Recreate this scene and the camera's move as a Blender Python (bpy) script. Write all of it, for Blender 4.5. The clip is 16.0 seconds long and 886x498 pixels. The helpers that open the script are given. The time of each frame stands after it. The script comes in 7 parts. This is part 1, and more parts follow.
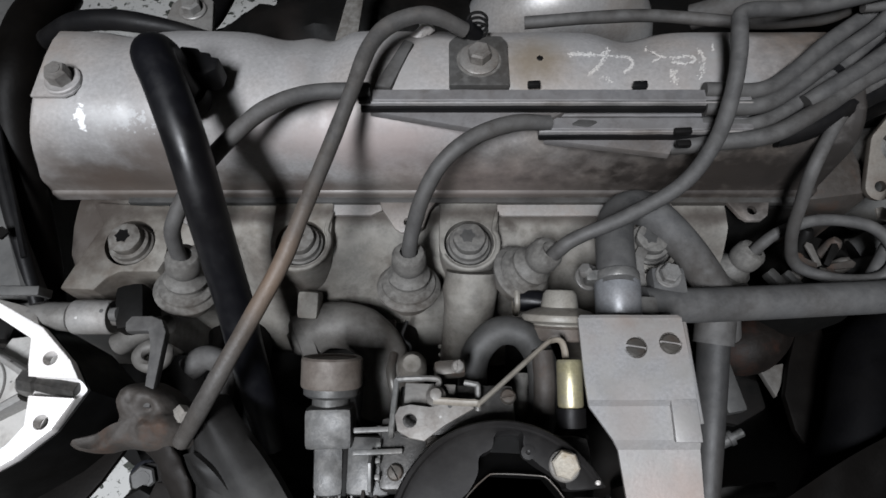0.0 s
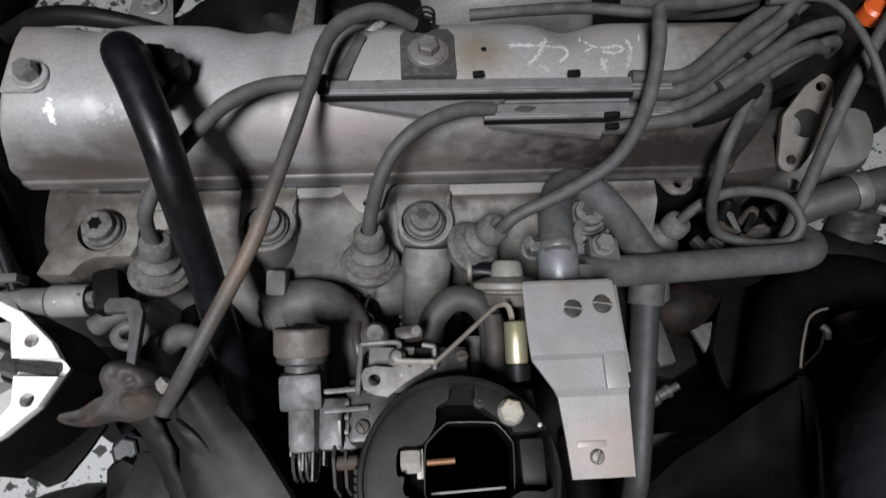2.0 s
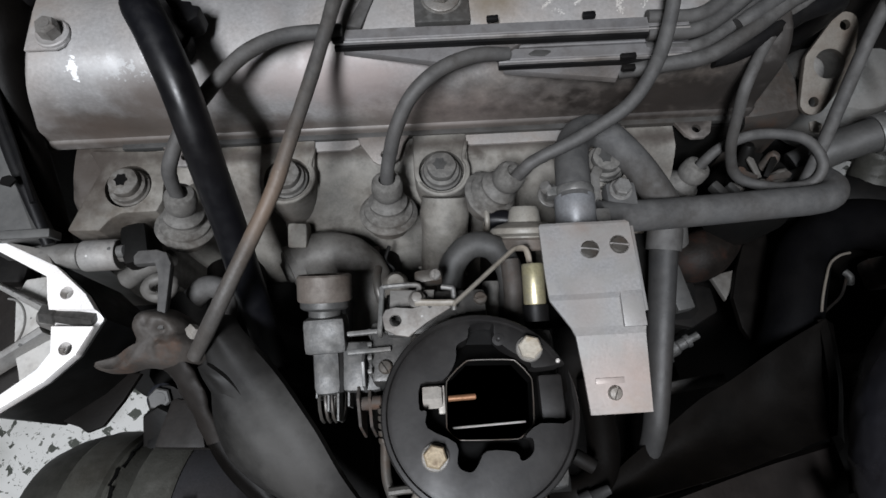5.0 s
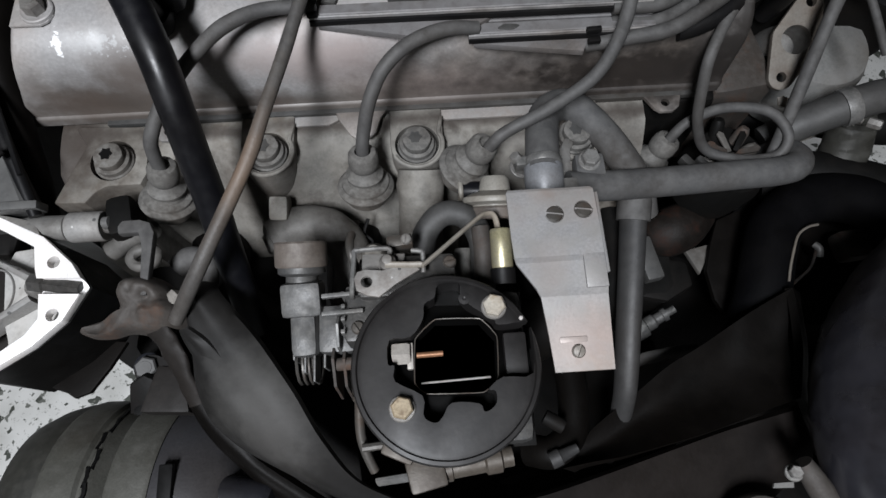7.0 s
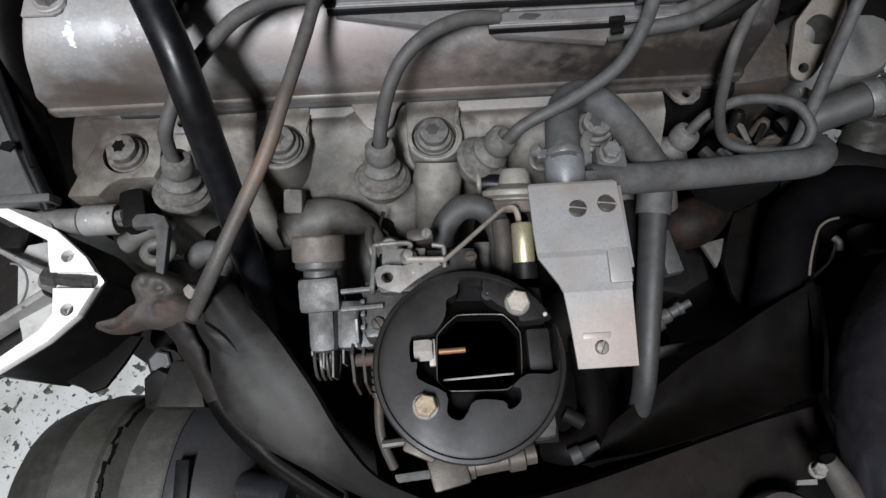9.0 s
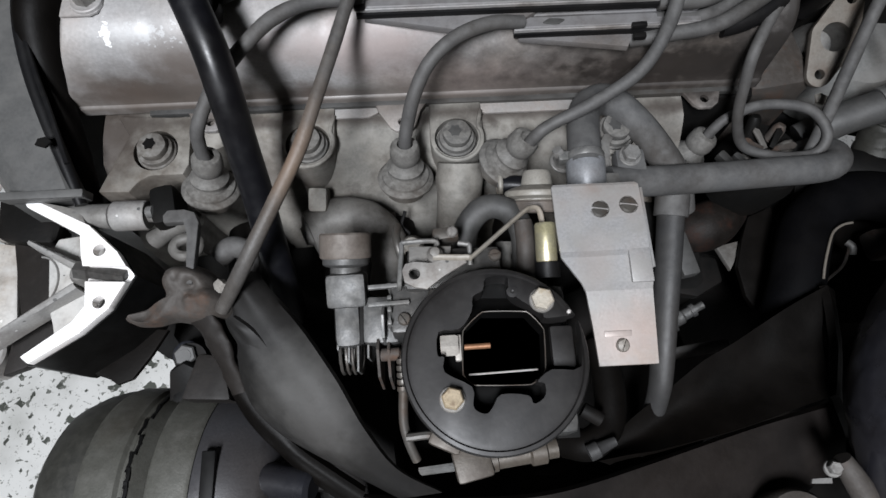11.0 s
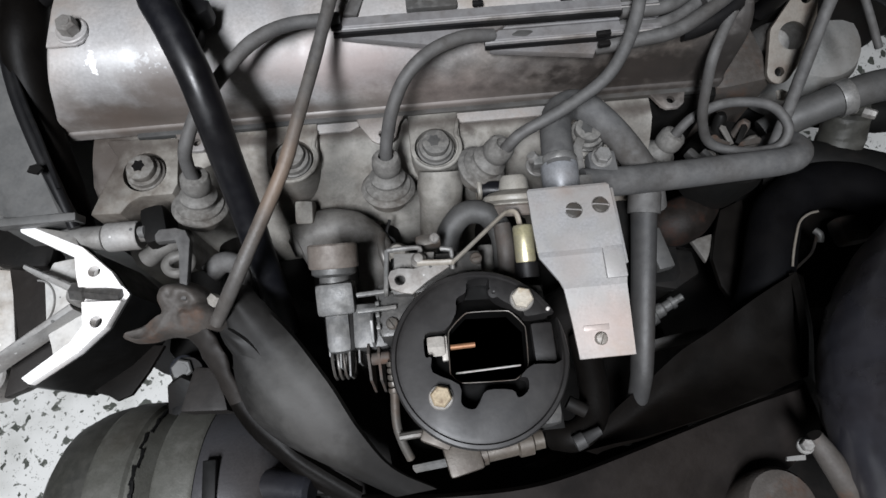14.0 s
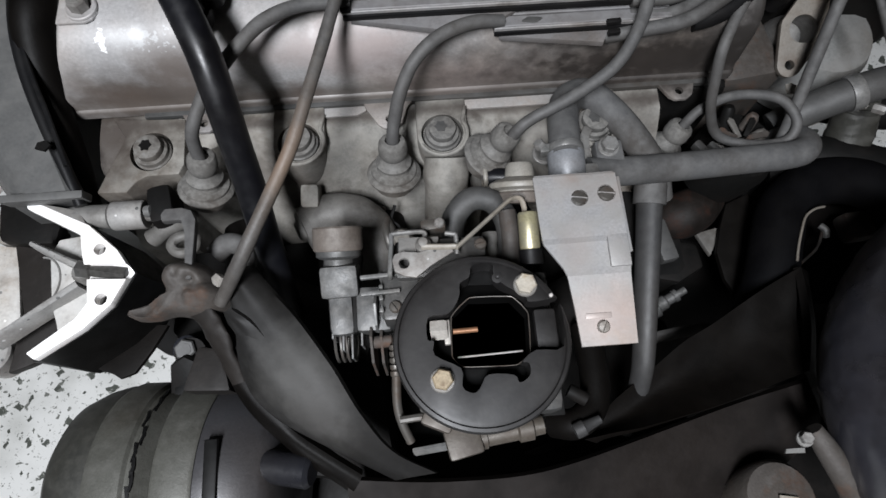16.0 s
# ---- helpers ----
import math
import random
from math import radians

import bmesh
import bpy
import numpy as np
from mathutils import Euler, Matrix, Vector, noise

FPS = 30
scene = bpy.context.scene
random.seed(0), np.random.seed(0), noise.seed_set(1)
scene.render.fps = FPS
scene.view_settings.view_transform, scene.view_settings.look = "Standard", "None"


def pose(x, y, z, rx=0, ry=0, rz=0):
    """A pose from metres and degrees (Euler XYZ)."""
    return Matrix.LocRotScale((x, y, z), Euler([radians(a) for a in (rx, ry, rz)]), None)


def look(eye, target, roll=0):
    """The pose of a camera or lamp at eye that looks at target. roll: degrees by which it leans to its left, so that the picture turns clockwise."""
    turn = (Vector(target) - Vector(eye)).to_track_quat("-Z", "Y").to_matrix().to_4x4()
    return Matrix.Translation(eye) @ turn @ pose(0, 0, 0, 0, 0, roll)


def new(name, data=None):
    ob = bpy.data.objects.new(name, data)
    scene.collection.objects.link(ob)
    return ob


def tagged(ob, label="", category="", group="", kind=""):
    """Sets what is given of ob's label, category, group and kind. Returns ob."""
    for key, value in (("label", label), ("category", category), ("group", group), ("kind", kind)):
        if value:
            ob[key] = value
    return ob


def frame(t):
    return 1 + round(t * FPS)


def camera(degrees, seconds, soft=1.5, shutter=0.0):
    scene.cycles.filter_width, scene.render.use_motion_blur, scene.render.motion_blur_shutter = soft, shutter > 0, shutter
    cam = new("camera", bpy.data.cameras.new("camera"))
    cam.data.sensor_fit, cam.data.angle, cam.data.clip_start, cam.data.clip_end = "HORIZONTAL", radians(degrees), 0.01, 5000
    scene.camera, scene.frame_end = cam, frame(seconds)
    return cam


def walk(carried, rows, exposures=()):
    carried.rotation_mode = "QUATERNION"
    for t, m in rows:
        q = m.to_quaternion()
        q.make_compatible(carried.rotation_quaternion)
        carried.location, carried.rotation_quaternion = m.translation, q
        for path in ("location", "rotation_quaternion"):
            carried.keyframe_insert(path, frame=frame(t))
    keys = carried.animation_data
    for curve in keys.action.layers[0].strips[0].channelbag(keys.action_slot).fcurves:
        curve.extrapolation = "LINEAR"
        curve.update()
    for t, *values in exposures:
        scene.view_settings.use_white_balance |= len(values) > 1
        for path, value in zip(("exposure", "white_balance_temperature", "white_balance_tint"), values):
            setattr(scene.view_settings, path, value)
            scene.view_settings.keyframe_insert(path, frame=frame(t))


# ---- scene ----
cam = camera(72.5, 16.0, soft=1.5, shutter=0.4)
METRES, EYE, TILT, LEAN, TURN = 0.28, 0.95, -65.0, 0.0, 0.0
ROWS = [
    (0.0, 0.0, 0.0, 0.0, 0.0, 0.0, -0.0),
    (0.5, 0.0318, -0.0177, -0.0013, -0.54, 0.79, 1.14),
    (1.0, 0.0391, -0.0342, -0.0154, -1.43, -0.01, 0.97),
    (1.5, -0.0068, -0.0483, 0.0032, -1.65, 0.97, 2.67),
    (2.0, 0.0086, -0.1053, -0.0037, -3.64, -2.05, 1.65),
    (2.5, -0.0465, -0.1038, -0.0119, -1.5, -3.55, 0.96),
    (3.0, -0.069, -0.1015, 0.0113, -1.67, -3.05, 0.4),
    (3.5, -0.0535, -0.0898, 0.0066, -2.12, -4.06, 0.64),
    (4.0, -0.0361, -0.0935, -0.0038, -1.9, -4.26, 0.86),
    (4.5, -0.0346, -0.1189, -0.0272, -1.93, -4.8, 1.42),
    (5.0, 0.0102, -0.1238, -0.0523, -1.8, -4.61, 2.95),
    (7.5, 0.0612, -0.1752, -0.1106, -1.72, -5.33, 3.26),
    (8.0, 0.0272, -0.1596, -0.0999, -1.38, -5.76, 3.2),
    (8.5, 0.0266, -0.1517, -0.0974, -1.7, -5.96, 3.28),
    (11.0, -0.0144, -0.179, -0.1025, -1.25, -5.65, 2.55),
    (11.5, -0.0424, -0.2132, -0.0581, -3.38, -6.48, 5.73),
    (12.0, -0.0671, -0.2026, -0.0289, -4.4, -8.9, 10.29),
    (12.5, -0.0804, -0.189, 0.0077, -3.83, -8.36, 8.74),
    (13.0, -0.0622, -0.1792, -0.0279, -1.55, -5.73, 6.04),
    (13.5, -0.0177, -0.2218, -0.075, -1.66, -4.96, 6.73),
    (14.0, -0.003, -0.2314, -0.096, -2.49, -5.32, 5.07),
    (14.5, -0.041, -0.2138, -0.0843, -2.32, -5.65, 3.58),
    (15.0, -0.0148, -0.2277, -0.0917, -4.76, -5.58, 4.21),
    (15.5, 0.0029, -0.2442, -0.1063, -3.48, -6.25, 3.66),
    (16.0, -0.0066, -0.2343, -0.1116, -2.05, -5.94, 3.83),
]
EXPOSURE = [(0.0, -0.5), (1.0, -0.53), (2.0, -0.53), (5.0, -0.55), (8.0, -0.46), (11.0, -0.25), (11.5, -0.35), (12.0, -0.55), (12.5, -0.55), (13.0, -0.25), (14.0, -0.12), (16.0, -0.22)]
walk(cam, [(t, pose(0, 0, EYE, TILT, LEAN, TURN) @ pose(METRES * x, METRES * y, METRES * z, 90 + pitch, roll, yaw)) for t, x, y, z, yaw, pitch, roll in ROWS],
     exposures=EXPOSURE)

# ---- light: a workshop tube lamp over the engine, unseen dark grey walls bounce little ----
scene.view_settings.exposure = 0.0
world = bpy.data.worlds.new("workshop_air")
scene.world = world
world.use_nodes = True
world.node_tree.nodes["Background"].inputs["Color"].default_value = (0.55, 0.57, 0.6, 1)
world.node_tree.nodes["Background"].inputs["Strength"].default_value = 0.003
LAMP = Vector((-0.3, -0.74, 2.15))
tube_light = bpy.data.lights.new("tube_lamp_light", "AREA")
tube_light.shape, tube_light.size, tube_light.size_y, tube_light.energy = "RECTANGLE", 0.24, 0.6, 82
tube_light.color = (0.955, 0.985, 1.045)
lamp_ob = new("tube_lamp_light", tube_light)
lamp_ob.matrix_world = look(LAMP - Vector((0, 0, 0.03)), (LAMP.x, LAMP.y, 0))


# ---- materials ----
def material(name, col, rough=0.6, metal=0.0, worn=None, worn_amount=0.4, dust=None, dust_amount=0.0, scale=40.0, fine=400.0, bump=0.15, spec=0.5, spots=(), specks=0.0, grime=0.6, flakes=()):
    """A surface in three layers: base colour, patches of wear, and settled dust, with fine grain and relief."""
    m = bpy.data.materials.new(name)
    m.use_nodes = True
    nt = m.node_tree
    n, k = nt.nodes, nt.links
    b = n["Principled BSDF"]
    tc = n.new("ShaderNodeTexCoord")

    def noise_node(s, detail, rough_n=0.6):
        x = n.new("ShaderNodeTexNoise")
        x.inputs["Scale"].default_value, x.inputs["Detail"].default_value, x.inputs["Roughness"].default_value = s, detail, rough_n
        k.new(tc.outputs["Object"], x.inputs["Vector"])
        return x

    def ramp(src, lo, hi):
        r = n.new("ShaderNodeMapRange")
        r.inputs["From Min"].default_value, r.inputs["From Max"].default_value = lo, hi
        k.new(src, r.inputs["Value"])
        return r.outputs["Result"]

    def mix(fac, a, c):
        x = n.new("ShaderNodeMix")
        x.data_type = "RGBA"
        k.new(fac, x.inputs["Factor"])
        for sock, v in ((x.inputs["A"], a), (x.inputs["B"], c)):
            if isinstance(v, tuple):
                sock.default_value = (*v, 1)
            else:
                k.new(v, sock)
        return x.outputs["Result"]

    big, small = noise_node(scale, 5), noise_node(fine, 3)
    out = mix(ramp(small.outputs["Fac"], 0.25, 0.75), tuple(c * 0.82 for c in col), tuple(min(1, c * 1.15) for c in col))
    if worn:
        w = ramp(big.outputs["Fac"], 0.62 - 0.3 * worn_amount, 0.72)
        out = mix(w, out, worn)
    # slow drift towards brown and grey over some centimetres
    drift = noise_node(9.0, 3)
    tint = n.new("ShaderNodeMix")
    tint.data_type, tint.blend_type = "RGBA", "MULTIPLY"
    tint.inputs["B"].default_value = (1.0, 0.88, 0.77, 1)
    k.new(ramp(drift.outputs["Fac"], 0.43, 0.68), tint.inputs["Factor"])
    k.new(out, tint.inputs["A"])
    out = tint.outputs["Result"]
    if dust:
        mid = noise_node(scale * 2.7, 4)
        geo = n.new("ShaderNodeNewGeometry")
        sep = n.new("ShaderNodeSeparateXYZ")
        k.new(geo.outputs["Normal"], sep.inputs["Vector"])
        up = ramp(sep.outputs["Z"], -0.2, 1.0)
        mul = n.new("ShaderNodeMath")
        mul.operation = "MULTIPLY"
        k.new(up, mul.inputs[0])
        k.new(ramp(mid.outputs["Fac"], 0.62 - 0.5 * dust_amount, 0.9 - 0.5 * dust_amount), mul.inputs[1])
        out = mix(mul.outputs[0], out, dust)
    # stains, painted shade and painted sheen: centre, reach along each axis, colour, strength
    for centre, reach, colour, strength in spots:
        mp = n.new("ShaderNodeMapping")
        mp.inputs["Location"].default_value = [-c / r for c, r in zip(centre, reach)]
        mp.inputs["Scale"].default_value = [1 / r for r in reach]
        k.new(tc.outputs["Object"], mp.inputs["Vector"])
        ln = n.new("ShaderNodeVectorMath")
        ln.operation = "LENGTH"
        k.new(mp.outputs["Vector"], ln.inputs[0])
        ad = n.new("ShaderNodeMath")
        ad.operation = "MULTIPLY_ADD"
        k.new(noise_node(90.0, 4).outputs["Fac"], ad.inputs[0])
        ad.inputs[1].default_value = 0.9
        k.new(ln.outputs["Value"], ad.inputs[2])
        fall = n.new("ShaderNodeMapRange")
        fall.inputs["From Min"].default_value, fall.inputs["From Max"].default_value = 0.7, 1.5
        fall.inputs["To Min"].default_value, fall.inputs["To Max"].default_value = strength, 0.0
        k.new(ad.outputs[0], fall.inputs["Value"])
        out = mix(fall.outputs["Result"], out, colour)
    # dark greasy blotches of one to three centimetres
    if grime:
        gn = noise_node(26.0, 6, 0.65)
        gm = n.new("ShaderNodeMix")
        gm.data_type, gm.blend_type = "RGBA", "MULTIPLY"
        gm.inputs["B"].default_value = (1 - 0.62 * grime, 1 - 0.66 * grime, 1 - 0.7 * grime, 1)
        k.new(ramp(gn.outputs["Fac"], 0.52, 0.68), gm.inputs["Factor"])
        k.new(out, gm.inputs["A"])
        out = gm.outputs["Result"]
    # bare flakes with ragged edges, thick at the centre of their patch
    for centre, reach, colour, cut in flakes:
        mp = n.new("ShaderNodeMapping")
        mp.inputs["Location"].default_value = [-c / r for c, r in zip(centre, reach)]
        mp.inputs["Scale"].default_value = [1 / r for r in reach]
        k.new(tc.outputs["Object"], mp.inputs["Vector"])
        ln = n.new("ShaderNodeVectorMath")
        ln.operation = "LENGTH"
        k.new(mp.outputs["Vector"], ln.inputs[0])
        sm = n.new("ShaderNodeMath")
        sm.operation = "MULTIPLY_ADD"
        k.new(ln.outputs["Value"], sm.inputs[0])
        sm.inputs[1].default_value = -0.22
        k.new(noise_node(330.0, 4, 0.7).outputs["Fac"], sm.inputs[2])
        out = mix(ramp(sm.outputs[0], cut, cut + 0.06), out, colour)
    if specks:
        vo = n.new("ShaderNodeTexVoronoi")
        vo.inputs["Scale"].default_value = specks
        k.new(tc.outputs["Object"], vo.inputs["Vector"])
        pick = n.new("ShaderNodeSeparateColor")
        k.new(vo.outputs["Color"], pick.inputs["Color"])
        for channel, colour, share in (("Red", tuple(min(1, c * 1.9) for c in col), 0.2), ("Green", tuple(c * 0.35 for c in col), 0.24)):
            size = n.new("ShaderNodeMath")
            size.operation = "MULTIPLY"
            k.new(ramp(pick.outputs[channel], 0.55, 1.0), size.inputs[0])
            size.inputs[1].default_value = share
            less = n.new("ShaderNodeMath")
            less.operation = "LESS_THAN"
            k.new(vo.outputs["Distance"], less.inputs[0])
            k.new(size.outputs[0], less.inputs[1])
            out = mix(less.outputs[0], out, colour)
    k.new(out, b.inputs["Base Color"])
    b.inputs["Metallic"].default_value, b.inputs["Specular IOR Level"].default_value = metal, spec
    rr = n.new("ShaderNodeMapRange")
    rr.inputs["To Min"].default_value, rr.inputs["To Max"].default_value = max(0.05, rough - 0.1), min(1, rough + 0.14)
    k.new(big.outputs["Fac"], rr.inputs["Value"])
    rr.inputs["From Min"].default_value, rr.inputs["From Max"].default_value = 0.3, 0.7
    k.new(rr.outputs["Result"], b.inputs["Roughness"])
    if bump:
        bp = n.new("ShaderNodeBump")
        bp.inputs["Strength"].default_value, bp.inputs["Distance"].default_value = bump, 0.0006
        add = n.new("ShaderNodeMath")
        k.new(small.outputs["Fac"], add.inputs[0])
        k.new(big.outputs["Fac"], add.inputs[1])
        k.new(add.outputs[0], bp.inputs["Height"])
        k.new(bp.outputs["Normal"], b.inputs["Normal"])
    return m


# brown lobes low on the cover's left: oil stain plus painted hose shadow
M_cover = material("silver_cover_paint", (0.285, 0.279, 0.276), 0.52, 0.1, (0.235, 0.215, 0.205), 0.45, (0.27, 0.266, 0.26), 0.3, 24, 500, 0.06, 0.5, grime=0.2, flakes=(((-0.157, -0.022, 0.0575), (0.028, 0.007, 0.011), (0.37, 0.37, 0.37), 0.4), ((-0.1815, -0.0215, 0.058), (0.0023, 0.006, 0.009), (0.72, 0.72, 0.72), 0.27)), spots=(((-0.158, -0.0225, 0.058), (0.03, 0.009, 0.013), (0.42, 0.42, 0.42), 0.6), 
    # one long flat blob here darkens the cover along its foot
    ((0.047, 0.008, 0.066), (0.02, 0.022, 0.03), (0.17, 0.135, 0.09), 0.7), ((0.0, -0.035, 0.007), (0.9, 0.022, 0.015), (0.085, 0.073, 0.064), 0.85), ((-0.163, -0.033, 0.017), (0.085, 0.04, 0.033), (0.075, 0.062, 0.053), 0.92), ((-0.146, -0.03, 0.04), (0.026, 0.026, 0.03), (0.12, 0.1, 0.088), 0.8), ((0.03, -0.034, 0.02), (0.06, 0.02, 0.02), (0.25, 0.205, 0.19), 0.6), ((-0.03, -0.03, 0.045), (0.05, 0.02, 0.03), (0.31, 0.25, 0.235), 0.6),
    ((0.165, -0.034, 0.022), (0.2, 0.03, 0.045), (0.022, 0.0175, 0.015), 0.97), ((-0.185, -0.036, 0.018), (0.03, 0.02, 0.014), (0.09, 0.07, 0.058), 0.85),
    # painted: dark gaps behind the cables at the right end, pinkish shoulder sheen
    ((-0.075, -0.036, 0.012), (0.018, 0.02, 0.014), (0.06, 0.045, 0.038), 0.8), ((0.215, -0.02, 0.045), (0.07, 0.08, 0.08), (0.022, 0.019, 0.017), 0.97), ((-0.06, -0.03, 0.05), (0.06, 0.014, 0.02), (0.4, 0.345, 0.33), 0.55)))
# left smear and strip below the cover: grime with painted shadow
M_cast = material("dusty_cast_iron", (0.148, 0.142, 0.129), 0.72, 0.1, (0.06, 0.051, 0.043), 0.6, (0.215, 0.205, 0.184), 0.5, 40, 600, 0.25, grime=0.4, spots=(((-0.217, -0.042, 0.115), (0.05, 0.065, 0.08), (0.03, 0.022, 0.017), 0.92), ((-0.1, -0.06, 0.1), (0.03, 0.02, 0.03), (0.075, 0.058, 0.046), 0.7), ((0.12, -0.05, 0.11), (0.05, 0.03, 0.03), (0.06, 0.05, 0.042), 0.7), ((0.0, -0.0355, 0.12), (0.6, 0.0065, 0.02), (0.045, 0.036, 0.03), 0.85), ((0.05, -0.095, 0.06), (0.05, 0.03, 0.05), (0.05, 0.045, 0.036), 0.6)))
M_alucast = material("dirty_cast_aluminium", (0.16, 0.157, 0.15), 0.58, 0.35, (0.065, 0.058, 0.052), 0.5, (0.17, 0.165, 0.155), 0.4, 60, 700, 0.25)
M_bright = material("bare_machined_aluminium", (0.9, 0.9, 0.9), 0.42, 0.15, (0.75, 0.75, 0.745), 0.2, None, 0, 90, 900, 0.08, grime=0.06)
M_rubber = material("dusty_grey_rubber", (0.047, 0.0462, 0.0455), 0.68, 0, (0.033, 0.032, 0.0305), 0.45, (0.076, 0.074, 0.0715), 0.5, 45, 800, 0.12)
M_greyhose = material("dust_caked_hose_rubber", (0.056, 0.056, 0.056), 0.75, 0, (0.042, 0.041, 0.04), 0.4, (0.085, 0.084, 0.082), 0.45, 35, 700, 0.15)
M_boot = material("dusty_boot_rubber", (0.082, 0.079, 0.074), 0.75, 0, (0.045, 0.043, 0.04), 0.4, (0.14, 0.135, 0.125), 0.45, 90, 800, 0.2)
M_blackhose = material("clean_black_rubber", (0.0036, 0.0038, 0.0052), 0.4, 0, (0.0058, 0.006, 0.0074), 0.3, None, 0, 90, 900, 0.05, 0.32)
M_brownhose = material("weathered_brown_rubber", (0.056, 0.054, 0.052), 0.55, 0, (0.08, 0.07, 0.06), 0.3, (0.085, 0.08, 0.075), 0.3, 45, 600, 0.35, spots=(((-0.085, -0.125, -0.005), (0.05, 0.045, 0.05), (0.105, 0.079, 0.06), 0.75), ((-0.09, -0.13, 0.006), (0.02, 0.025, 0.02), (0.14, 0.095, 0.065), 0.6)))
M_black = material("matt_black_plastic", (0.0045, 0.0045, 0.005), 0.5, 0, (0.0065, 0.0062, 0.006), 0.5, (0.01, 0.0095, 0.009), 0.12, 45, 700, 0.12, 0.2)
M_plate = material("dusty_black_air_horn", (0.0101, 0.0097, 0.01), 0.5, 0, (0.008, 0.0072, 0.007), 0.5, (0.0175, 0.0163, 0.0156), 0.4, 30, 500, 0.07, 0.35)
M_duct = material("blue_black_rubber_duct", (0.0022, 0.0022, 0.0026), 0.62, 0, (0.003, 0.003, 0.0035), 0.4, None, 0, 40, 500, 0.2, 0.05)
M_gloss = material("glossy_black_moulding", (0.02, 0.02, 0.0245), 0.24, 0, (0.024, 0.0225, 0.024), 0.4, None, 0, 14, 120, 0.25, 0.8)
# near-black for recesses and gaps; on the bracket's skirt it paints shade
M_hollow = material("near_black", (0.0025, 0.0025, 0.0025), 0.45, 0, None, 0, None, 0, 60, 500, 0.05, 0.2)
M_strap = material("dusty_black_rubber_sheet", (0.0023, 0.0019, 0.0016), 0.55, 0, (0.0047, 0.0038, 0.0033), 0.5, (0.0045, 0.0038, 0.0033), 0.3, 14, 500, 0.2, 0.09)
# lit, paler copy of M_strap; its grey blobs are dust and painted highlight
M_fold = material("lit_dusty_rubber_fold", (0.0088, 0.0084, 0.008), 0.62, 0, (0.0048, 0.0044, 0.004), 0.5, (0.0135, 0.0128, 0.012), 0.4, 9, 300, 0.12, 0.22, spots=(((-0.046, 0.034, 0.07), (0.034, 0.034, 0.05), (0.05, 0.0485, 0.0455), 0.85), ((-0.036, 0.012, 0.066), (0.024, 0.03, 0.05), (0.044, 0.042, 0.0395), 0.8)))
M_paleplate = material("pale_mottled_plate", (0.36, 0.355, 0.34), 0.65, 0.1, (0.2, 0.19, 0.175), 0.5, (0.42, 0.41, 0.39), 0.4, 30, 500, 0.2, specks=110.0, grime=0.4)
M_sheet = material("grey_zinc_sheet", (0.265, 0.262, 0.262), 0.5, 0.3, (0.24, 0.22, 0.21), 0.4, (0.27, 0.263, 0.252), 0.4, 40, 700, 0.1, grime=0.22, spots=(((0.004, -0.032, 0.012), (0.026, 0.022, 0.03), (0.34, 0.275, 0.25), 0.6), ((-0.012, 0.004, 0.02), (0.012, 0.02, 0.03), (0.25, 0.225, 0.21), 0.6)))
M_zinc = material("dull_zinc_casting", (0.13, 0.13, 0.128), 0.48, 0.3, (0.06, 0.062, 0.058), 0.55, (0.2, 0.195, 0.185), 0.3, 90, 800, 0.2)
M_dullzinc = material("dull_grey_zinc", (0.066, 0.066, 0.065), 0.5, 0.3, (0.045, 0.044, 0.041), 0.5, (0.105, 0.102, 0.097), 0.35, 80, 800, 0.2)
M_duskcast = material("oily_dusty_casting", (0.08, 0.076, 0.07), 0.65, 0.1, (0.04, 0.036, 0.032), 0.55, (0.11, 0.105, 0.097), 0.4, 40, 600, 0.25)
# darker copy of M_zinc; on the body it paints dark gaps below the levers
M_zincdark = material("dark_zinc_casting", (0.05, 0.05, 0.049), 0.45, 0.3, (0.022, 0.02, 0.018), 0.55, (0.085, 0.081, 0.075), 0.3, 80, 800, 0.2)
M_sleeve = material("blue_grey_metal_sleeve", (0.2, 0.207, 0.218), 0.42, 0.3, (0.14, 0.14, 0.145), 0.4, None, 0, 90, 800, 0.1)
M_cap = material("dull_brown_plug_cap", (0.105, 0.089, 0.077), 0.6, 0.1, (0.065, 0.053, 0.045), 0.4, (0.14, 0.125, 0.11), 0.35, 60, 700, 0.15)
M_holder = material("dusty_holder_plastic", (0.12, 0.118, 0.12), 0.55, 0, (0.075, 0.073, 0.074), 0.45, (0.15, 0.147, 0.147), 0.45, 40, 700, 0.12)
M_holderlip = material("rubbed_holder_lip", (0.2, 0.197, 0.197), 0.5, 0, (0.12, 0.118, 0.116), 0.4, None, 0, 60, 700, 0.1)
M_wire = material("dull_spring_wire", (0.075, 0.071, 0.065), 0.45, 0.4, (0.06, 0.045, 0.035), 0.5, None, 0, 120, 900, 0.1)
M_oldalu = material("dusty_old_aluminium", (0.22, 0.217, 0.21), 0.6, 0.2, (0.11, 0.1, 0.094), 0.55, (0.27, 0.263, 0.25), 0.4, 45, 700, 0.25, specks=180.0)
M_steel = material("scuffed_bright_steel", (0.7, 0.7, 0.7), 0.32, 0.45, (0.42, 0.4, 0.38), 0.4, None, 0, 150, 900, 0.1)
M_bolt = material("grey_plated_bolt", (0.2, 0.197, 0.19), 0.5, 0.4, (0.11, 0.1, 0.092), 0.5, (0.18, 0.175, 0.165), 0.3, 150, 900, 0.2)
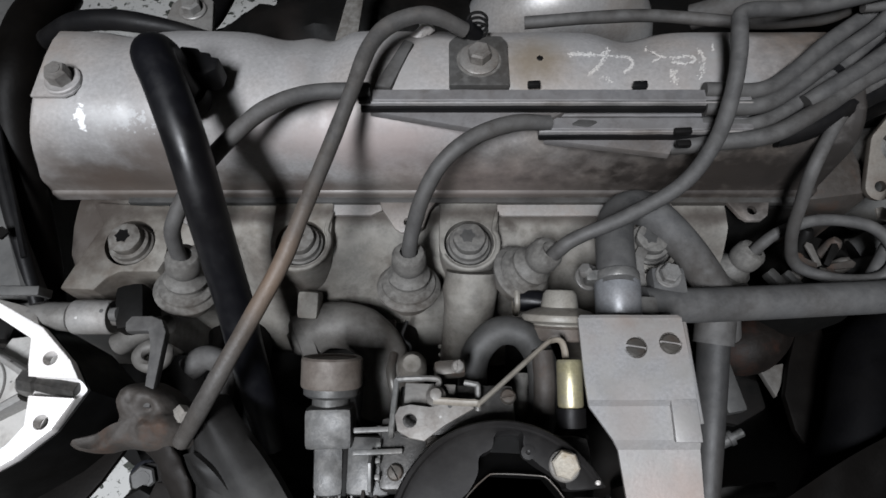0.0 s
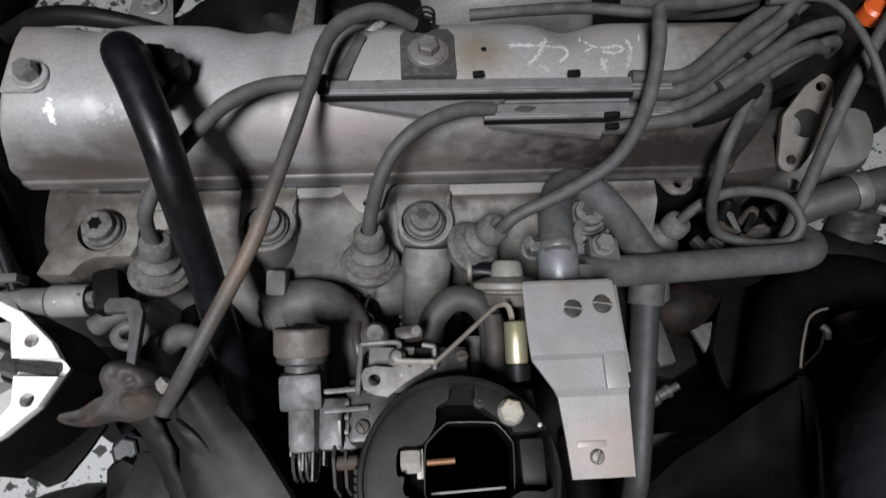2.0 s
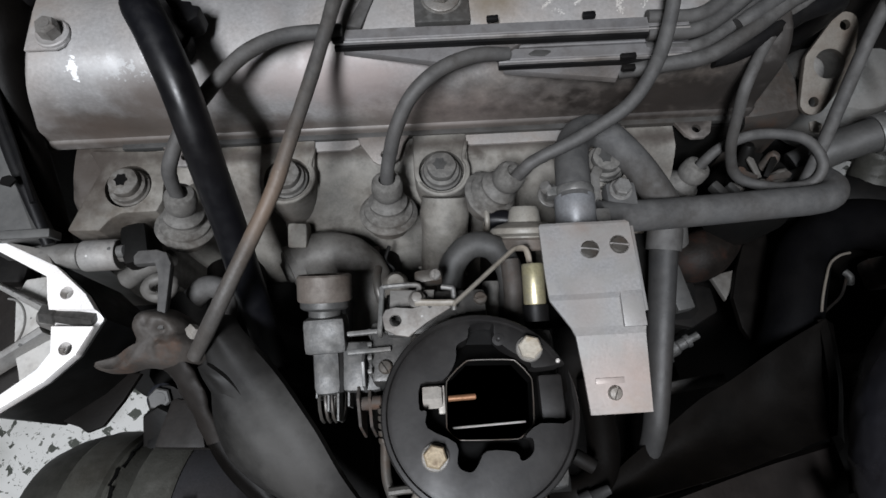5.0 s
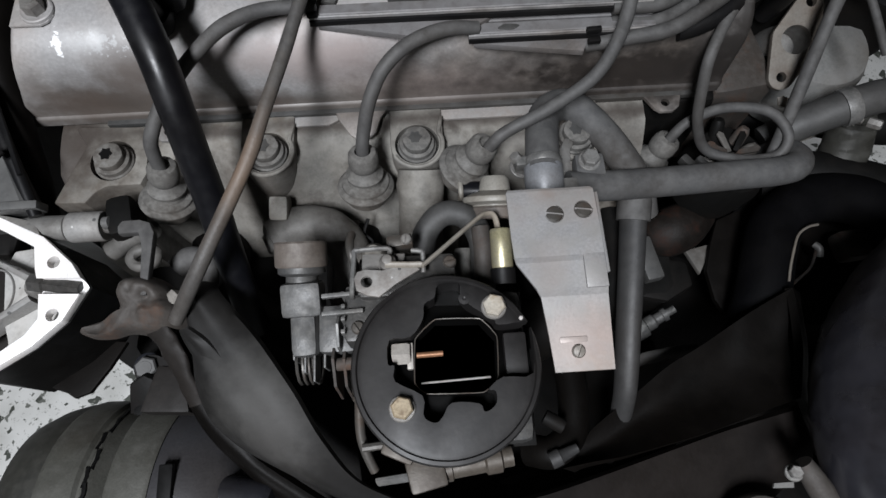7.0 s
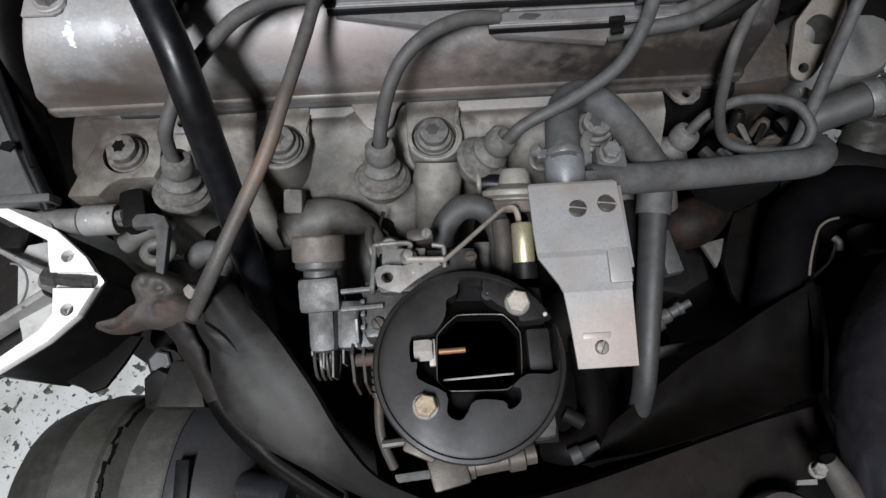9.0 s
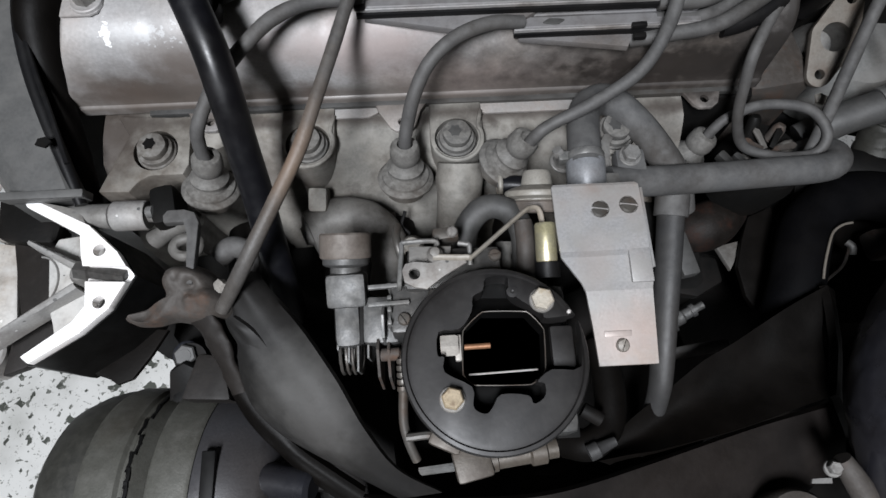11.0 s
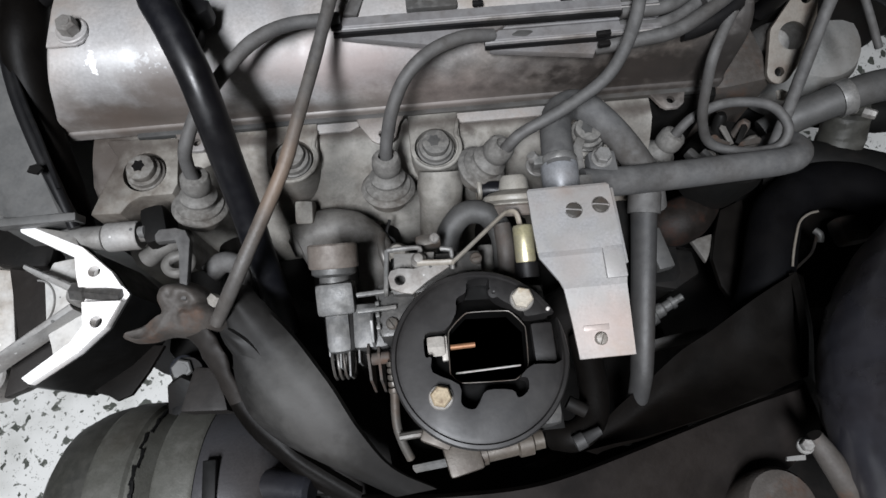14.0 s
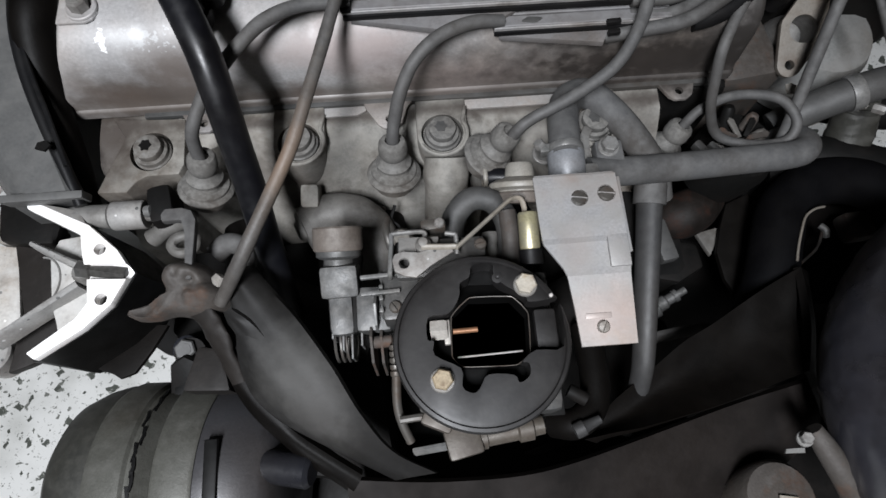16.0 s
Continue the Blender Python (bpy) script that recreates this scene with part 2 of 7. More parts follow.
M_yellowzinc = material("yellow_passivated_zinc", (0.5, 0.46, 0.29), 0.35, 0.7, (0.34, 0.32, 0.25), 0.5, None, 0, 120, 900, 0.1)
M_copper = material("tarnished_copper", (0.28, 0.15, 0.085), 0.45, 0.5, (0.22, 0.1, 0.06), 0.4, None, 0, 200, 900, 0.1)
M_rust = material("rusty_brown_iron", (0.04, 0.035, 0.031), 0.7, 0.1, (0.062, 0.034, 0.021), 0.4, (0.06, 0.054, 0.049), 0.3, 60, 600, 0.35)
M_cream = material("aged_cream_plastic", (0.2, 0.19, 0.168), 0.5, 0, (0.12, 0.108, 0.092), 0.4, None, 0, 90, 900, 0.1)
M_flange = material("bare_brownish_flange", (0.135, 0.124, 0.108), 0.6, 0.2, (0.095, 0.075, 0.06), 0.5, None, 0, 60, 700, 0.15)
# brown toned down partway to the shade that falls on the lugs
M_lug = material("shaded_brown_casting", (0.07, 0.06, 0.049), 0.5, 0.25, (0.05, 0.037, 0.028), 0.55, None, 0, 70, 700, 0.15)
M_palebolt = material("pale_speckled_bolt", (0.42, 0.4, 0.35), 0.5, 0.25, (0.24, 0.19, 0.12), 0.5, None, 0, 260, 900, 0.2)
M_wornbolt = material("worn_yellow_brown_bolt", (0.27, 0.225, 0.155), 0.5, 0.25, (0.14, 0.1, 0.065), 0.5, None, 0, 260, 900, 0.2)
M_palezinc = material("pale_zinc_fitting", (0.33, 0.32, 0.3), 0.5, 0.25, (0.2, 0.185, 0.17), 0.4, None, 0, 120, 900, 0.15)
# near-black for dark parts and for added masses that fill dark gaps
M_dark = material("near_black_metal", (0.004, 0.0039, 0.0037), 0.62, 0, (0.0075, 0.006, 0.0052), 0.5, (0.008, 0.0072, 0.0066), 0.15, 22, 300, 0.3, 0.14)
M_panel = material("grey_plastic_belt_cover", (0.038, 0.038, 0.037), 0.6, 0, (0.028, 0.028, 0.027), 0.45, (0.055, 0.054, 0.052), 0.4, 30, 600, 0.15)
# darker copy of the hose rubber, with the shade beside the bracket painted in
M_downhose = material("shaded_dark_hose", (0.022, 0.022, 0.0222), 0.6, 0, (0.013, 0.0125, 0.012), 0.45, (0.034, 0.033, 0.032), 0.4, 35, 600, 0.15)
M_brownfold = material("brown_dusted_rubber", (0.007, 0.0056, 0.005), 0.6, 0, (0.005, 0.004, 0.0036), 0.5, (0.012, 0.0096, 0.0085), 0.4, 12, 400, 0.2, 0.12)
# much darker version of the rust colour
M_darkrust = material("darkened_rust", (0.007, 0.0056, 0.0048), 0.6, 0, (0.019, 0.008, 0.005), 0.35, (0.011, 0.0092, 0.008), 0.3, 60, 600, 0.3, 0.2)
M_sideshell = material("pale_grey_side_shell", (0.125, 0.125, 0.12), 0.6, 0, (0.09, 0.088, 0.082), 0.4, (0.15, 0.147, 0.14), 0.4, 25, 500, 0.12, grime=0.3)
M_olive = material("dusty_olive_casting", (0.022, 0.022, 0.0185), 0.6, 0.1, (0.013, 0.013, 0.0105), 0.5, (0.036, 0.035, 0.03), 0.4, 60, 600, 0.2)
M_belt = material("dull_grey_belt_cover_plastic", (0.056, 0.056, 0.0545), 0.6, 0, (0.04, 0.04, 0.0385), 0.45, (0.08, 0.0785, 0.075), 0.4, 18, 500, 0.15, grime=0.35)
M_alt = material("greenish_grey_alternator_casting", (0.06, 0.0597, 0.0515), 0.6, 0.2, (0.04, 0.039, 0.0325), 0.5, (0.078, 0.0765, 0.068), 0.35, 45, 700, 0.3)
M_altblue = material("blue_grey_alternator_end", (0.042, 0.042, 0.0455), 0.42, 0.3, (0.028, 0.028, 0.031), 0.4, None, 0, 60, 700, 0.15)
M_fan = material("blue_black_fan_enamel", (0.014, 0.015, 0.019), 0.34, 0.2, (0.009, 0.0095, 0.012), 0.4, (0.02, 0.02, 0.021), 0.2, 40, 600, 0.12)
M_brownplate = material("dull_brown_plate", (0.0085, 0.007, 0.006), 0.65, 0, (0.0075, 0.006, 0.005), 0.5, (0.015, 0.0125, 0.011), 0.3, 40, 600, 0.2, 0.3)
M_pipe = material("dull_grey_duct_metal", (0.4, 0.4, 0.4), 0.4, 0.5, (0.28, 0.27, 0.26), 0.4, None, 0, 22, 500, 0.1, grime=0.25)
M_chalk = material("white_chalk", (0.5, 0.49, 0.475), 0.9, 0, (0.36, 0.355, 0.345), 0.6, None, 0, 300, 1200, 0.3, grime=0)
M_wall = material("grey_workshop_plaster", (0.1, 0.1, 0.098), 0.85, 0, (0.085, 0.084, 0.081), 0.4, None, 0, 1.5, 60, 0.1)
M_orange = material("orange_plastic", (0.6, 0.1, 0.02), 0.4)


def terrazzo():
    m = bpy.data.materials.new("white_terrazzo")
    m.use_nodes = True
    n, k = m.node_tree.nodes, m.node_tree.links
    b = n["Principled BSDF"]
    tc = n.new("ShaderNodeTexCoord")
    out = None
    for scale, cut, colour, base in ((36.0, 0.23, (0.07, 0.075, 0.065), (0.6, 0.6, 0.58)), (62.0, 0.15, (0.15, 0.155, 0.14), None), (110.0, 0.13, (0.3, 0.3, 0.28), None)):
        warp = n.new("ShaderNodeTexNoise")
        warp.inputs["Scale"].default_value = scale * 1.6
        add = n.new("ShaderNodeMix")
        add.data_type = "VECTOR"
        add.inputs["Factor"].default_value = 0.02
        k.new(tc.outputs["Object"], warp.inputs["Vector"])
        k.new(tc.outputs["Object"], add.inputs["A"])
        k.new(warp.outputs["Color"], add.inputs["B"])
        v = n.new("ShaderNodeTexVoronoi")
        v.voronoi_dimensions = "2D"
        v.inputs["Scale"].default_value = scale
        v.distance = "MANHATTAN"
        k.new(add.outputs["Result"], v.inputs["Vector"])
        pick = n.new("ShaderNodeSeparateColor")
        k.new(v.outputs["Color"], pick.inputs["Color"])
        size = n.new("ShaderNodeMath")
        size.operation = "MULTIPLY"
        size.inputs[1].default_value = cut * 1.6
        k.new(pick.outputs["Red"], size.inputs[0])
        less = n.new("ShaderNodeMath")
        less.operation = "LESS_THAN"
        k.new(v.outputs["Distance"], less.inputs[0])
        k.new(size.outputs[0], less.inputs[1])
        mx = n.new("ShaderNodeMix")
        mx.data_type = "RGBA"
        k.new(less.outputs[0], mx.inputs["Factor"])
        if out is None:
            mx.inputs["A"].default_value = (*base, 1)
        else:
            k.new(out, mx.inputs["A"])
        mx.inputs["B"].default_value = (*colour, 1)
        out = mx.outputs["Result"]
    stain = n.new("ShaderNodeTexNoise")
    stain.inputs["Scale"].default_value, stain.inputs["Detail"].default_value = 7.0, 6
    k.new(tc.outputs["Object"], stain.inputs["Vector"])
    lo = n.new("ShaderNodeMapRange")
    lo.inputs["From Min"].default_value, lo.inputs["From Max"].default_value = 0.5, 0.72
    k.new(stain.outputs["Fac"], lo.inputs["Value"])
    mul = n.new("ShaderNodeMix")
    mul.data_type, mul.blend_type = "RGBA", "MULTIPLY"
    mul.inputs["B"].default_value = (0.62, 0.62, 0.6, 1)
    k.new(lo.outputs["Result"], mul.inputs["Factor"])
    k.new(out, mul.inputs["A"])
    k.new(mul.outputs["Result"], b.inputs["Base Color"])
    b.inputs["Roughness"].default_value = 0.35
    return m


M_floor = terrazzo()


# ---- shape tools, all in world metres ----
V = Vector


def thing(name, base, label, category, group="", kind=""):
    e = new(name)
    e.empty_display_size = 0.02
    e.location = base
    return tagged(e, label, category, group, kind)


def part(name, bm, mat, parent=None, label="", angle=38):
    """Links the bmesh, given in world metres, as one mesh under its thing or part."""
    base = V((0, 0, 0))
    p = parent
    while p is not None:
        base += V(p.location)
        p = p.parent
    bmesh.ops.recalc_face_normals(bm, faces=bm.faces)
    bmesh.ops.translate(bm, verts=bm.verts, vec=-base)
    me = bpy.data.meshes.new(name)
    bm.to_mesh(me)
    bm.free()
    me.materials.append(mat)
    me.polygons.foreach_set("use_smooth", [True] * len(me.polygons))
    me.set_sharp_from_angle(angle=radians(angle))
    ob = new(name, me)
    ob.parent = parent
    if label:
        ob["label"] = label
    return ob


def smooth_path(pts, steps=6, closed=False):
    """Points along a curve through the given ones."""
    pts = [V(p) for p in pts]
    n, out = len(pts), []
    for i in range(n if closed else n - 1):
        a, b = pts[i], pts[(i + 1) % n]
        p0 = pts[(i - 1) % n] if closed or i else a * 2 - b
        p3 = pts[(i + 2) % n] if closed or i + 2 < n else b * 2 - a
        for s in range(steps):
            u = s / steps
            out.append(0.5 * (2 * a + (b - p0) * u + (2 * p0 - 5 * a + 4 * b - p3) * u * u + (3 * a - p0 - 3 * b + p3) * u ** 3))
    if not closed:
        out.append(pts[-1])
    return out


def tube(bm, pts, r, seg=12, steps=6, closed=False, flat=1.0, wobble=0.0, caps=True, lumps=0.0):
    """A round rod or hose along a smooth path. r: a number or a function of 0..1."""
    path = smooth_path(pts, steps, closed) if steps > 1 else [V(p) for p in pts]
    n = len(path)
    rings, side = [], None
    for i, p in enumerate(path):
        d = (path[(i + 1) % n] - path[i - 1]) if closed else path[min(i + 1, n - 1)] - path[max(i - 1, 0)]
        d.normalize()
        if side is None:
            side = d.orthogonal()
        side = (side - d * side.dot(d)).normalized()
        up = d.cross(side)
        u = i / max(1, n - 1)
        rad = r(u) if callable(r) else r
        if wobble:
            rad *= 1 + wobble * noise.noise(p * 60)
        ring = []
        for j in range(seg):
            a = 2 * math.pi * j / seg
            q = side * (math.cos(a) * rad) + up * (math.sin(a) * rad * flat)
            if lumps:
                q *= 1 + lumps * (noise.noise((p + q) * 110) + 0.5 * noise.noise((p + q) * 260))
            ring.append(bm.verts.new(p + q))
        rings.append(ring)
    for i in range(n if closed else n - 1):
        a, b = rings[i], rings[(i + 1) % n]
        for j in range(seg):
            bm.faces.new((a[j], a[(j + 1) % seg], b[(j + 1) % seg], b[j]))
    if caps and not closed:
        bm.faces.new(rings[0])
        bm.faces.new(rings[-1])
    return bm


def lathe(bm, base, axis, prof, seg=28):
    """Turns a profile of (radius, height) round an axis; closed at both ends."""
    base, axis = V(base), V(axis).normalized()
    s = axis.orthogonal().normalized()
    t = axis.cross(s)
    rings = []
    for r, h in prof:
        c = base + axis * h
        if r < 1e-6:
            rings.append([bm.verts.new(c)])
        else:
            rings.append([bm.verts.new(c + s * (math.cos(2 * math.pi * j / seg) * r) + t * (math.sin(2 * math.pi * j / seg) * r)) for j in range(seg)])
    for a, b in zip(rings, rings[1:]):
        for j in range(seg):
            q = [a[j % len(a)], a[(j + 1) % len(a)], b[(j + 1) % len(b)], b[j % len(b)]]
            q = list(dict.fromkeys(q))
            if len(q) > 2:
                bm.faces.new(q)
    for ring in (rings[0], rings[-1]):
        if len(ring) > 2:
            bm.faces.new(ring)
    return bm


def slab(bm, outline, origin=(0, 0, 0), u=(1, 0, 0), v=(0, 1, 0), thick=0.003, bevel=0.0, segments=2):
    """A plate: the outline in (u, v), pushed out along u x v by thick, its edges eased."""
    o, u, v = V(origin), V(u).normalized(), V(v).normalized()
    w = u.cross(v)
    tmp = bmesh.new()
    f = tmp.faces.new([tmp.verts.new(o + u * a + v * b) for a, b in outline])
    ext = bmesh.ops.extrude_face_region(tmp, geom=[f])
    bmesh.ops.translate(tmp, verts=[e for e in ext["geom"] if isinstance(e, bmesh.types.BMVert)], vec=w * thick)
    if bevel:
        bmesh.ops.bevel(tmp, geom=list(tmp.edges), offset=bevel, segments=segments, affect="EDGES", profile=0.6, clamp_overlap=True)
    join(bm, tmp)
    return bm


def join(bm, other):
    me = bpy.data.meshes.new("joining")
    other.to_mesh(me)
    other.free()
    bm.from_mesh(me)
    bpy.data.meshes.remove(me)
    return bm


def box(bm, centre, size, turn=(0, 0, 0), bevel=0.002):
    m = pose(*centre, *turn)
    x, y, z = (s / 2 for s in size)
    r = m.to_3x3()
    o = m @ V((0, 0, -z))
    return slab(bm, [(-x, -y), (x, -y), (x, y), (-x, y)], o, r @ V((1, 0, 0)), r @ V((0, 1, 0)), 2 * z, bevel)


def loft(bm, rows, closed_rows=True, caps=True):
    """Skins rows of points with the same count."""
    vs = [[bm.verts.new(p) for p in row] for row in rows]
    n = len(vs[0])
    for a, b in zip(vs, vs[1:]):
        for j in range(n if closed_rows else n - 1):
            bm.faces.new((a[j], a[(j + 1) % n], b[(j + 1) % n], b[j]))
    if caps and closed_rows:
        bm.faces.new(vs[0])
        bm.faces.new(vs[-1])
    return bm


def punch(bm, cutters):
    """Cuts real holes: the bmesh less each cutter."""
    def to_ob(b):
        bmesh.ops.recalc_face_normals(b, faces=b.faces)
        me = bpy.data.meshes.new("cutting")
        b.to_mesh(me)
        b.free()
        return new("cutting", me)

    target = to_ob(bm)
    tools = [to_ob(c) for c in cutters]
    for c in tools:
        mod = target.modifiers.new("cut", "BOOLEAN")
        mod.operation, mod.object, mod.solver = "DIFFERENCE", c, "EXACT"
    bpy.context.view_layer.update()
    me = bpy.data.meshes.new_from_object(target.evaluated_get(bpy.context.evaluated_depsgraph_get()))
    out = bmesh.new()
    out.from_mesh(me)
    for ob in (target, *tools):
        data = ob.data
        bpy.data.objects.remove(ob)
        bpy.data.meshes.remove(data)
    bpy.data.meshes.remove(me)
    return out


def rod_cutter(base, axis, r, length, seg=20):
    return lathe(bmesh.new(), base, axis, [(r, 0), (r, length)], seg)


def hexagon(bm, base, axis, r, h, seg=6):
    return lathe(bm, base, axis, [(r * 0.96, 0), (r, h * 0.08), (r, h * 0.82), (r * 0.86, h)], seg)


def bolt(parent, base, axis=(0, 0, 1), r=0.006, h=0.005, washer=0.0, mat=None, name="bolt", label="", wmat=None):
    """A hexagon bolt head, with a washer under it as its own piece."""
    axis = V(axis).normalized()
    base = V(base)
    lift = 0.0
    if washer:
        lift = 0.0016
        w = part("washer", lathe(bmesh.new(), base, axis, [(washer * 0.4, 0), (washer, 0), (washer, 0.0011), (washer * 0.93, 0.0016), (washer * 0.4, 0.0016)], 28), wmat or mat or M_bolt, parent)
    bm = hexagon(bmesh.new(), base + axis * lift, axis, r, h)
    lathe(bm, base + axis * (lift + h * 0.9), axis, [(r * 0.6, 0), (r * 0.55, h * 0.14), (0, h * 0.1)], 16)
    return part(name, bm, mat or M_bolt, parent, label, 25)


def screw(parent, base, axis=(0, 0, 1), r=0.005, h=0.002, mat=None, name="screw", turn=0.6):
    """A round slotted screw head."""
    axis = V(axis).normalized()
    bm = lathe(bmesh.new(), base, axis, [(r, -0.001), (r, h * 0.6), (r * 0.8, h), (0, h * 1.1)], 22)
    side = axis.orthogonal().normalized()
    side = (Matrix.Rotation(turn, 3, axis) @ side)
    c = V(base) + axis * h
    cut = slab(bmesh.new(), [(-r * 1.2, -r * 0.13), (r * 1.2, -r * 0.13), (r * 1.2, r * 0.13), (-r * 1.2, r * 0.13)], c - axis * h * 0.5, side, axis.cross(side), h * 2)
    return part(name, punch(bm, [cut]), mat or M_bolt, parent, "", 25)


def clip_band(parent, centre, axis, r, width, mat=M_steel, name="clamp", label=""):
    bm = lathe(bmesh.new(), V(centre) - V(axis).normalized() * width / 2, axis, [(r * 0.8, 0), (r, 0), (r * 1.03, width * 0.15), (r * 1.03, width * 0.85), (r, width), (r * 0.8, width)], 28)
    return part(name, bm, mat, parent, label)


# ---- the room ----
def room():
    x0, x1, y0, y1, top = -2.6, 2.8, -2.4, 2.6, 2.9
    f = tagged(part("floor", box(bmesh.new(), ((x0 + x1) / 2, (y0 + y1) / 2, -0.05), (x1 - x0, y1 - y0, 0.1), bevel=0), M_floor), "white terrazzo workshop floor with dark stone chips", "floor", kind="structure")
    # ceiling and walls are unseen, their grey kept dark to limit bounce light
    tagged(part("ceiling", box(bmesh.new(), ((x0 + x1) / 2, (y0 + y1) / 2, top + 0.06), (x1 - x0, y1 - y0, 0.12), bevel=0), M_wall), "plain grey workshop ceiling", "ceiling", kind="structure")
    for name, c, s in (("wall_north", ((x0 + x1) / 2, y1 + 0.06, top / 2), (x1 - x0 + 0.24, 0.12, top)), ("wall_south", ((x0 + x1) / 2, y0 - 0.06, top / 2), (x1 - x0 + 0.24, 0.12, top)),
                       ("wall_east", (x1 + 0.06, (y0 + y1) / 2, top / 2), (0.12, y1 - y0, top)), ("wall_west", (x0 - 0.06, (y0 + y1) / 2, top / 2), (0.12, y1 - y0, top))):
        tagged(part(name, box(bmesh.new(), c, s, bevel=0), M_wall), "plain grey plastered workshop wall", "wall", kind="structure")
    lamp = thing("tube_lamp", LAMP + V((0, 0, 0.02)), "white tube lamp in a flat tray hung from the ceiling", "lamp")
    part("tray", box(bmesh.new(), LAMP + V((0, 0, 0.06)), (0.3, 0.72, 0.05), bevel=0.004), M_wall, lamp)
    part("stem", lathe(bmesh.new(), LAMP + V((0, 0, 0.08)), (0, 0, 1), [(0.012, 0), (0.012, 0.67)], 12), M_wall, lamp)


room()

# ---- valve cover ----
X0, X1 = -0.214, 0.214


COVER = [(0.253, 0.645), (0.253, 0.672), (0.252, 0.69), (0.249, 0.699), (0.242, 0.7065), (0.232, 0.711), (0.22, 0.713), (0.2075, 0.7127), (0.199, 0.7112), (0.192, 0.7082), (0.1865, 0.7041),
         (0.1825, 0.699), (0.1802, 0.6935), (0.1788, 0.687), (0.178, 0.678), (0.1773, 0.668), (0.1768, 0.66), (0.1766, 0.6555), (0.1757, 0.6523), (0.1743, 0.6515), (0.1737, 0.6503), (0.1737, 0.645)]


def pressed(x):
    """The saddle across the top, the scallops along the far edge and the slow fall of the top, at x."""
    saddle = 0.006 * math.exp(-((x + 0.060) / 0.0085) ** 2)
    crease = 0.0011 * math.exp(-((x + 0.157) / 0.004) ** 2)
    scallop = 0.0048 * math.exp(-((x + 0.083) / 0.016) ** 2) + 0.003 * math.exp(-((x + 0.17) / 0.012) ** 2) + 0.0052 * math.exp(-((x - 0.1) / 0.015) ** 2)
    low = 0.004 * max(0, min(1, (x + 0.03) / 0.06)) * 0.5
    return saddle + crease, scallop, low


def crown(x, y):
    """The height of the cover's top at x, y."""
    saddle, scallop, low = pressed(x)
    for (ya, za), (yb, zb) in zip(COVER[4:], COVER[5:]):
        if yb <= y <= ya:
            z = za + (zb - za) * (ya - y) / (ya - yb)
            k = (z - 0.645) / 0.068
            return z - (saddle + scallop * (1 if y > 0.225 else 0.25) + low * 0.6) * max(0, k - 0.55) / 0.45 + 0.0005 * noise.noise(V((x * 40, y * 40, 0))) * k
    return 0.7125


def smooth_path2(pts):
    return [(p.x, p.y) for p in smooth_path([(a, b, 0) for a, b in pts], 5)]


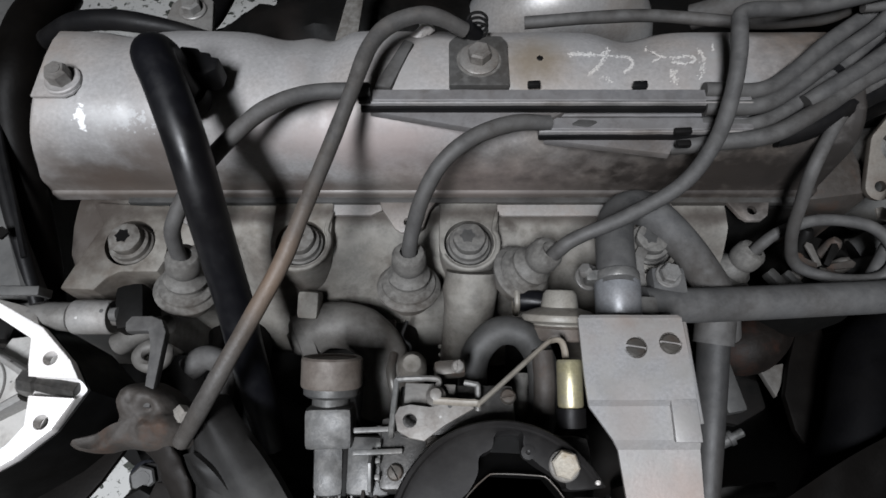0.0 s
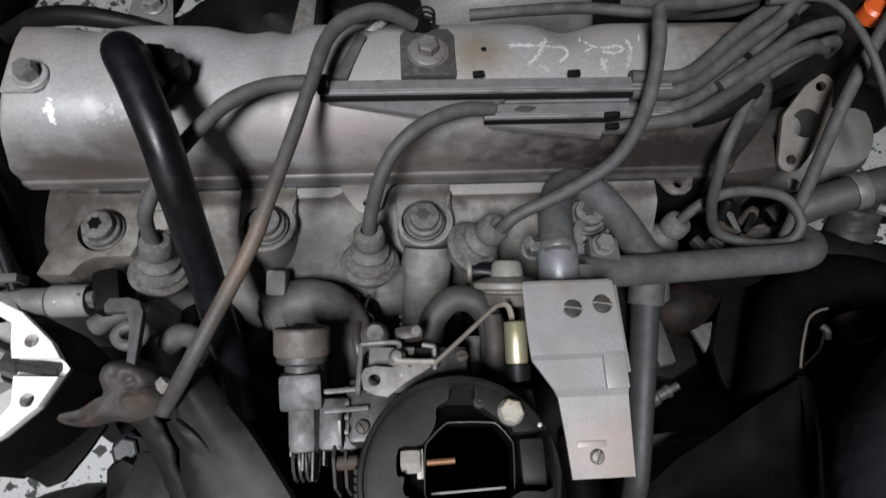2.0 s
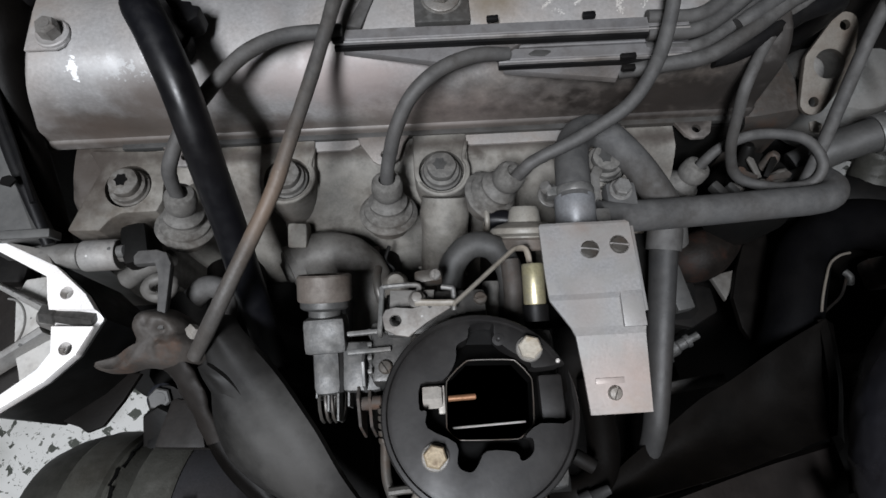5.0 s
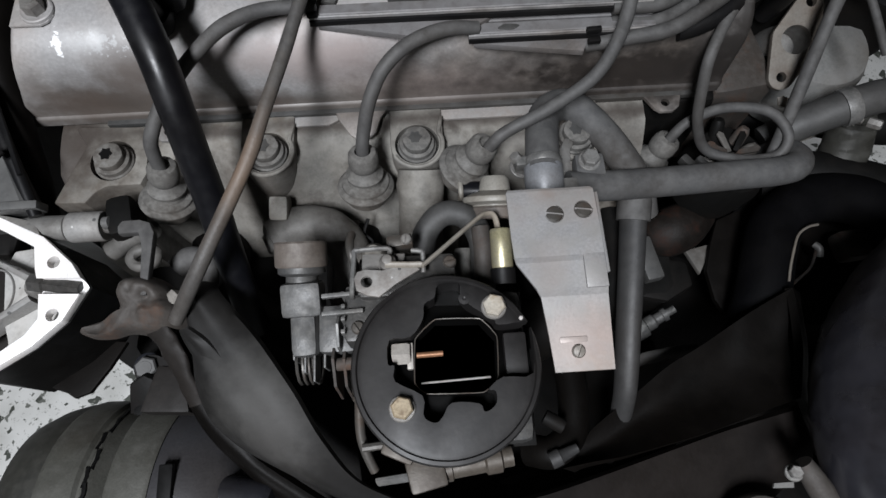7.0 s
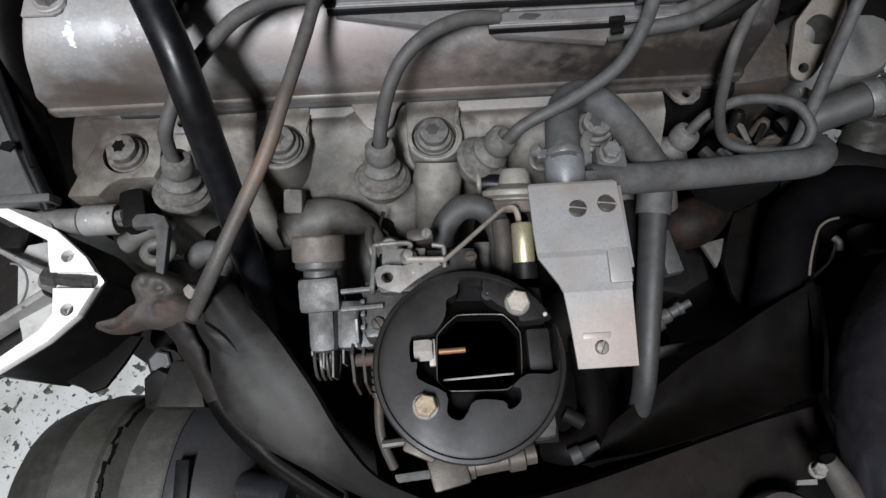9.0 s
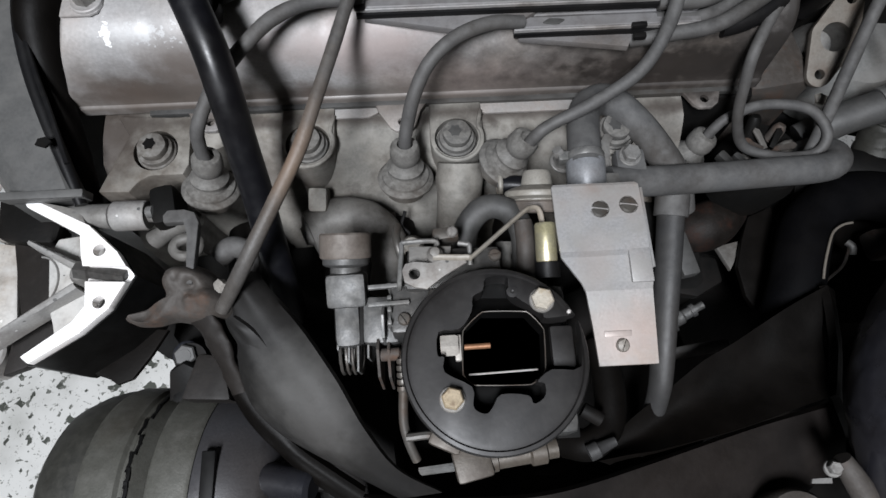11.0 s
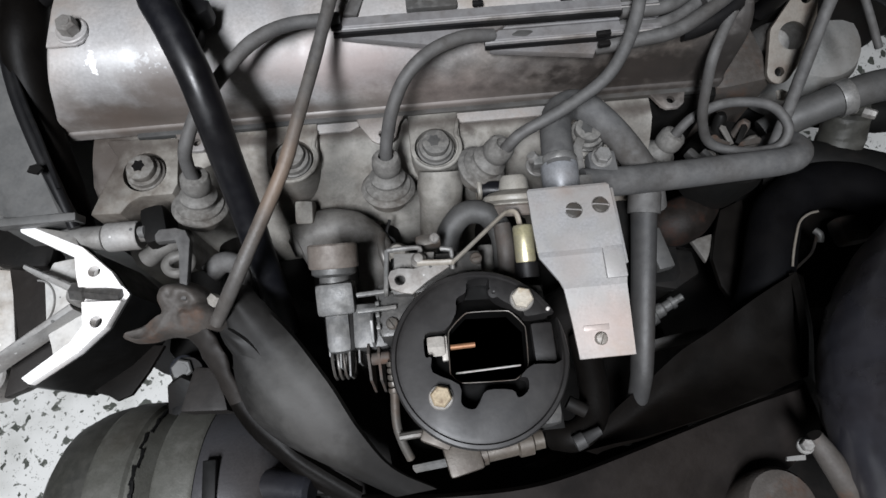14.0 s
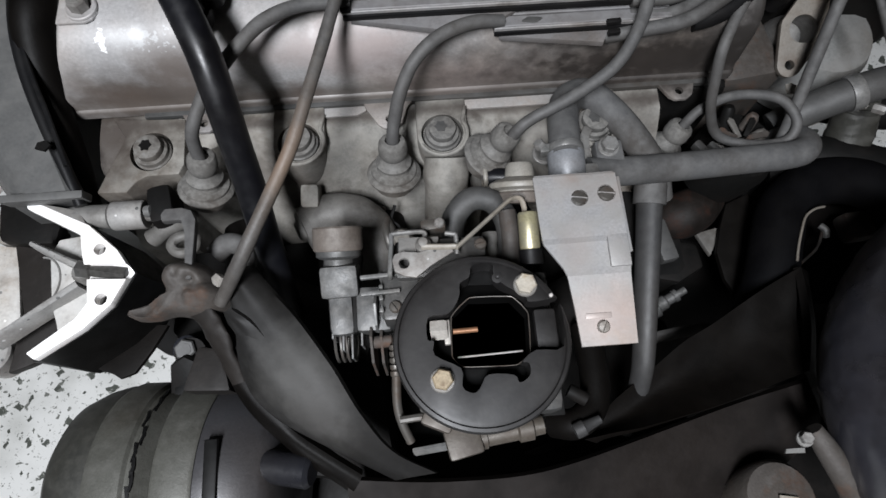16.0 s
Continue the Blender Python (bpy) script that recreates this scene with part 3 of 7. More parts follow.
def valve_cover():
    t = thing("valve_cover", (0, 0.21, 0.645), "dusty silver-grey pressed metal engine valve cover", "valve cover")
    rows = []
    xs = [X0 + (X1 - X0) * i / 110 for i in range(111)]
    xs = sorted(set([X0 + 0.0015 * i for i in range(10)] + [X1 - 0.0015 * i for i in range(10)] + xs))
    for x in xs:
        d = min(x - X0, X1 - x)
        e = 1 - min(1, d / 0.0045)
        shrink = 1 - 0.09 * (1 - math.sqrt(max(0, 1 - e * e)))
        saddle, scallop, low = pressed(x)
        row = []
        for y, z in COVER:
            k = (z - 0.645) / 0.068
            zz = 0.645 + (z - 0.645) * shrink - (saddle + scallop * (1 if y > 0.225 else 0.25) + low * 0.6) * max(0, k - 0.55) / 0.45
            yy = y - (saddle * 0.6 + scallop) * max(0, (y - 0.215) / 0.035) * k
            yy = 0.212 + (yy - 0.212) * (1 - 0.06 * (1 - shrink) / 0.09)
            zz += 0.0005 * noise.noise(V((x * 40, y * 40, 0))) * k
            flare = max(0, 1 - (x - X0) / 0.06) ** 1.5 * (0.027 * k - 0.018)
            row.append(V((x + flare, yy, zz)))
        rows.append(row)
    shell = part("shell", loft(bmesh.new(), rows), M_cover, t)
    # left bolt on its pad, middle bolt on its saddle block
    pad = slab(bmesh.new(), [(-0.0125, -0.0095), (0.004, -0.0095), (0.008, -0.0075), (0.0105, -0.003), (0.0105, 0.003), (0.008, 0.0075), (0.004, 0.0095), (-0.0125, 0.0095)], (-0.191, 0.2035, 0.7105), thick=0.0017, bevel=0.0006)
    part("bolt_pad", pad, M_cover, t)
    part("bolt_ring", lathe(bmesh.new(), (-0.1895, 0.2035, 0.7122), (0, 0, 1), [(0.0068, 0), (0.0092, 0), (0.009, 0.0014), (0.0082, 0.0019), (0.0072, 0.0014)], 30), M_cover, t)
    # washer coloured near-black as the shaded gap round the bolt
    bolt(t, (-0.1895, 0.2035, 0.7117), r=0.0058, h=0.0078, washer=0.0075, wmat=M_hollow, label="grey plated hexagon bolt")
    blk = slab(bmesh.new(), [(-0.0145, -0.018), (0.0155, -0.018), (0.0155, 0.010), (0.0125, 0.0145), (-0.011, 0.0145), (-0.0145, 0.0105)], (0.0175, 0.2165, 0.708), thick=0.007, bevel=0.0016)
    part("saddle_block", blk, M_dullzinc, t, "dull grey metal saddle under the bolt")
    bolt(t, (0.018, 0.2145, 0.715), r=0.0058, h=0.006, washer=0.0101, wmat=M_bolt, label="hexagon bolt on a wide washer")
    w = lathe(bmesh.new(), (0.018, 0.2145, 0.7142), (0, 0, 1), [(0.0112, 0), (0.0112, 0.0008), (0.0098, 0.0012)], 30)
    part("seal_ring", w, M_boot, t)
    # bare hole with its rust bloom left from a lost stud
    part("stud_hole", lathe(bmesh.new(), (0.0495, 0.2185, 0.7105), (0, 0, 1), [(0.0026, -0.001), (0.0019, 0.0013), (0.0011, 0.0017), (0, 0.0015)], 7), M_dark, t)
    # gasket edge and fixing tabs along the foot of the cover
    for a, b, y0, y1 in ((-0.075, -0.035, 0.164, 0.172), (0.028, 0.104, 0.1635, 0.172)):
        bm = slab(bmesh.new(), [(a, y0 + 0.003), (a + 0.006, y0), (b - 0.006, y0), (b, y0 + 0.003), (b, y1 + 0.01), (a, y1 + 0.01)], (0, 0, 0.6425), thick=0.0022, bevel=0.0005)
        part("gasket_edge", bm, M_sheet, t, "pale metal gasket edge")
    for x, y in ((-0.0195, 0.158), (0.176, 0.1655), (-0.1415, 0.1635)):
        o = [(-0.018, 0.016), (-0.015, 0.008), (-0.0075, -0.004), (-0.004, -0.0065), (0.004, -0.0065), (0.0085, -0.003), (0.012, 0.008), (0.018, 0.016)]
        bm = slab(bmesh.new(), o, (x, y, 0.6445), thick=0.0028, bevel=0.0007)
        part("fixing_tab", punch(bm, [rod_cutter((x, y, 0.63), (0, 0, 1), 0.0028, 0.03)]), M_cover, t)
    part("dark_seam", box(bmesh.new(), (0.012, 0.1735, 0.6455), (0.385, 0.006, 0.004), bevel=0.0004), M_panel, t)
    # lifting ear behind the far edge
    ear = slab(bmesh.new(), [(-0.014, -0.014), (0.014, -0.016), (0.011, 0.008), (0.005, 0.014), (-0.006, 0.013), (-0.012, 0.006)], (-0.140, 0.262, 0.697), thick=0.004, bevel=0.001)
    part("lifting_ear", ear, M_alucast, t)
    bolt(t, (-0.139, 0.2625, 0.701), r=0.0055, h=0.005, washer=0.0075)
    bm = bmesh.new()
    slab(bm, [(-0.008, 0), (0.008, 0), (0.005, 0.10), (-0.002, 0.10)], (-0.063, 0.252, 0.66), (1, 0, 0), (0.1, 1, 0.05), 0.004, 0.001)
    part("stay", bm, M_boot, t)
    # small bright fitting and dark prop beside the hose
    part("fitting", lathe(bmesh.new(), (-0.0155, 0.236, 0.706), (0.6, 0.3, 0.5), [(0.003, 0), (0.003, 0.008), (0.0042, 0.008), (0.0042, 0.012), (0, 0.012)], 14), M_steel, t)
    part("dark_gusset", slab(bmesh.new(), [(-0.008, -0.016), (0.0, -0.018), (0.011, 0.012), (0.006, 0.014)], (-0.026, 0.215, 0.7105), thick=0.004, bevel=0.001), M_rubber, t)
    # chalk strokes, riding on the crown of the cover: crumbs of chalk strewn along each line
    rng = random.Random(5)
    for width, share, pts in ((0.0016, 1.0, ((0.065, 0.221), (0.071, 0.2212), (0.077, 0.221))), (0.0009, 0.75, ((0.077, 0.221), (0.088, 0.2203), (0.095, 0.22), (0.0968, 0.216), (0.095, 0.213), (0.092, 0.2105))),
                              (0.0011, 0.9, ((0.086, 0.2275), (0.085, 0.224), (0.080, 0.215), (0.076, 0.2102), (0.074, 0.208))), (0.0009, 0.6, ((0.0832, 0.225), (0.081, 0.22))), (0.0013, 0.25, ((0.079, 0.207), (0.086, 0.2045))),
                              (0.001, 0.7, ((0.1065, 0.2315), (0.1072, 0.226), (0.110, 0.222), (0.113, 0.22), (0.119, 0.2192), (0.125, 0.22), (0.128, 0.219), (0.127, 0.2162), (0.122, 0.215), (0.117, 0.2162))), (0.0012, 0.5, ((0.107, 0.2172), (0.110, 0.219))),
                              (0.0018, 0.7, ((0.117, 0.2112), (0.1155, 0.207), (0.1172, 0.2032))), (0.0017, 0.33, ((0.131, 0.2255), (0.133, 0.22), (0.132, 0.213), (0.129, 0.2055))), (0.0012, 0.3, ((0.14, 0.228), (0.139, 0.224)))):
        line = smooth_path2(pts)
        length = sum(math.dist(a, b) for a, b in zip(line, line[1:]))
        bm = bmesh.new()
        for i in range(int(length * width * share * 6.5e6)):
            s = rng.random() * (len(line) - 1)
            a, b = line[int(s)], line[int(s) + 1]
            f = s - int(s)
            x = a[0] + (b[0] - a[0]) * f + rng.gauss(0, 0.42) * width
            y = a[1] + (b[1] - a[1]) * f + rng.gauss(0, 0.42) * width
            r = rng.uniform(0.00018, 0.0005)
            lathe(bm, (x, y, crown(x, y)), (rng.uniform(-0.2, 0.2), rng.uniform(-0.2, 0.2), 1), [(r, 0), (r * 0.7, 0.00045), (0, 0.0005)], 5)
        part("chalk_stroke", bm, M_chalk, t, "scrawled white chalk stroke")
    return t


valve_cover()


# ---- cylinder head with its bolts and front face ----
BOLTS_X = (-0.1745, -0.0795, 0.0145, 0.1150)
BOLT_Y = 0.1455


def cylinder_head():
    t = thing("cylinder_head", (0.01, 0.2, 0.52), "dust-covered grey cast cylinder head under the valve cover", "cylinder head")
    prof = [(0.275, 0.52), (0.275, 0.6415), (0.168, 0.6415), (0.158, 0.6405), (0.149, 0.636), (0.141, 0.626), (0.1335, 0.612), (0.1265, 0.599), (0.118, 0.587), (0.110, 0.57), (0.108, 0.52)]
    rows = []
    for i in range(121):
        x = -0.212 + 0.376 * i / 120
        bay = sum(math.exp(-((x - c) / 0.02) ** 2) for c in (-0.128, -0.033, 0.063, 0.16))
        row = []
        for y, z in prof:
            f = 1 if 0.12 < y < 0.155 else 0
            if y < 0.147:
                z -= 0.12 * max(0, min(1, (x + 0.176) / 0.006, (-0.124 - x) / 0.006))
            row.append(V((x, y + f * (0.011 * bay - 0.006) + 0.0008 * noise.noise(V((x * 50, y * 60, z * 60))), z + 0.0006 * noise.noise(V((x * 45, y * 45, 3))))))
        rows.append(row)
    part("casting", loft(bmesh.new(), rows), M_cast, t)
    for i, x in enumerate(BOLTS_X):
        # a well sunk in the casting, its floor and the pad round it
        part("well_floor", lathe(bmesh.new(), (x, BOLT_Y, 0), (0, 0, 1), [(0.0, 0.6332), (0.0148, 0.6332), (0.0148, 0.60), (0, 0.60)], 30), M_cast, t)
        arc = [(0.0168 * math.cos(radians(a)), 0.0168 * math.sin(radians(a))) for a in range(180, 361, 15)]
        pad = [(0.0205, 0.023), (-0.027, 0.026), (-0.018, 0.0115), (-0.0265, -0.0105), (-0.0325, -0.0272), (-0.0135, -0.0282), (-0.0085, -0.0215), (-0.002, -0.0175), (0.0185, -0.0175), (0.0215, -0.0105)] if i == 0 else [(0.0168, 0.031), (-0.0168, 0.031)] + arc
        bm = slab(bmesh.new(), pad, (x, BOLT_Y, 0.598), thick=0.0482, bevel=0.0016)
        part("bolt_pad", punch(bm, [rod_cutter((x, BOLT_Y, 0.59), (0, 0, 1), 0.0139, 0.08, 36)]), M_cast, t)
        if i in (1, 2):
            # raised horseshoe lip round the open side
            rim = [(x + 0.0162 * math.cos(radians(a)), BOLT_Y + 0.0162 * math.sin(radians(a)), 0.6466) for a in range(-150, 31, 15)] + [(x + 0.0162, BOLT_Y + 0.019, 0.6466)]
            part("pad_lip", tube(bmesh.new(), rim, 0.0014, 8, 3, wobble=0.2), M_cast, t)
        b = bmesh.new()
        lathe(b, (x, BOLT_Y, 0.6332), (0, 0, 1), [(0.0134, 0), (0.0134, 0.003), (0.0126, 0.0036), (0.013, 0.0048), (0.013, 0.007), (0.0121, 0.0078), (0.0124, 0.009), (0.0122, 0.0112), (0.0112, 0.012), (0.0108, 0.0148), (0.0096, 0.0155)], 32)
        star = []
        for j in range(24):
            a = 2 * math.pi * j / 24
            star.append((math.cos(a) * (0.0088 + 0.0002 * math.cos(6 * a)), math.sin(a) * (0.0088 + 0.0002 * math.cos(6 * a))))
        slab(b, star, (x, BOLT_Y, 0.6475), thick=0.006, bevel=0.0016)
        hb = part("head_bolt", b, M_boot, t, "star-headed bolt with caked dust")
        hole = [(math.cos(2 * math.pi * j / 12) * (0.0031 if j % 2 else 0.0042), math.sin(2 * math.pi * j / 12) * (0.0031 if j % 2 else 0.0042)) for j in range(12)]
        part("socket", slab(bmesh.new(), [(a * (1.0 if i == 0 else 1.05), c * (1.05 + 0.15 * (i % 2))) for a, c in hole], (x - 0.001, BOLT_Y + 0.0008, 0.6528), thick=0.0011), M_hollow if i == 0 else M_panel, hb)
    # columns running down the face below two of the wells, and the webs beside them
    for x, y0 in ((0.0150, 0.131), (0.1145, 0.131)):
        col = tube(bmesh.new(), [(x + 0.0006, y0, 0.640), (x, y0 - 0.012, 0.632), (x - 0.001, y0 - 0.025, 0.611), (x - 0.0025, y0 - 0.039, 0.597), (x - 0.003, y0 - 0.045, 0.58)], lambda u: 0.0148 - 0.0018 * u, 26, 6, wobble=0.1, lumps=0.05)
        part("bolt_column", col, M_cast, t)
    for z, dy in ((0.603, 0.0945), (0.599, 0.0905)):
        part("column_ridge", tube(bmesh.new(), [(-0.002, dy + 0.005, z - 0.003), (0.006, dy + 0.0005, z + 0.004), (0.0135, dy - 0.001, z + 0.006), (0.021, dy, z + 0.004), (0.0285, dy + 0.004, z - 0.003)], 0.0012, 8, 5, wobble=0.2), M_cast, t)
    part("face_web", box(bmesh.new(), (-0.0765, 0.118, 0.621), (0.0125, 0.016, 0.014), (22, 0, -4), 0.003), M_cast, t)
    part("face_ledge", slab(bmesh.new(), [(-0.026, -0.004), (0.024, -0.005), (0.026, 0.006), (-0.025, 0.007)], (-0.057, 0.1045, 0.606), (1, -0.05, 0), (0.05, 0.9, 0.3), 0.007, 0.002), M_cast, t)
    # ledge of the inlet flange, the rib and small dark slots on the front face
    bm = bmesh.new()
    slab(bm, [(-0.075, -0.012), (-0.03, -0.012), (-0.028, 0.004), (-0.077, 0.004)], (0, 0.112, 0.597), thick=0.004, bevel=0.0015)
    part("inlet_flange", bm, M_rust, t)
    # near-black block added where the head's end lies in shadow and oil
    part("end_block", box(bmesh.new(), (0.19, 0.215, 0.57), (0.05, 0.09, 0.14), bevel=0.006), M_dark, t)
    part("cable_clip", tube(bmesh.new(), [(-0.021, 0.112, 0.61), (-0.024, 0.103, 0.607), (-0.019, 0.098, 0.604), (-0.022, 0.092, 0.60)], 0.0012, 6, 5), M_dark, t)
    return t


cylinder_head()


# ---- spark plug leads ----
def plug_lead(base, top, pts, label, r=0.0042):
    base, top = V(base), V(top)
    t = thing("spark_plug_lead", base, label, "ignition lead", "spark plug leads")
    d = top - base
    L = d.length
    k = L / 0.045
    prof = [(0.0, -0.016), (0.013, -0.016), (0.0145, -0.006), (0.0172, -0.003), (0.0176, -0.0005), (0.0168, 0.0015), (0.0148, 0.003), (0.0145, 0.0055), (0.0108, 0.0072), (0.0096, 0.0115), (0.0112, 0.0135), (0.0114, 0.0165), (0.0094, 0.019), (0.0078, 0.025),
            (0.0088, 0.028), (0.0092, 0.032), (0.0088, 0.041), (0.0076, 0.044), (0.0048, 0.0455), (0.0048, 0.04)]
    part("boot", lathe(bmesh.new(), base, d, [(a, h * k) for a, h in prof], 30), M_boot, t, "ribbed grey rubber boot")
    part("cable", tube(bmesh.new(), pts, r, 12, 7, wobble=0.06), M_rubber, t)
    return t


plug_lead((-0.1400, 0.1205, 0.6405), (-0.1338, 0.1285, 0.668), [(-0.1352, 0.126, 0.664), (-0.135, 0.131, 0.676), (-0.132, 0.136, 0.687), (-0.121, 0.149, 0.701), (-0.107, 0.157, 0.714), (-0.096, 0.1645, 0.721), (-0.082, 0.177, 0.724), (-0.063, 0.1875, 0.7225), (-0.036, 0.1935, 0.717)],
          "grey rubber spark plug lead curving onto the valve cover", 0.0040)
plug_lead((-0.0188, 0.1220, 0.6405), (-0.0175, 0.1300, 0.668), [(-0.0175, 0.128, 0.662), (-0.017, 0.131, 0.672), (-0.015, 0.1365, 0.681), (-0.01, 0.1455, 0.696), (-0.001, 0.157, 0.708), (0.014, 0.168, 0.714), (0.034, 0.177, 0.713), (0.052, 0.181, 0.708)],
          "grey rubber spark plug lead arching into the lower lead holder", 0.0040)
plug_lead((0.0435, 0.1285, 0.6425), (0.0555, 0.1315, 0.667), [(0.054, 0.1275, 0.661), (0.06, 0.131, 0.669), (0.068, 0.135, 0.674), (0.091, 0.141, 0.686), (0.115, 0.151, 0.70), (0.1265, 0.164, 0.717), (0.1335, 0.183, 0.728), (0.137, 0.2, 0.735), (0.1385, 0.2135, 0.7385), (0.1405, 0.2205, 0.739), (0.149, 0.2245, 0.738), (0.169, 0.228, 0.735), (0.194, 0.233, 0.735), (0.235, 0.246, 0.735)],
          "long grey spark plug lead looping over the lead holders", 0.0038)
plug_lead((0.1715, 0.1410, 0.606), (0.1815, 0.1485, 0.631), [(0.180, 0.146, 0.624), (0.184, 0.15, 0.634), (0.193, 0.155, 0.641), (0.215, 0.1605, 0.645), (0.243, 0.156, 0.645), (0.2545, 0.141, 0.64), (0.248, 0.1305, 0.632), (0.225, 0.1315, 0.628), (0.204, 0.139, 0.63), (0.1905, 0.145, 0.653), (0.1855, 0.155, 0.678), (0.187, 0.168, 0.695), (0.2035, 0.193, 0.704), (0.2235, 0.208, 0.709), (0.249, 0.221, 0.711), (0.265, 0.229, 0.70), (0.275, 0.243, 0.665), (0.277, 0.255, 0.64)],
          "grey spark plug lead coiled in a loop beside the distributor", 0.0034)


def loose_lead(pts, label, r=0.0041):
    t = thing("ignition_cable", pts[0], label, "cable", "cables over the valve cover")
    part("cable", tube(bmesh.new(), pts, r, 12, 7, wobble=0.05), M_rubber, t)
    return t


loose_lead([(0.128, 0.1955, 0.7145), (0.155, 0.196, 0.714), (0.172, 0.205, 0.7155), (0.195, 0.224, 0.7175), (0.22, 0.241, 0.72), (0.242, 0.253, 0.725), (0.272, 0.287, 0.728)], "dusty grey ignition cable leaving the upper lead holder")
loose_lead([(0.128, 0.188, 0.711), (0.155, 0.189, 0.711), (0.174, 0.199, 0.713), (0.199, 0.217, 0.717), (0.22, 0.231, 0.722), (0.234, 0.246, 0.729), (0.262, 0.285, 0.732)], "dusty grey ignition cable bent beside its neighbour")
loose_lead([(0.128, 0.1835, 0.7035), (0.153, 0.183, 0.7035), (0.172, 0.191, 0.706), (0.197, 0.209, 0.7095), (0.218, 0.227, 0.714), (0.236, 0.2425, 0.719), (0.283, 0.278, 0.722)], "dusty grey ignition cable leaving the lower lead holder")
loose_lead([(0.114, 0.1745, 0.697), (0.1375, 0.1725, 0.704), (0.1605, 0.1745, 0.708), (0.1865, 0.188, 0.712), (0.211, 0.204, 0.714), (0.237, 0.216, 0.713), (0.256, 0.225, 0.699), (0.266, 0.24, 0.66)], "thick dusty cable sweeping along the cover's edge", 0.0043)
loose_lead([(0.178, 0.190, 0.712), (0.188, 0.1955, 0.7155), (0.205, 0.2055, 0.7175), (0.229, 0.221, 0.719), (0.2545, 0.231, 0.716), (0.268, 0.239, 0.70), (0.276, 0.252, 0.66)], "short dusty cable joining the bundle")
loose_lead([(0.045, 0.2545, 0.7), (0.084, 0.2535, 0.705), (0.116, 0.2535, 0.706), (0.164, 0.2465, 0.708), (0.191, 0.244, 0.712), (0.204, 0.2455, 0.713), (0.223, 0.252, 0.716), (0.28, 0.27, 0.72)], "thin grey cable laid behind the cover's far edge", 0.0034)
loose_lead([(0.21, 0.237, 0.727), (0.245, 0.238, 0.727), (0.27, 0.222, 0.715), (0.285, 0.195, 0.70), (0.30, 0.17, 0.68)], "thin grey wire hanging past the outlet flange", 0.0024)
loose_lead([(0.33, 0.285, 0.725), (0.31, 0.258, 0.715), (0.292, 0.232, 0.70), (0.28, 0.208, 0.68), (0.268, 0.178, 0.657), (0.256, 0.152, 0.642), (0.25, 0.135, 0.625)], "grey cable running down behind the coiled lead", 0.0042)


# black tubes added so the gaps between the cables look shaded
t = thing("cable_gap_fill", (0.2, 0.21, 0.69), "black tubes added as shadow gaps under the ignition cables", "cable")
part("sleeve", tube(bmesh.new(), [(0.15, 0.184, 0.697), (0.175, 0.193, 0.700), (0.2, 0.21, 0.7035), (0.224, 0.226, 0.708), (0.25, 0.238, 0.706), (0.268, 0.256, 0.675), (0.272, 0.268, 0.64)], 0.0075, 14, 6, wobble=0.15), M_black, t)
part("sleeve", tube(bmesh.new(), [(0.168, 0.182, 0.696), (0.19, 0.187, 0.700), (0.216, 0.202, 0.703), (0.245, 0.2135, 0.702), (0.258, 0.226, 0.675), (0.262, 0.238, 0.64)], 0.0065, 14, 6, wobble=0.15), M_black, t)
part("sleeve", tube(bmesh.new(), [(0.158, 0.193, 0.703), (0.18, 0.206, 0.705), (0.205, 0.225, 0.708), (0.23, 0.241, 0.713), (0.262, 0.27, 0.716)], 0.006, 14, 6, wobble=0.15), M_black, t)


def lead_holder(x0, x1, z, back, front, strips, clips, wedge, label):
    """A cable channel: a black base, grey strips (far edge, near edge, rise), small black clips and a thin wedge-shaped skirt."""
    t = thing("lead_holder", ((x0 + x1) / 2, (back + front) / 2, z), label, "cable holder", "lead holders")
    part("channel", box(bmesh.new(), ((x0 + x1) / 2, (back + front) / 2, z - 0.0042), (x1 - x0, back - front, 0.0036), bevel=0.0005), M_black, t)
    for y1, y0, rise in strips:
        n = 40
        rows = []
        for i in range(n + 1):
            x = x0 + (x1 - x0) * i / n
            w = 0.00025 * noise.noise(V((x * 90, y0 * 300, 2)))
            zz = z - 0.0006 + rise + 0.0002 * noise.noise(V((x * 60, y1 * 200, 7)))
            e = min(0.0006, (y1 - y0) * 0.3)
            rows.append([V((x, y0 + w, z - 0.004)), V((x, y0 + w, zz - e)), V((x, y0 + w + e, zz)), V((x, y1 - w - e, zz)), V((x, y1 - w, zz - e)), V((x, y1 - w, z - 0.004))])
        part("strip" if y1 - y0 > 0.002 else "lip", loft(bmesh.new(), rows), M_holder if y1 - y0 > 0.002 else M_holderlip, t)
    for x, y, w, d in clips:
        part("clip", box(bmesh.new(), (x, y, z + 0.0006), (w, d, 0.003), (0, 0, 3), 0.0006), M_black, t)
    part("wedge", slab(bmesh.new(), wedge, (0, 0, z - 0.0102), thick=0.0042, bevel=0.0003), M_holder, t)
    return t


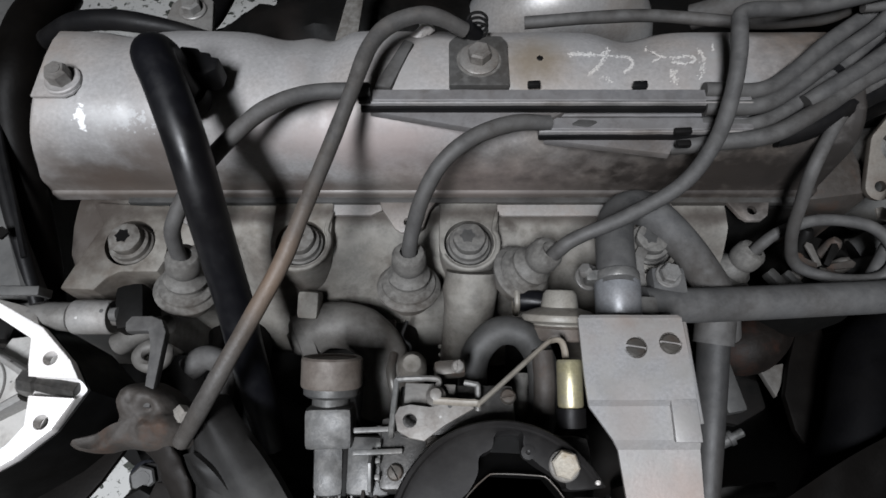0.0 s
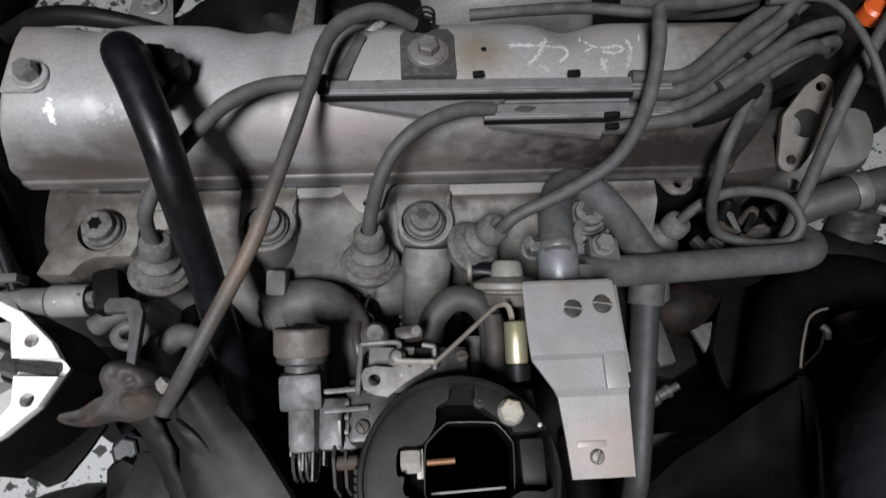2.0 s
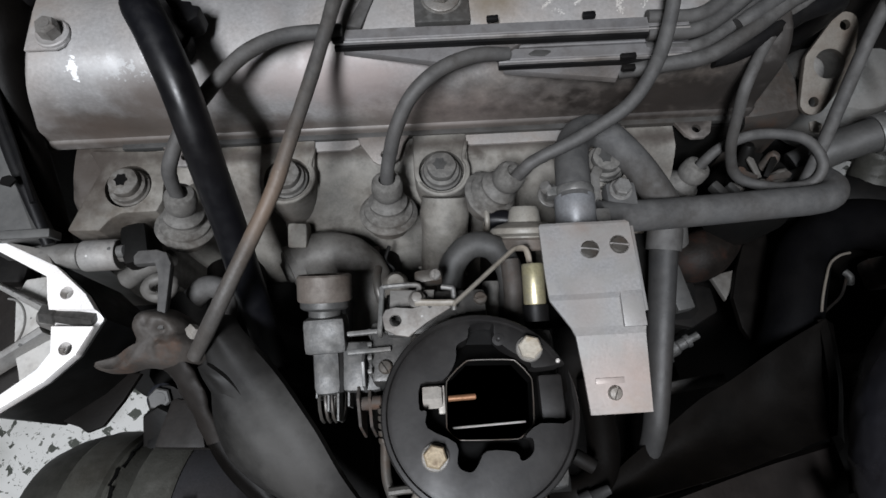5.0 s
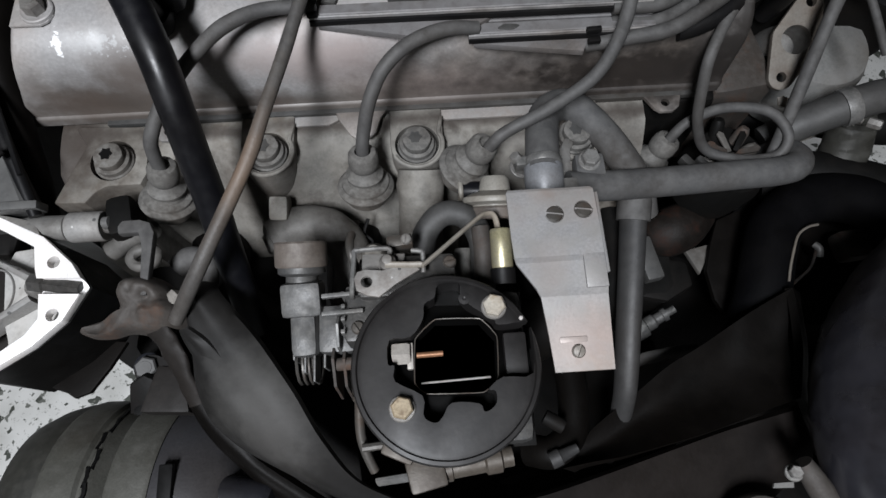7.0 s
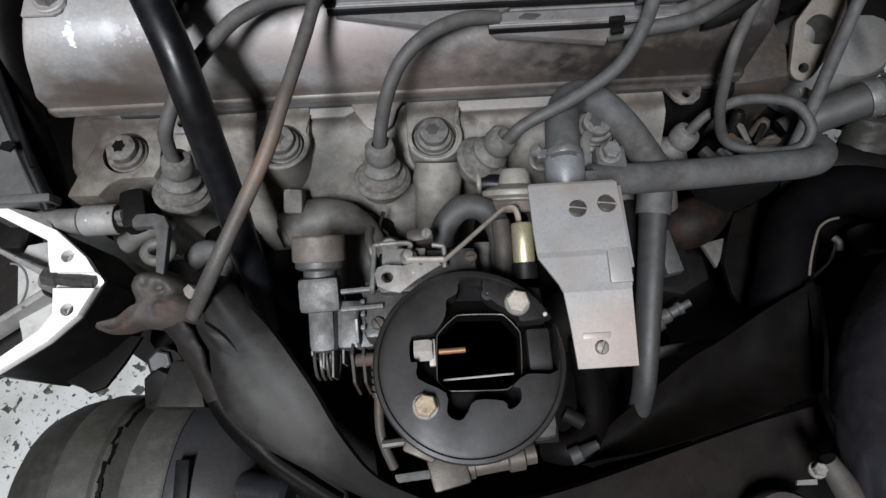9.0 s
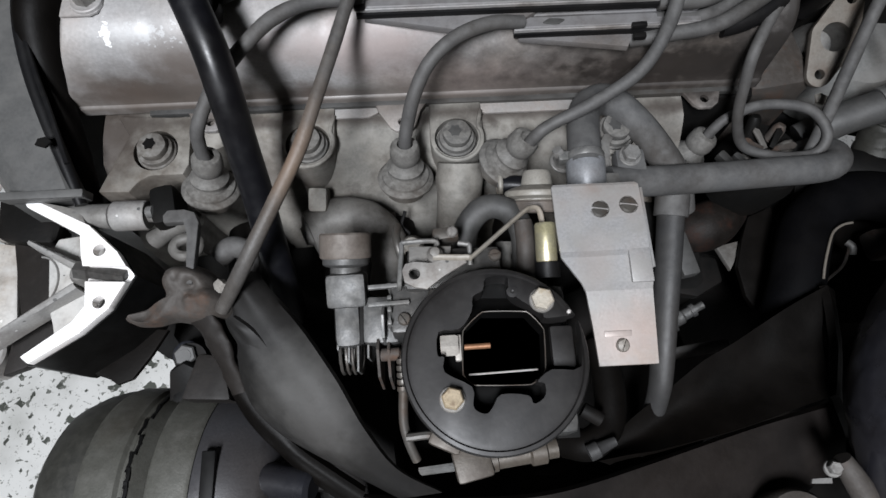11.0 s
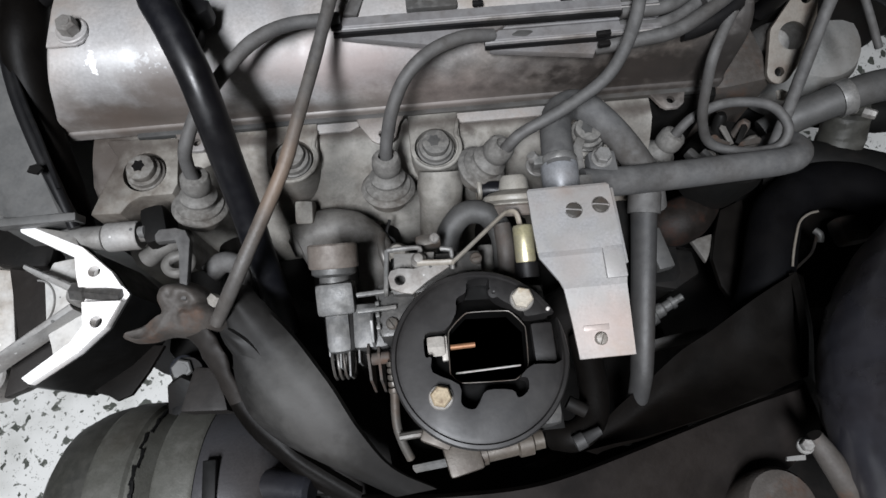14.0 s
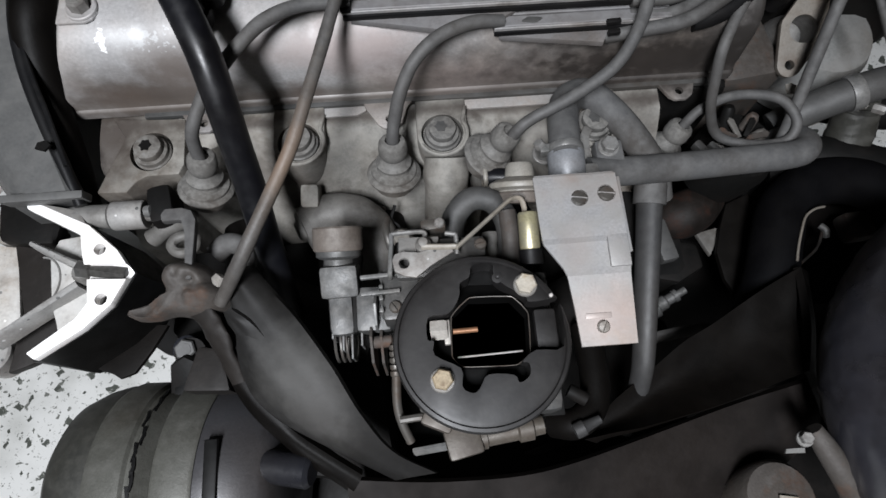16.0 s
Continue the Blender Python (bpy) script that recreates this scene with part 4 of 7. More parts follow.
upper = lead_holder(-0.040, 0.150, 0.7155, 0.1972, 0.1858, ((0.1962, 0.1893, 0.0), (0.1886, 0.1874, 0.0004)), ((-0.038, 0.192, 0.006, 0.010), (0.0445, 0.1978, 0.0062, 0.003), (0.0965, 0.1975, 0.0068, 0.0034)),
                    [(-0.036, 0.187), (0.021, 0.1755), (0.052, 0.182), (0.06, 0.187)], "long dusty black plastic lead holder on the cover's top")
lower = lead_holder(0.047, 0.152, 0.7075, 0.1903, 0.1752, ((0.1898, 0.1863, 0.0), (0.1852, 0.1779, 0.0002), (0.1774, 0.1762, 0.0005)), ((0.1165, 0.1758, 0.0085, 0.003), (0.1155, 0.1685, 0.007, 0.0032)),
                    [(0.05, 0.1758), (0.111, 0.1672), (0.115, 0.1755), (0.112, 0.178)], "shorter dusty plastic lead holder below the first")
part("recess", slab(bmesh.new(), [(0.0058 * math.cos(a) + 0.001 * math.sin(3 * a), 0.0021 * math.sin(a)) for a in [2 * math.pi * j / 20 for j in range(20)]], (0.0695, 0.1814, 0.7062), thick=0.0013, bevel=0.0003), M_panel, lower, "dark oval recess in the strip")
tie = thing("cable_tie", (0.205, 0.2, 0.70), "dark plastic tie round the cable bundle", "cable tie")
for x, y, z in ((0.199, 0.2115, 0.7075), (0.2, 0.2005, 0.702), (0.226, 0.232, 0.717)):
    part("band", lathe(bmesh.new(), (x - 0.002, y - 0.002, z), (0.75, 0.65, 0.15), [(0.0045, 0), (0.0064, 0), (0.0064, 0.0045), (0.0045, 0.0045)], 16), M_black, tie)


# ---- hoses over the engine ----
t = thing("breather_hose", (-0.125, 0.19, 0.713), "thick clean black rubber breather hose with an elbow at the cover", "hose")
part("hose", tube(bmesh.new(), [(-0.1225, 0.189, 0.71), (-0.1235, 0.1905, 0.7265), (-0.1245, 0.1903, 0.742), (-0.1238, 0.184, 0.7515), (-0.1165, 0.1692, 0.7492), (-0.1075, 0.147, 0.7395), (-0.1035, 0.129, 0.722), (-0.102, 0.1145, 0.70), (-0.100, 0.0985, 0.676), (-0.0985, 0.082, 0.655), (-0.0965, 0.065, 0.632), (-0.095, 0.045, 0.60)], 0.0088, 20, 7), M_blackhose, t)
clip_band(t, (-0.123, 0.1895, 0.718), (0, 0, 1), 0.0108, 0.008, M_black, "collar")
ear = slab(bmesh.new(), [(-0.012, -0.006), (0.006, -0.007), (0.0095, -0.003), (0.0085, 0.0035), (0.004, 0.0035), (0.003, 0.0055), (-0.002, 0.005), (-0.0035, 0.0068), (-0.012, 0.006)], (-0.1135, 0.1985, 0.7195), (1, -0.25, 0), (0.25, 1, 0), 0.013, 0.0016)
part("collar_ear", ear, M_black, t, "ribbed black ear of the hose clip")

t = thing("vacuum_hose", (0.011, 0.228, 0.715), "weathered brown-grey rubber hose with a cut open end", "hose")
sp = [(0.011, 0.228, 0.721), (-0.001, 0.2275, 0.7295), (-0.012, 0.225, 0.734), (-0.026, 0.217, 0.735), (-0.0345, 0.2035, 0.735), (-0.041, 0.181, 0.733), (-0.05, 0.154, 0.727), (-0.0595, 0.124, 0.7235), (-0.068, 0.103, 0.7165), (-0.0795, 0.085, 0.7065), (-0.092, 0.067, 0.6955), (-0.104, 0.051, 0.6835), (-0.1195, 0.0365, 0.663)]
part("hose", tube(bmesh.new(), sp, lambda u: 0.0039 + 0.0003 * math.sin(9 * u), 14, 8, wobble=0.08), M_brownhose, t)
part("nipple", lathe(bmesh.new(), (0.0175, 0.2315, 0.714), (-0.5, -0.1, 0.6), [(0.0042, 0), (0.0042, 0.009), (0, 0.009)], 14), M_black, t)
bm = bmesh.new()
for i in range(3):
    tube(bm, [(0.0175 + 0.005 * math.cos(a), 0.2315 + 0.0022 * math.sin(a) + 0.0026 * i, 0.7175 + 0.003 * math.sin(a) + 0.001 * i) for a in [2 * math.pi * j / 10 for j in range(10)]], 0.0008, 6, 3, closed=True)
part("spring_clip", bm, M_dark, t, "black wire spring clip")

t = thing("seal_hose", (-0.175, 0.247, 0.70), "black rubber hose arched behind the cover's far corner", "hose")
part("hose", tube(bmesh.new(), [(-0.24, 0.252, 0.68), (-0.214, 0.2505, 0.697), (-0.199, 0.2505, 0.7045), (-0.178, 0.2485, 0.7082), (-0.158, 0.246, 0.7075), (-0.142, 0.2452, 0.704), (-0.129, 0.2453, 0.6995)], lambda u: 0.0056 - 0.0026 * max(0, u - 0.6) / 0.4, 14, 6), M_black, t)

# ---- timing belt cover at the engine's end ----
t = thing("timing_belt_cover", (-0.245, 0.18, 0.5), "dull grey plastic timing belt cover with a black sealing edge", "belt cover")
rows = []
edge = [(0.2941, -0.2553, 0.681), (0.2546, -0.2526, 0.685), (0.2252, -0.2513, 0.681), (0.1931, -0.2452, 0.674), (0.1606, -0.2326, 0.669), (0.1327, -0.2205, 0.664), (0.1142, -0.2129, 0.66)]
for y, x, z in edge:
    left = x - 0.045 + 0.25 * max(0, 0.14 - y)
    rows.append([V((left - 0.012, y, z - 0.16)), V((left - 0.008, y, z - 0.018)), V((left + 0.002, y, z - 0.004)), V((left + 0.012, y, z)), V((x - 0.004, y, z + 0.001)), V((x, y, z - 0.002)), V((x + 0.002, y, z - 0.16))])
part("shell", loft(bmesh.new(), rows), M_belt, t)
part("sealing_edge", tube(bmesh.new(), [(-0.2375, 0.3027, 0.678), (-0.2382, 0.2643, 0.687), (-0.2364, 0.2332, 0.6875), (-0.2388, 0.2153, 0.6805), (-0.238, 0.1931, 0.666), (-0.2316, 0.1651, 0.653), (-0.2225, 0.1355, 0.642), (-0.2154, 0.1067, 0.632)], lambda u: 0.0135 - 0.006 * u * u, 18, 6), M_strap, t, "thick black rubber edge")
part("rolled_lip", tube(bmesh.new(), [(-0.2492, 0.2941, 0.68), (-0.2491, 0.2546, 0.6875), (-0.2472, 0.2212, 0.685), (-0.2412, 0.1901, 0.678), (-0.2301, 0.1575, 0.67), (-0.2194, 0.1307, 0.662), (-0.2113, 0.1071, 0.653)], lambda u: 0.0055 - 0.002 * u, 16, 6), M_black, t, "rounded black lip")
part("bead", tube(bmesh.new(), [(-0.251, 0.273, 0.6905), (-0.245, 0.2221, 0.6885), (-0.2371, 0.1894, 0.681), (-0.2247, 0.1584, 0.676), (-0.2128, 0.1259, 0.67)], 0.0016, 8, 5), M_black, t)
part("chip", slab(bmesh.new(), [(-0.004, -0.002), (0.002, -0.004), (0.005, 0.0), (0.001, 0.003), (-0.003, 0.002)], (-0.2245, 0.137, 0.6755), thick=0.0015), M_dark, t, "small dark chipped dent")
part("lower_lip", box(bmesh.new(), (-0.232, 0.1125, 0.655), (0.05, 0.005, 0.012), (10, 0, 0), 0.001), M_belt, t)
bolt(t, (-0.262, 0.247, 0.6865), r=0.0052, h=0.0035, washer=0.0065, mat=M_wire)

# ---- carburettor ----
CX, CY = 0.0225, -0.0035


def carburettor():
    t = thing("carburettor", (CX, CY, 0.6), "dirty twin-choke carburettor with a round black air horn plate", "carburettor")
    bm = bmesh.new()
    box(bm, (0.029, 0.0, 0.645), (0.07, 0.076, 0.07), bevel=0.006)
    box(bm, (-0.012, 0.03, 0.666), (0.03, 0.03, 0.03), bevel=0.003)
    box(bm, (0.006, 0.047, 0.672), (0.05, 0.022, 0.028), bevel=0.003)
    part("body", bm, M_zincdark, t, "zinc body casting, darkened for the gaps below the levers")
    part("seam", box(bmesh.new(), (0.029, 0.0, 0.668), (0.0725, 0.0785, 0.0022), bevel=0.0006), M_dark, t, "dark gasket seam")
    for x, y in ((-0.004, 0.034), (-0.02, 0.022), (0.028, 0.0525)):
        screw(t, (x, y, 0.681 if y < 0.05 else 0.6855), r=0.0034, h=0.0022, mat=M_wire, turn=x * 90)
    for i in range(4):
        part("rib", box(bmesh.new(), (-0.0272, 0.02 + 0.0065 * i, 0.676), (0.0022, 0.0022, 0.018), bevel=0.0006), M_zinc, t)
    part("vent_tube", tube(bmesh.new(), [(-0.018, 0.0475, 0.682), (-0.021, 0.055, 0.69), (-0.0225, 0.0635, 0.691), (-0.022, 0.071, 0.686)], 0.0022, 10, 5), M_wire, t)
    part("cam_plate", slab(bmesh.new(), [(-0.012, -0.006), (0.004, -0.008), (0.009, 0.0), (0.004, 0.008), (-0.008, 0.006)], (-0.0325, 0.024, 0.667), (0, 1, 0.2), (0, -0.2, 1), 0.0016, 0.0004), M_zinc, t)
    # air horn plate with a lobed opening
    opening = [(-0.0015, 0.0385), (0.0085, 0.039), (0.009, 0.0325), (0.0145, 0.0265), (0.0235, 0.0205), (0.0255, 0.0175), (0.0395, 0.0185), (0.0405, 0.017), (0.0395, -0.0055), (0.0255, -0.0065), (0.0185, -0.0115),
               (0.0215, -0.0125), (0.0215, -0.0175), (0.0185, -0.0205), (0.0155, -0.021), (0.0135, -0.0175), (0.0015, -0.0165), (-0.0025, -0.0215), (-0.0055, -0.0245), (-0.0095, -0.0235), (-0.0115, -0.0205), (-0.0115, -0.0125),
               (-0.0235, -0.0055), (-0.0235, 0.0015), (-0.0265, 0.0025), (-0.0255, 0.0135), (-0.0155, 0.0145), (-0.0095, 0.0225), (-0.0085, 0.0295), (-0.0035, 0.0325)]
    cut = slab(bmesh.new(), [(p.x, p.y) for p in smooth_path([(a, b, 0) for a, b in reversed(opening)], 3, True)], (CX, CY, 0.72), (1, 0, 0), (0, 1, 0), -0.05)
    disc = lathe(bmesh.new(), (CX, CY, 0), (0, 0, 1), [(0, 0.690), (0.0415, 0.690), (0.0415, 0.6955), (0.0436, 0.6975), (0.0436, 0.7030), (0.0428, 0.7045), (0.0412, 0.7050), (0.0405, 0.7037), (0.0385, 0.7045), (0, 0.7045)], 96)
    part("air_horn_plate", punch(disc, [cut]), M_plate, t, "dusty black ring plate with lobed opening")
    # throat: black well, bright octagonal rim, choke flap edge
    octo = [(-0.0195, -0.0115), (-0.0145, -0.0165), (0.0125, -0.0175), (0.0195, -0.0115), (0.0208, 0.0085), (0.0135, 0.0175), (-0.0085, 0.0185), (-0.0185, 0.0095)]
    octo = [(a + 0.0045, b + 0.0055) for a, b in octo]
    rim = [(CX + a, CY + b, 0.6965) for a, b in octo]
    part("rim", tube(bmesh.new(), [V(rim[i]).lerp(V(rim[(i + 1) % 8]), f) for i in range(8) for f in (0.14, 0.86)], 0.00026, 8, 2, closed=True, flat=1.3), M_wire, t, "thin metal rim of the throat")
    rows = []
    for z, k in ((0.687, 1.5), (0.6935, 1.07), (0.6962, 1.0), (0.645, 0.94)):
        rows.append([V((CX + 0.0045 + (a - 0.0045) * k, CY + 0.0055 + (b - 0.0055) * k, z)) for a, b in octo])
    wells = loft(bmesh.new(), rows, caps=False)
    wells.faces.new([wells.verts.new(p) for p in rows[-1]])
    part("throat", wells, M_hollow, t, "near-black throat")
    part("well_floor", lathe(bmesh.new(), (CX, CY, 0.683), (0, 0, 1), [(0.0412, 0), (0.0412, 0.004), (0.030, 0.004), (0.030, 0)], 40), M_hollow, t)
    part("throttle_disc", lathe(bmesh.new(), (CX + 0.0045, CY + 0.006, 0.652), (0.1, 0.5, 1), [(0, 0), (0.0165, 0), (0.0165, 0.0014), (0, 0.0014)], 28), M_rust, t)
    part("choke_flap", slab(bmesh.new(), [(-0.0165, -0.0003), (0.0165, -0.0003), (0.0165, 0.0003), (-0.0165, 0.0003)], (CX + 0.0045, CY - 0.0045, 0.6915), (1, 0.03, 0), (0, 0.4, 0.9), 0.0009, 0.0003), M_steel, t, "bright edge of the choke flap")
    part("jet_tube", lathe(bmesh.new(), (CX - 0.0135, CY + 0.0075, 0.694), (1, 0.03, -0.05), [(0.0014, 0), (0.0014, 0.0125), (0, 0.0128)], 12), M_copper, t, "copper jet tube")
    bm = hexagon(bmesh.new(), (CX - 0.0245, CY + 0.0085, 0.6955), (1, 0, 0.1), 0.0056, 0.0085)
    box(bm, (CX - 0.0165, CY + 0.007, 0.695), (0.003, 0.0125, 0.004), bevel=0.0006)
    part("jet_screw", bm, M_palezinc, t, "worn steel jet screw")
    for i, (a, b, c, d) in enumerate(((CX + 0.0335, CY + 0.005, 0.0055, 0.0105),)):
        fr = slab(bmesh.new(), [(-c, -d), (c, -d), (c, d), (-c, d)], (a, b, 0.6885), thick=0.0075, bevel=0.0014)
        part("side_box", fr, M_plate, t, "black box let into the plate")
    bolt(t, (0.0465, 0.0225, 0.7045), r=0.0054, h=0.004, mat=M_palebolt, washer=0.006, wmat=M_bolt, label="pale zinc bolt")
    bolt(t, (0.0018, -0.0212, 0.7045), r=0.0052, h=0.004, mat=M_wornbolt, washer=0.006, wmat=M_bolt, label="worn yellowish-brown bolt")
    part("small_stud", lathe(bmesh.new(), (0.0588, 0.0165, 0.7044), (0, 0, 1), [(0.0011, 0), (0.0009, 0.0012), (0, 0.0014)], 10), M_steel, t)
    part("grommet", lathe(bmesh.new(), (0.033, 0.0275, 0.702), (0, 0, 1), [(0.003, 0), (0.0028, 0.0028), (0.001, 0.003), (0, 0.0022)], 14), M_plate, t)
    # choke lever, its frame and the bent rod to the pull-down capsule
    o = [(-0.0062, 0.002), (-0.0045, 0.0055), (0.0, 0.0065), (0.008, 0.0055), (0.022, 0.0085), (0.0265, 0.005), (0.014, -0.002), (0.006, -0.008), (0.0, -0.0068), (-0.005, -0.004)]
    bm = slab(bmesh.new(), o, (-0.0135, 0.0405, 0.6965), thick=0.0022, bevel=0.0006)
    part("choke_lever", punch(bm, [rod_cutter((-0.0135, 0.0405, 0.68), (0, 0, 1), 0.0029, 0.03)]), M_oldalu, t, "pale metal lever with a hole")
    part("lever_frame", tube(bmesh.new(), [(-0.0215, 0.036, 0.688), (-0.0212, 0.0375, 0.694), (-0.0195, 0.0555, 0.697), (-0.0185, 0.0575, 0.6972), (-0.003, 0.0578, 0.6972), (-0.002, 0.055, 0.696)], 0.0013, 8, 4), M_zinc, t)
    part("lever_frame", tube(bmesh.new(), [(0.009, 0.0565, 0.696), (0.0135, 0.0555, 0.6965), (0.0145, 0.0545, 0.6965), (0.0145, 0.045, 0.6945)], 0.0013, 8, 4), M_zinc, t)
    part("pull_rod", tube(bmesh.new(), [(-0.004, 0.0482, 0.7005), (0.013, 0.0472, 0.7005), (0.0165, 0.0485, 0.70), (0.043, 0.0725, 0.6925), (0.0485, 0.0765, 0.69), (0.053, 0.076, 0.6885), (0.055, 0.068, 0.684), (0.055, 0.055, 0.676)], 0.0017, 10, 5, flat=0.7), M_cream, t, "bent flat rod, dull cream metal")
    part("pivot", lathe(bmesh.new(), (-0.003, 0.0505, 0.684), (0, 0, 1), [(0.0042, 0), (0.0042, 0.014), (0.0026, 0.016), (0.0024, 0.018), (0, 0.0185)], 16), M_bolt, t)
    part("adjuster", box(bmesh.new(), (0.003, 0.0645, 0.686), (0.014, 0.007, 0.010), (0, 0, 5), 0.0025), M_wire, t)
    screw(t, (0.0065, 0.0645, 0.691), r=0.0028, h=0.002, mat=M_bolt)
    for dy, z in ((0.0235, 0.683), (0.0325, 0.684)):
        part("throttle_link", box(bmesh.new(), (-0.0275, dy + 0.0085 - 0.002, z), (0.021, 0.0022, 0.003), (0, 0, 2), 0.0005), M_zinc, t)
    # throttle side: plug fitting standing off the body, return spring, plates
    ax = V((0.02, 0.93, 0.36))
    part("idle_valve", lathe(bmesh.new(), (-0.0525, 0.033, 0.657), ax, [(0.0, 0.016), (0.0088, 0.016), (0.0088, 0.0213), (0.0086, 0.025), (0.0112, 0.0256), (0.0128, 0.0268), (0.0128, 0.0298), (0, 0.0298)], 32), M_dullzinc, t, "stepped grey plug fitting")
    part("valve_cap", lathe(bmesh.new(), (-0.0525, 0.033, 0.657), ax, [(0.0, 0.0299), (0.0136, 0.0299), (0.0142, 0.0308), (0.0142, 0.0428), (0.0134, 0.0438), (0.0115, 0.0438), (0.0108, 0.0428), (0, 0.0428)], 32), M_cap, t, "flat brown cap")
    part("valve_block", box(bmesh.new(), (-0.0515, 0.0442, 0.6632), (0.0215, 0.0185, 0.02), (21, 0, 1), 0.003), M_dullzinc, t, "square grey block under the cap")
    part("pump_body", box(bmesh.new(), (-0.0522, 0.0305, 0.650), (0.0145, 0.032, 0.024), (8, 0, 2), 0.0045), M_dullzinc, t, "dull zinc pump body")
    part("pump_cover", box(bmesh.new(), (-0.0335, 0.0275, 0.653), (0.021, 0.026, 0.024), (6, 0, -2), 0.004), M_dullzinc, t, "dull zinc pump cover")
    part("pump_seam", box(bmesh.new(), (-0.0438, 0.029, 0.6535), (0.0022, 0.028, 0.0225), (7, 0, 0), 0.0004), M_dark, t)
    part("cover_slot", slab(bmesh.new(), [(-0.028, 0.034), (-0.0245, 0.0325), (-0.0225, 0.021), (-0.027, 0.0195)], (0, 0, 0.6642), thick=0.0018), M_hollow, t)
    part("arm", box(bmesh.new(), (-0.041, 0.0295, 0.640), (0.04, 0.02, 0.012), (0, 0, 3), 0.003), M_zincdark, t)
    part("link_plate", slab(bmesh.new(), [(-0.0165, 0.0455), (0.004, 0.0445), (0.0055, 0.0565), (-0.016, 0.0572)], (0, 0, 0.6905), thick=0.0016, bevel=0.0004), M_alucast, t, "flat zinc link plate")
    for x, dy in ((-0.0585, 0.008), (-0.0525, 0.001), (-0.0475, -0.004), (-0.042, 0.003)):
        part("lever_plate", slab(bmesh.new(), [(-0.011, -0.012), (0.009, -0.012), (0.01, 0.002), (-0.010, 0.004)], (x, 0.015 + dy, 0.652), (0, 1, 0.1), (0, -0.1, 1), 0.0011, 0.0003), M_zinc, t)
    bm = bmesh.new()
    coil = [(-0.058 + 0.0032 * k / 12, 0.012 + 0.0105 * math.cos(2 * math.pi * k / 12), 0.642 + 0.0105 * math.sin(2 * math.pi * k / 12)) for k in range(12 * 4)]
    tube(bm, coil, 0.0009, 6, 1)
    part("return_spring", bm, M_wire, t, "dull steel return spring")
    for x, z in ((-0.036, 0.652), (-0.0305, 0.65)):
        part("throttle_plate", slab(bmesh.new(), [(-0.013, -0.02), (0.012, -0.017), (0.013, 0.008), (0.0, 0.016), (-0.012, 0.006)], (x, 0.008, z), (0, 1, 0), (0, 0.1, 1), 0.0016, 0.0004), M_rust, t)
    part("link_boss", lathe(bmesh.new(), (-0.034, 0.008, 0.66), (1, 0, 0.1), [(0.0035, 0), (0.0035, 0.010), (0.002, 0.011), (0, 0.011)], 14), M_rust, t)
    part("link_rod", tube(bmesh.new(), [(-0.021, 0.006, 0.668), (-0.022, -0.004, 0.664), (-0.0235, -0.025, 0.652), (-0.0215, -0.036, 0.646), (-0.0175, -0.046, 0.64)], 0.0026, 10, 5), M_wire, t)
    bm = bmesh.new()
    for k in range(5):
        lathe(bm, (-0.0225, 0.0045 - 0.0035 * k, 0.6665 - 0.0006 * k), (0, -1, -0.2), [(0.0032, 0), (0.0032, 0.002), (0.0026, 0.0028)], 12)
    part("link_nut", bm, M_wire, t)
    # lower front castings
    bm = bmesh.new()
    box(bm, (-0.001, -0.0365, 0.678), (0.016, 0.012, 0.014), (0, 0, -25), 0.002)
    box(bm, (0.0105, -0.0485, 0.672), (0.018, 0.016, 0.016), (0, 0, 12), 0.002)
    part("lug", bm, M_lug, t, "dull brownish lug")
    part("fuel_union", lathe(bmesh.new(), (0.0165, -0.0478, 0.672), (1, 0.12, 0), [(0, 0), (0.0062, 0), (0.0062, 0.006), (0.0052, 0.0065), (0.0052, 0.022), (0.0066, 0.023), (0.0066, 0.03), (0.0048, 0.031), (0.0048, 0.036), (0, 0.036)], 20), M_lug, t, "dull brownish fuel union")
    part("cross_link", tube(bmesh.new(), [(-0.022, -0.0345, 0.654), (-0.008, -0.034, 0.656), (0.006, -0.037, 0.66)], 0.0022, 8, 4), M_wire, t)
    part("cross_lever", tube(bmesh.new(), [(-0.0155, -0.0515, 0.645), (-0.004, -0.0505, 0.652), (0.008, -0.0495, 0.664)], 0.0028, 8, 4, flat=0.6), M_zinc, t)
    return t


carburettor()

# pull-down capsule with its stub hose
t = thing("vacuum_capsule", (0.053, 0.095, 0.655), "cream round vacuum capsule with a domed cap", "vacuum capsule")
ax = V((0.03, 0.93, 0.36))
part("can", lathe(bmesh.new(), (0.0572, 0.0905, 0.6640), ax, [(0, -0.004), (0.0125, -0.004), (0.0135, 0.002), (0.0182, 0.0035), (0.0187, 0.0052), (0.0182, 0.0065), (0.0145, 0.0085), (0.0092, 0.010), (0.0082, 0.0165), (0.0068, 0.0185), (0, 0.019)], 32), M_cream, t)
part("band", lathe(bmesh.new(), (0.0572, 0.0888, 0.6633), ax, [(0.0138, -0.004), (0.0148, -0.003), (0.0148, 0.0018), (0.0138, 0.003)], 30), M_cap, t)
part("stub_hose", tube(bmesh.new(), [(0.0395, 0.1135, 0.641), (0.046, 0.1125, 0.643), (0.054, 0.111, 0.644), (0.062, 0.11, 0.644)], 0.006, 14, 4), M_blackhose, t)
part("stub_ring", tube(bmesh.new(), [(0.0395, 0.1135 + 0.0072 * math.cos(a), 0.641 + 0.0072 * math.sin(a)) for a in [2 * math.pi * j / 12 for j in range(12)]], 0.0016, 8, 2, closed=True), M_cream, t, "pale ring on the hose's end")

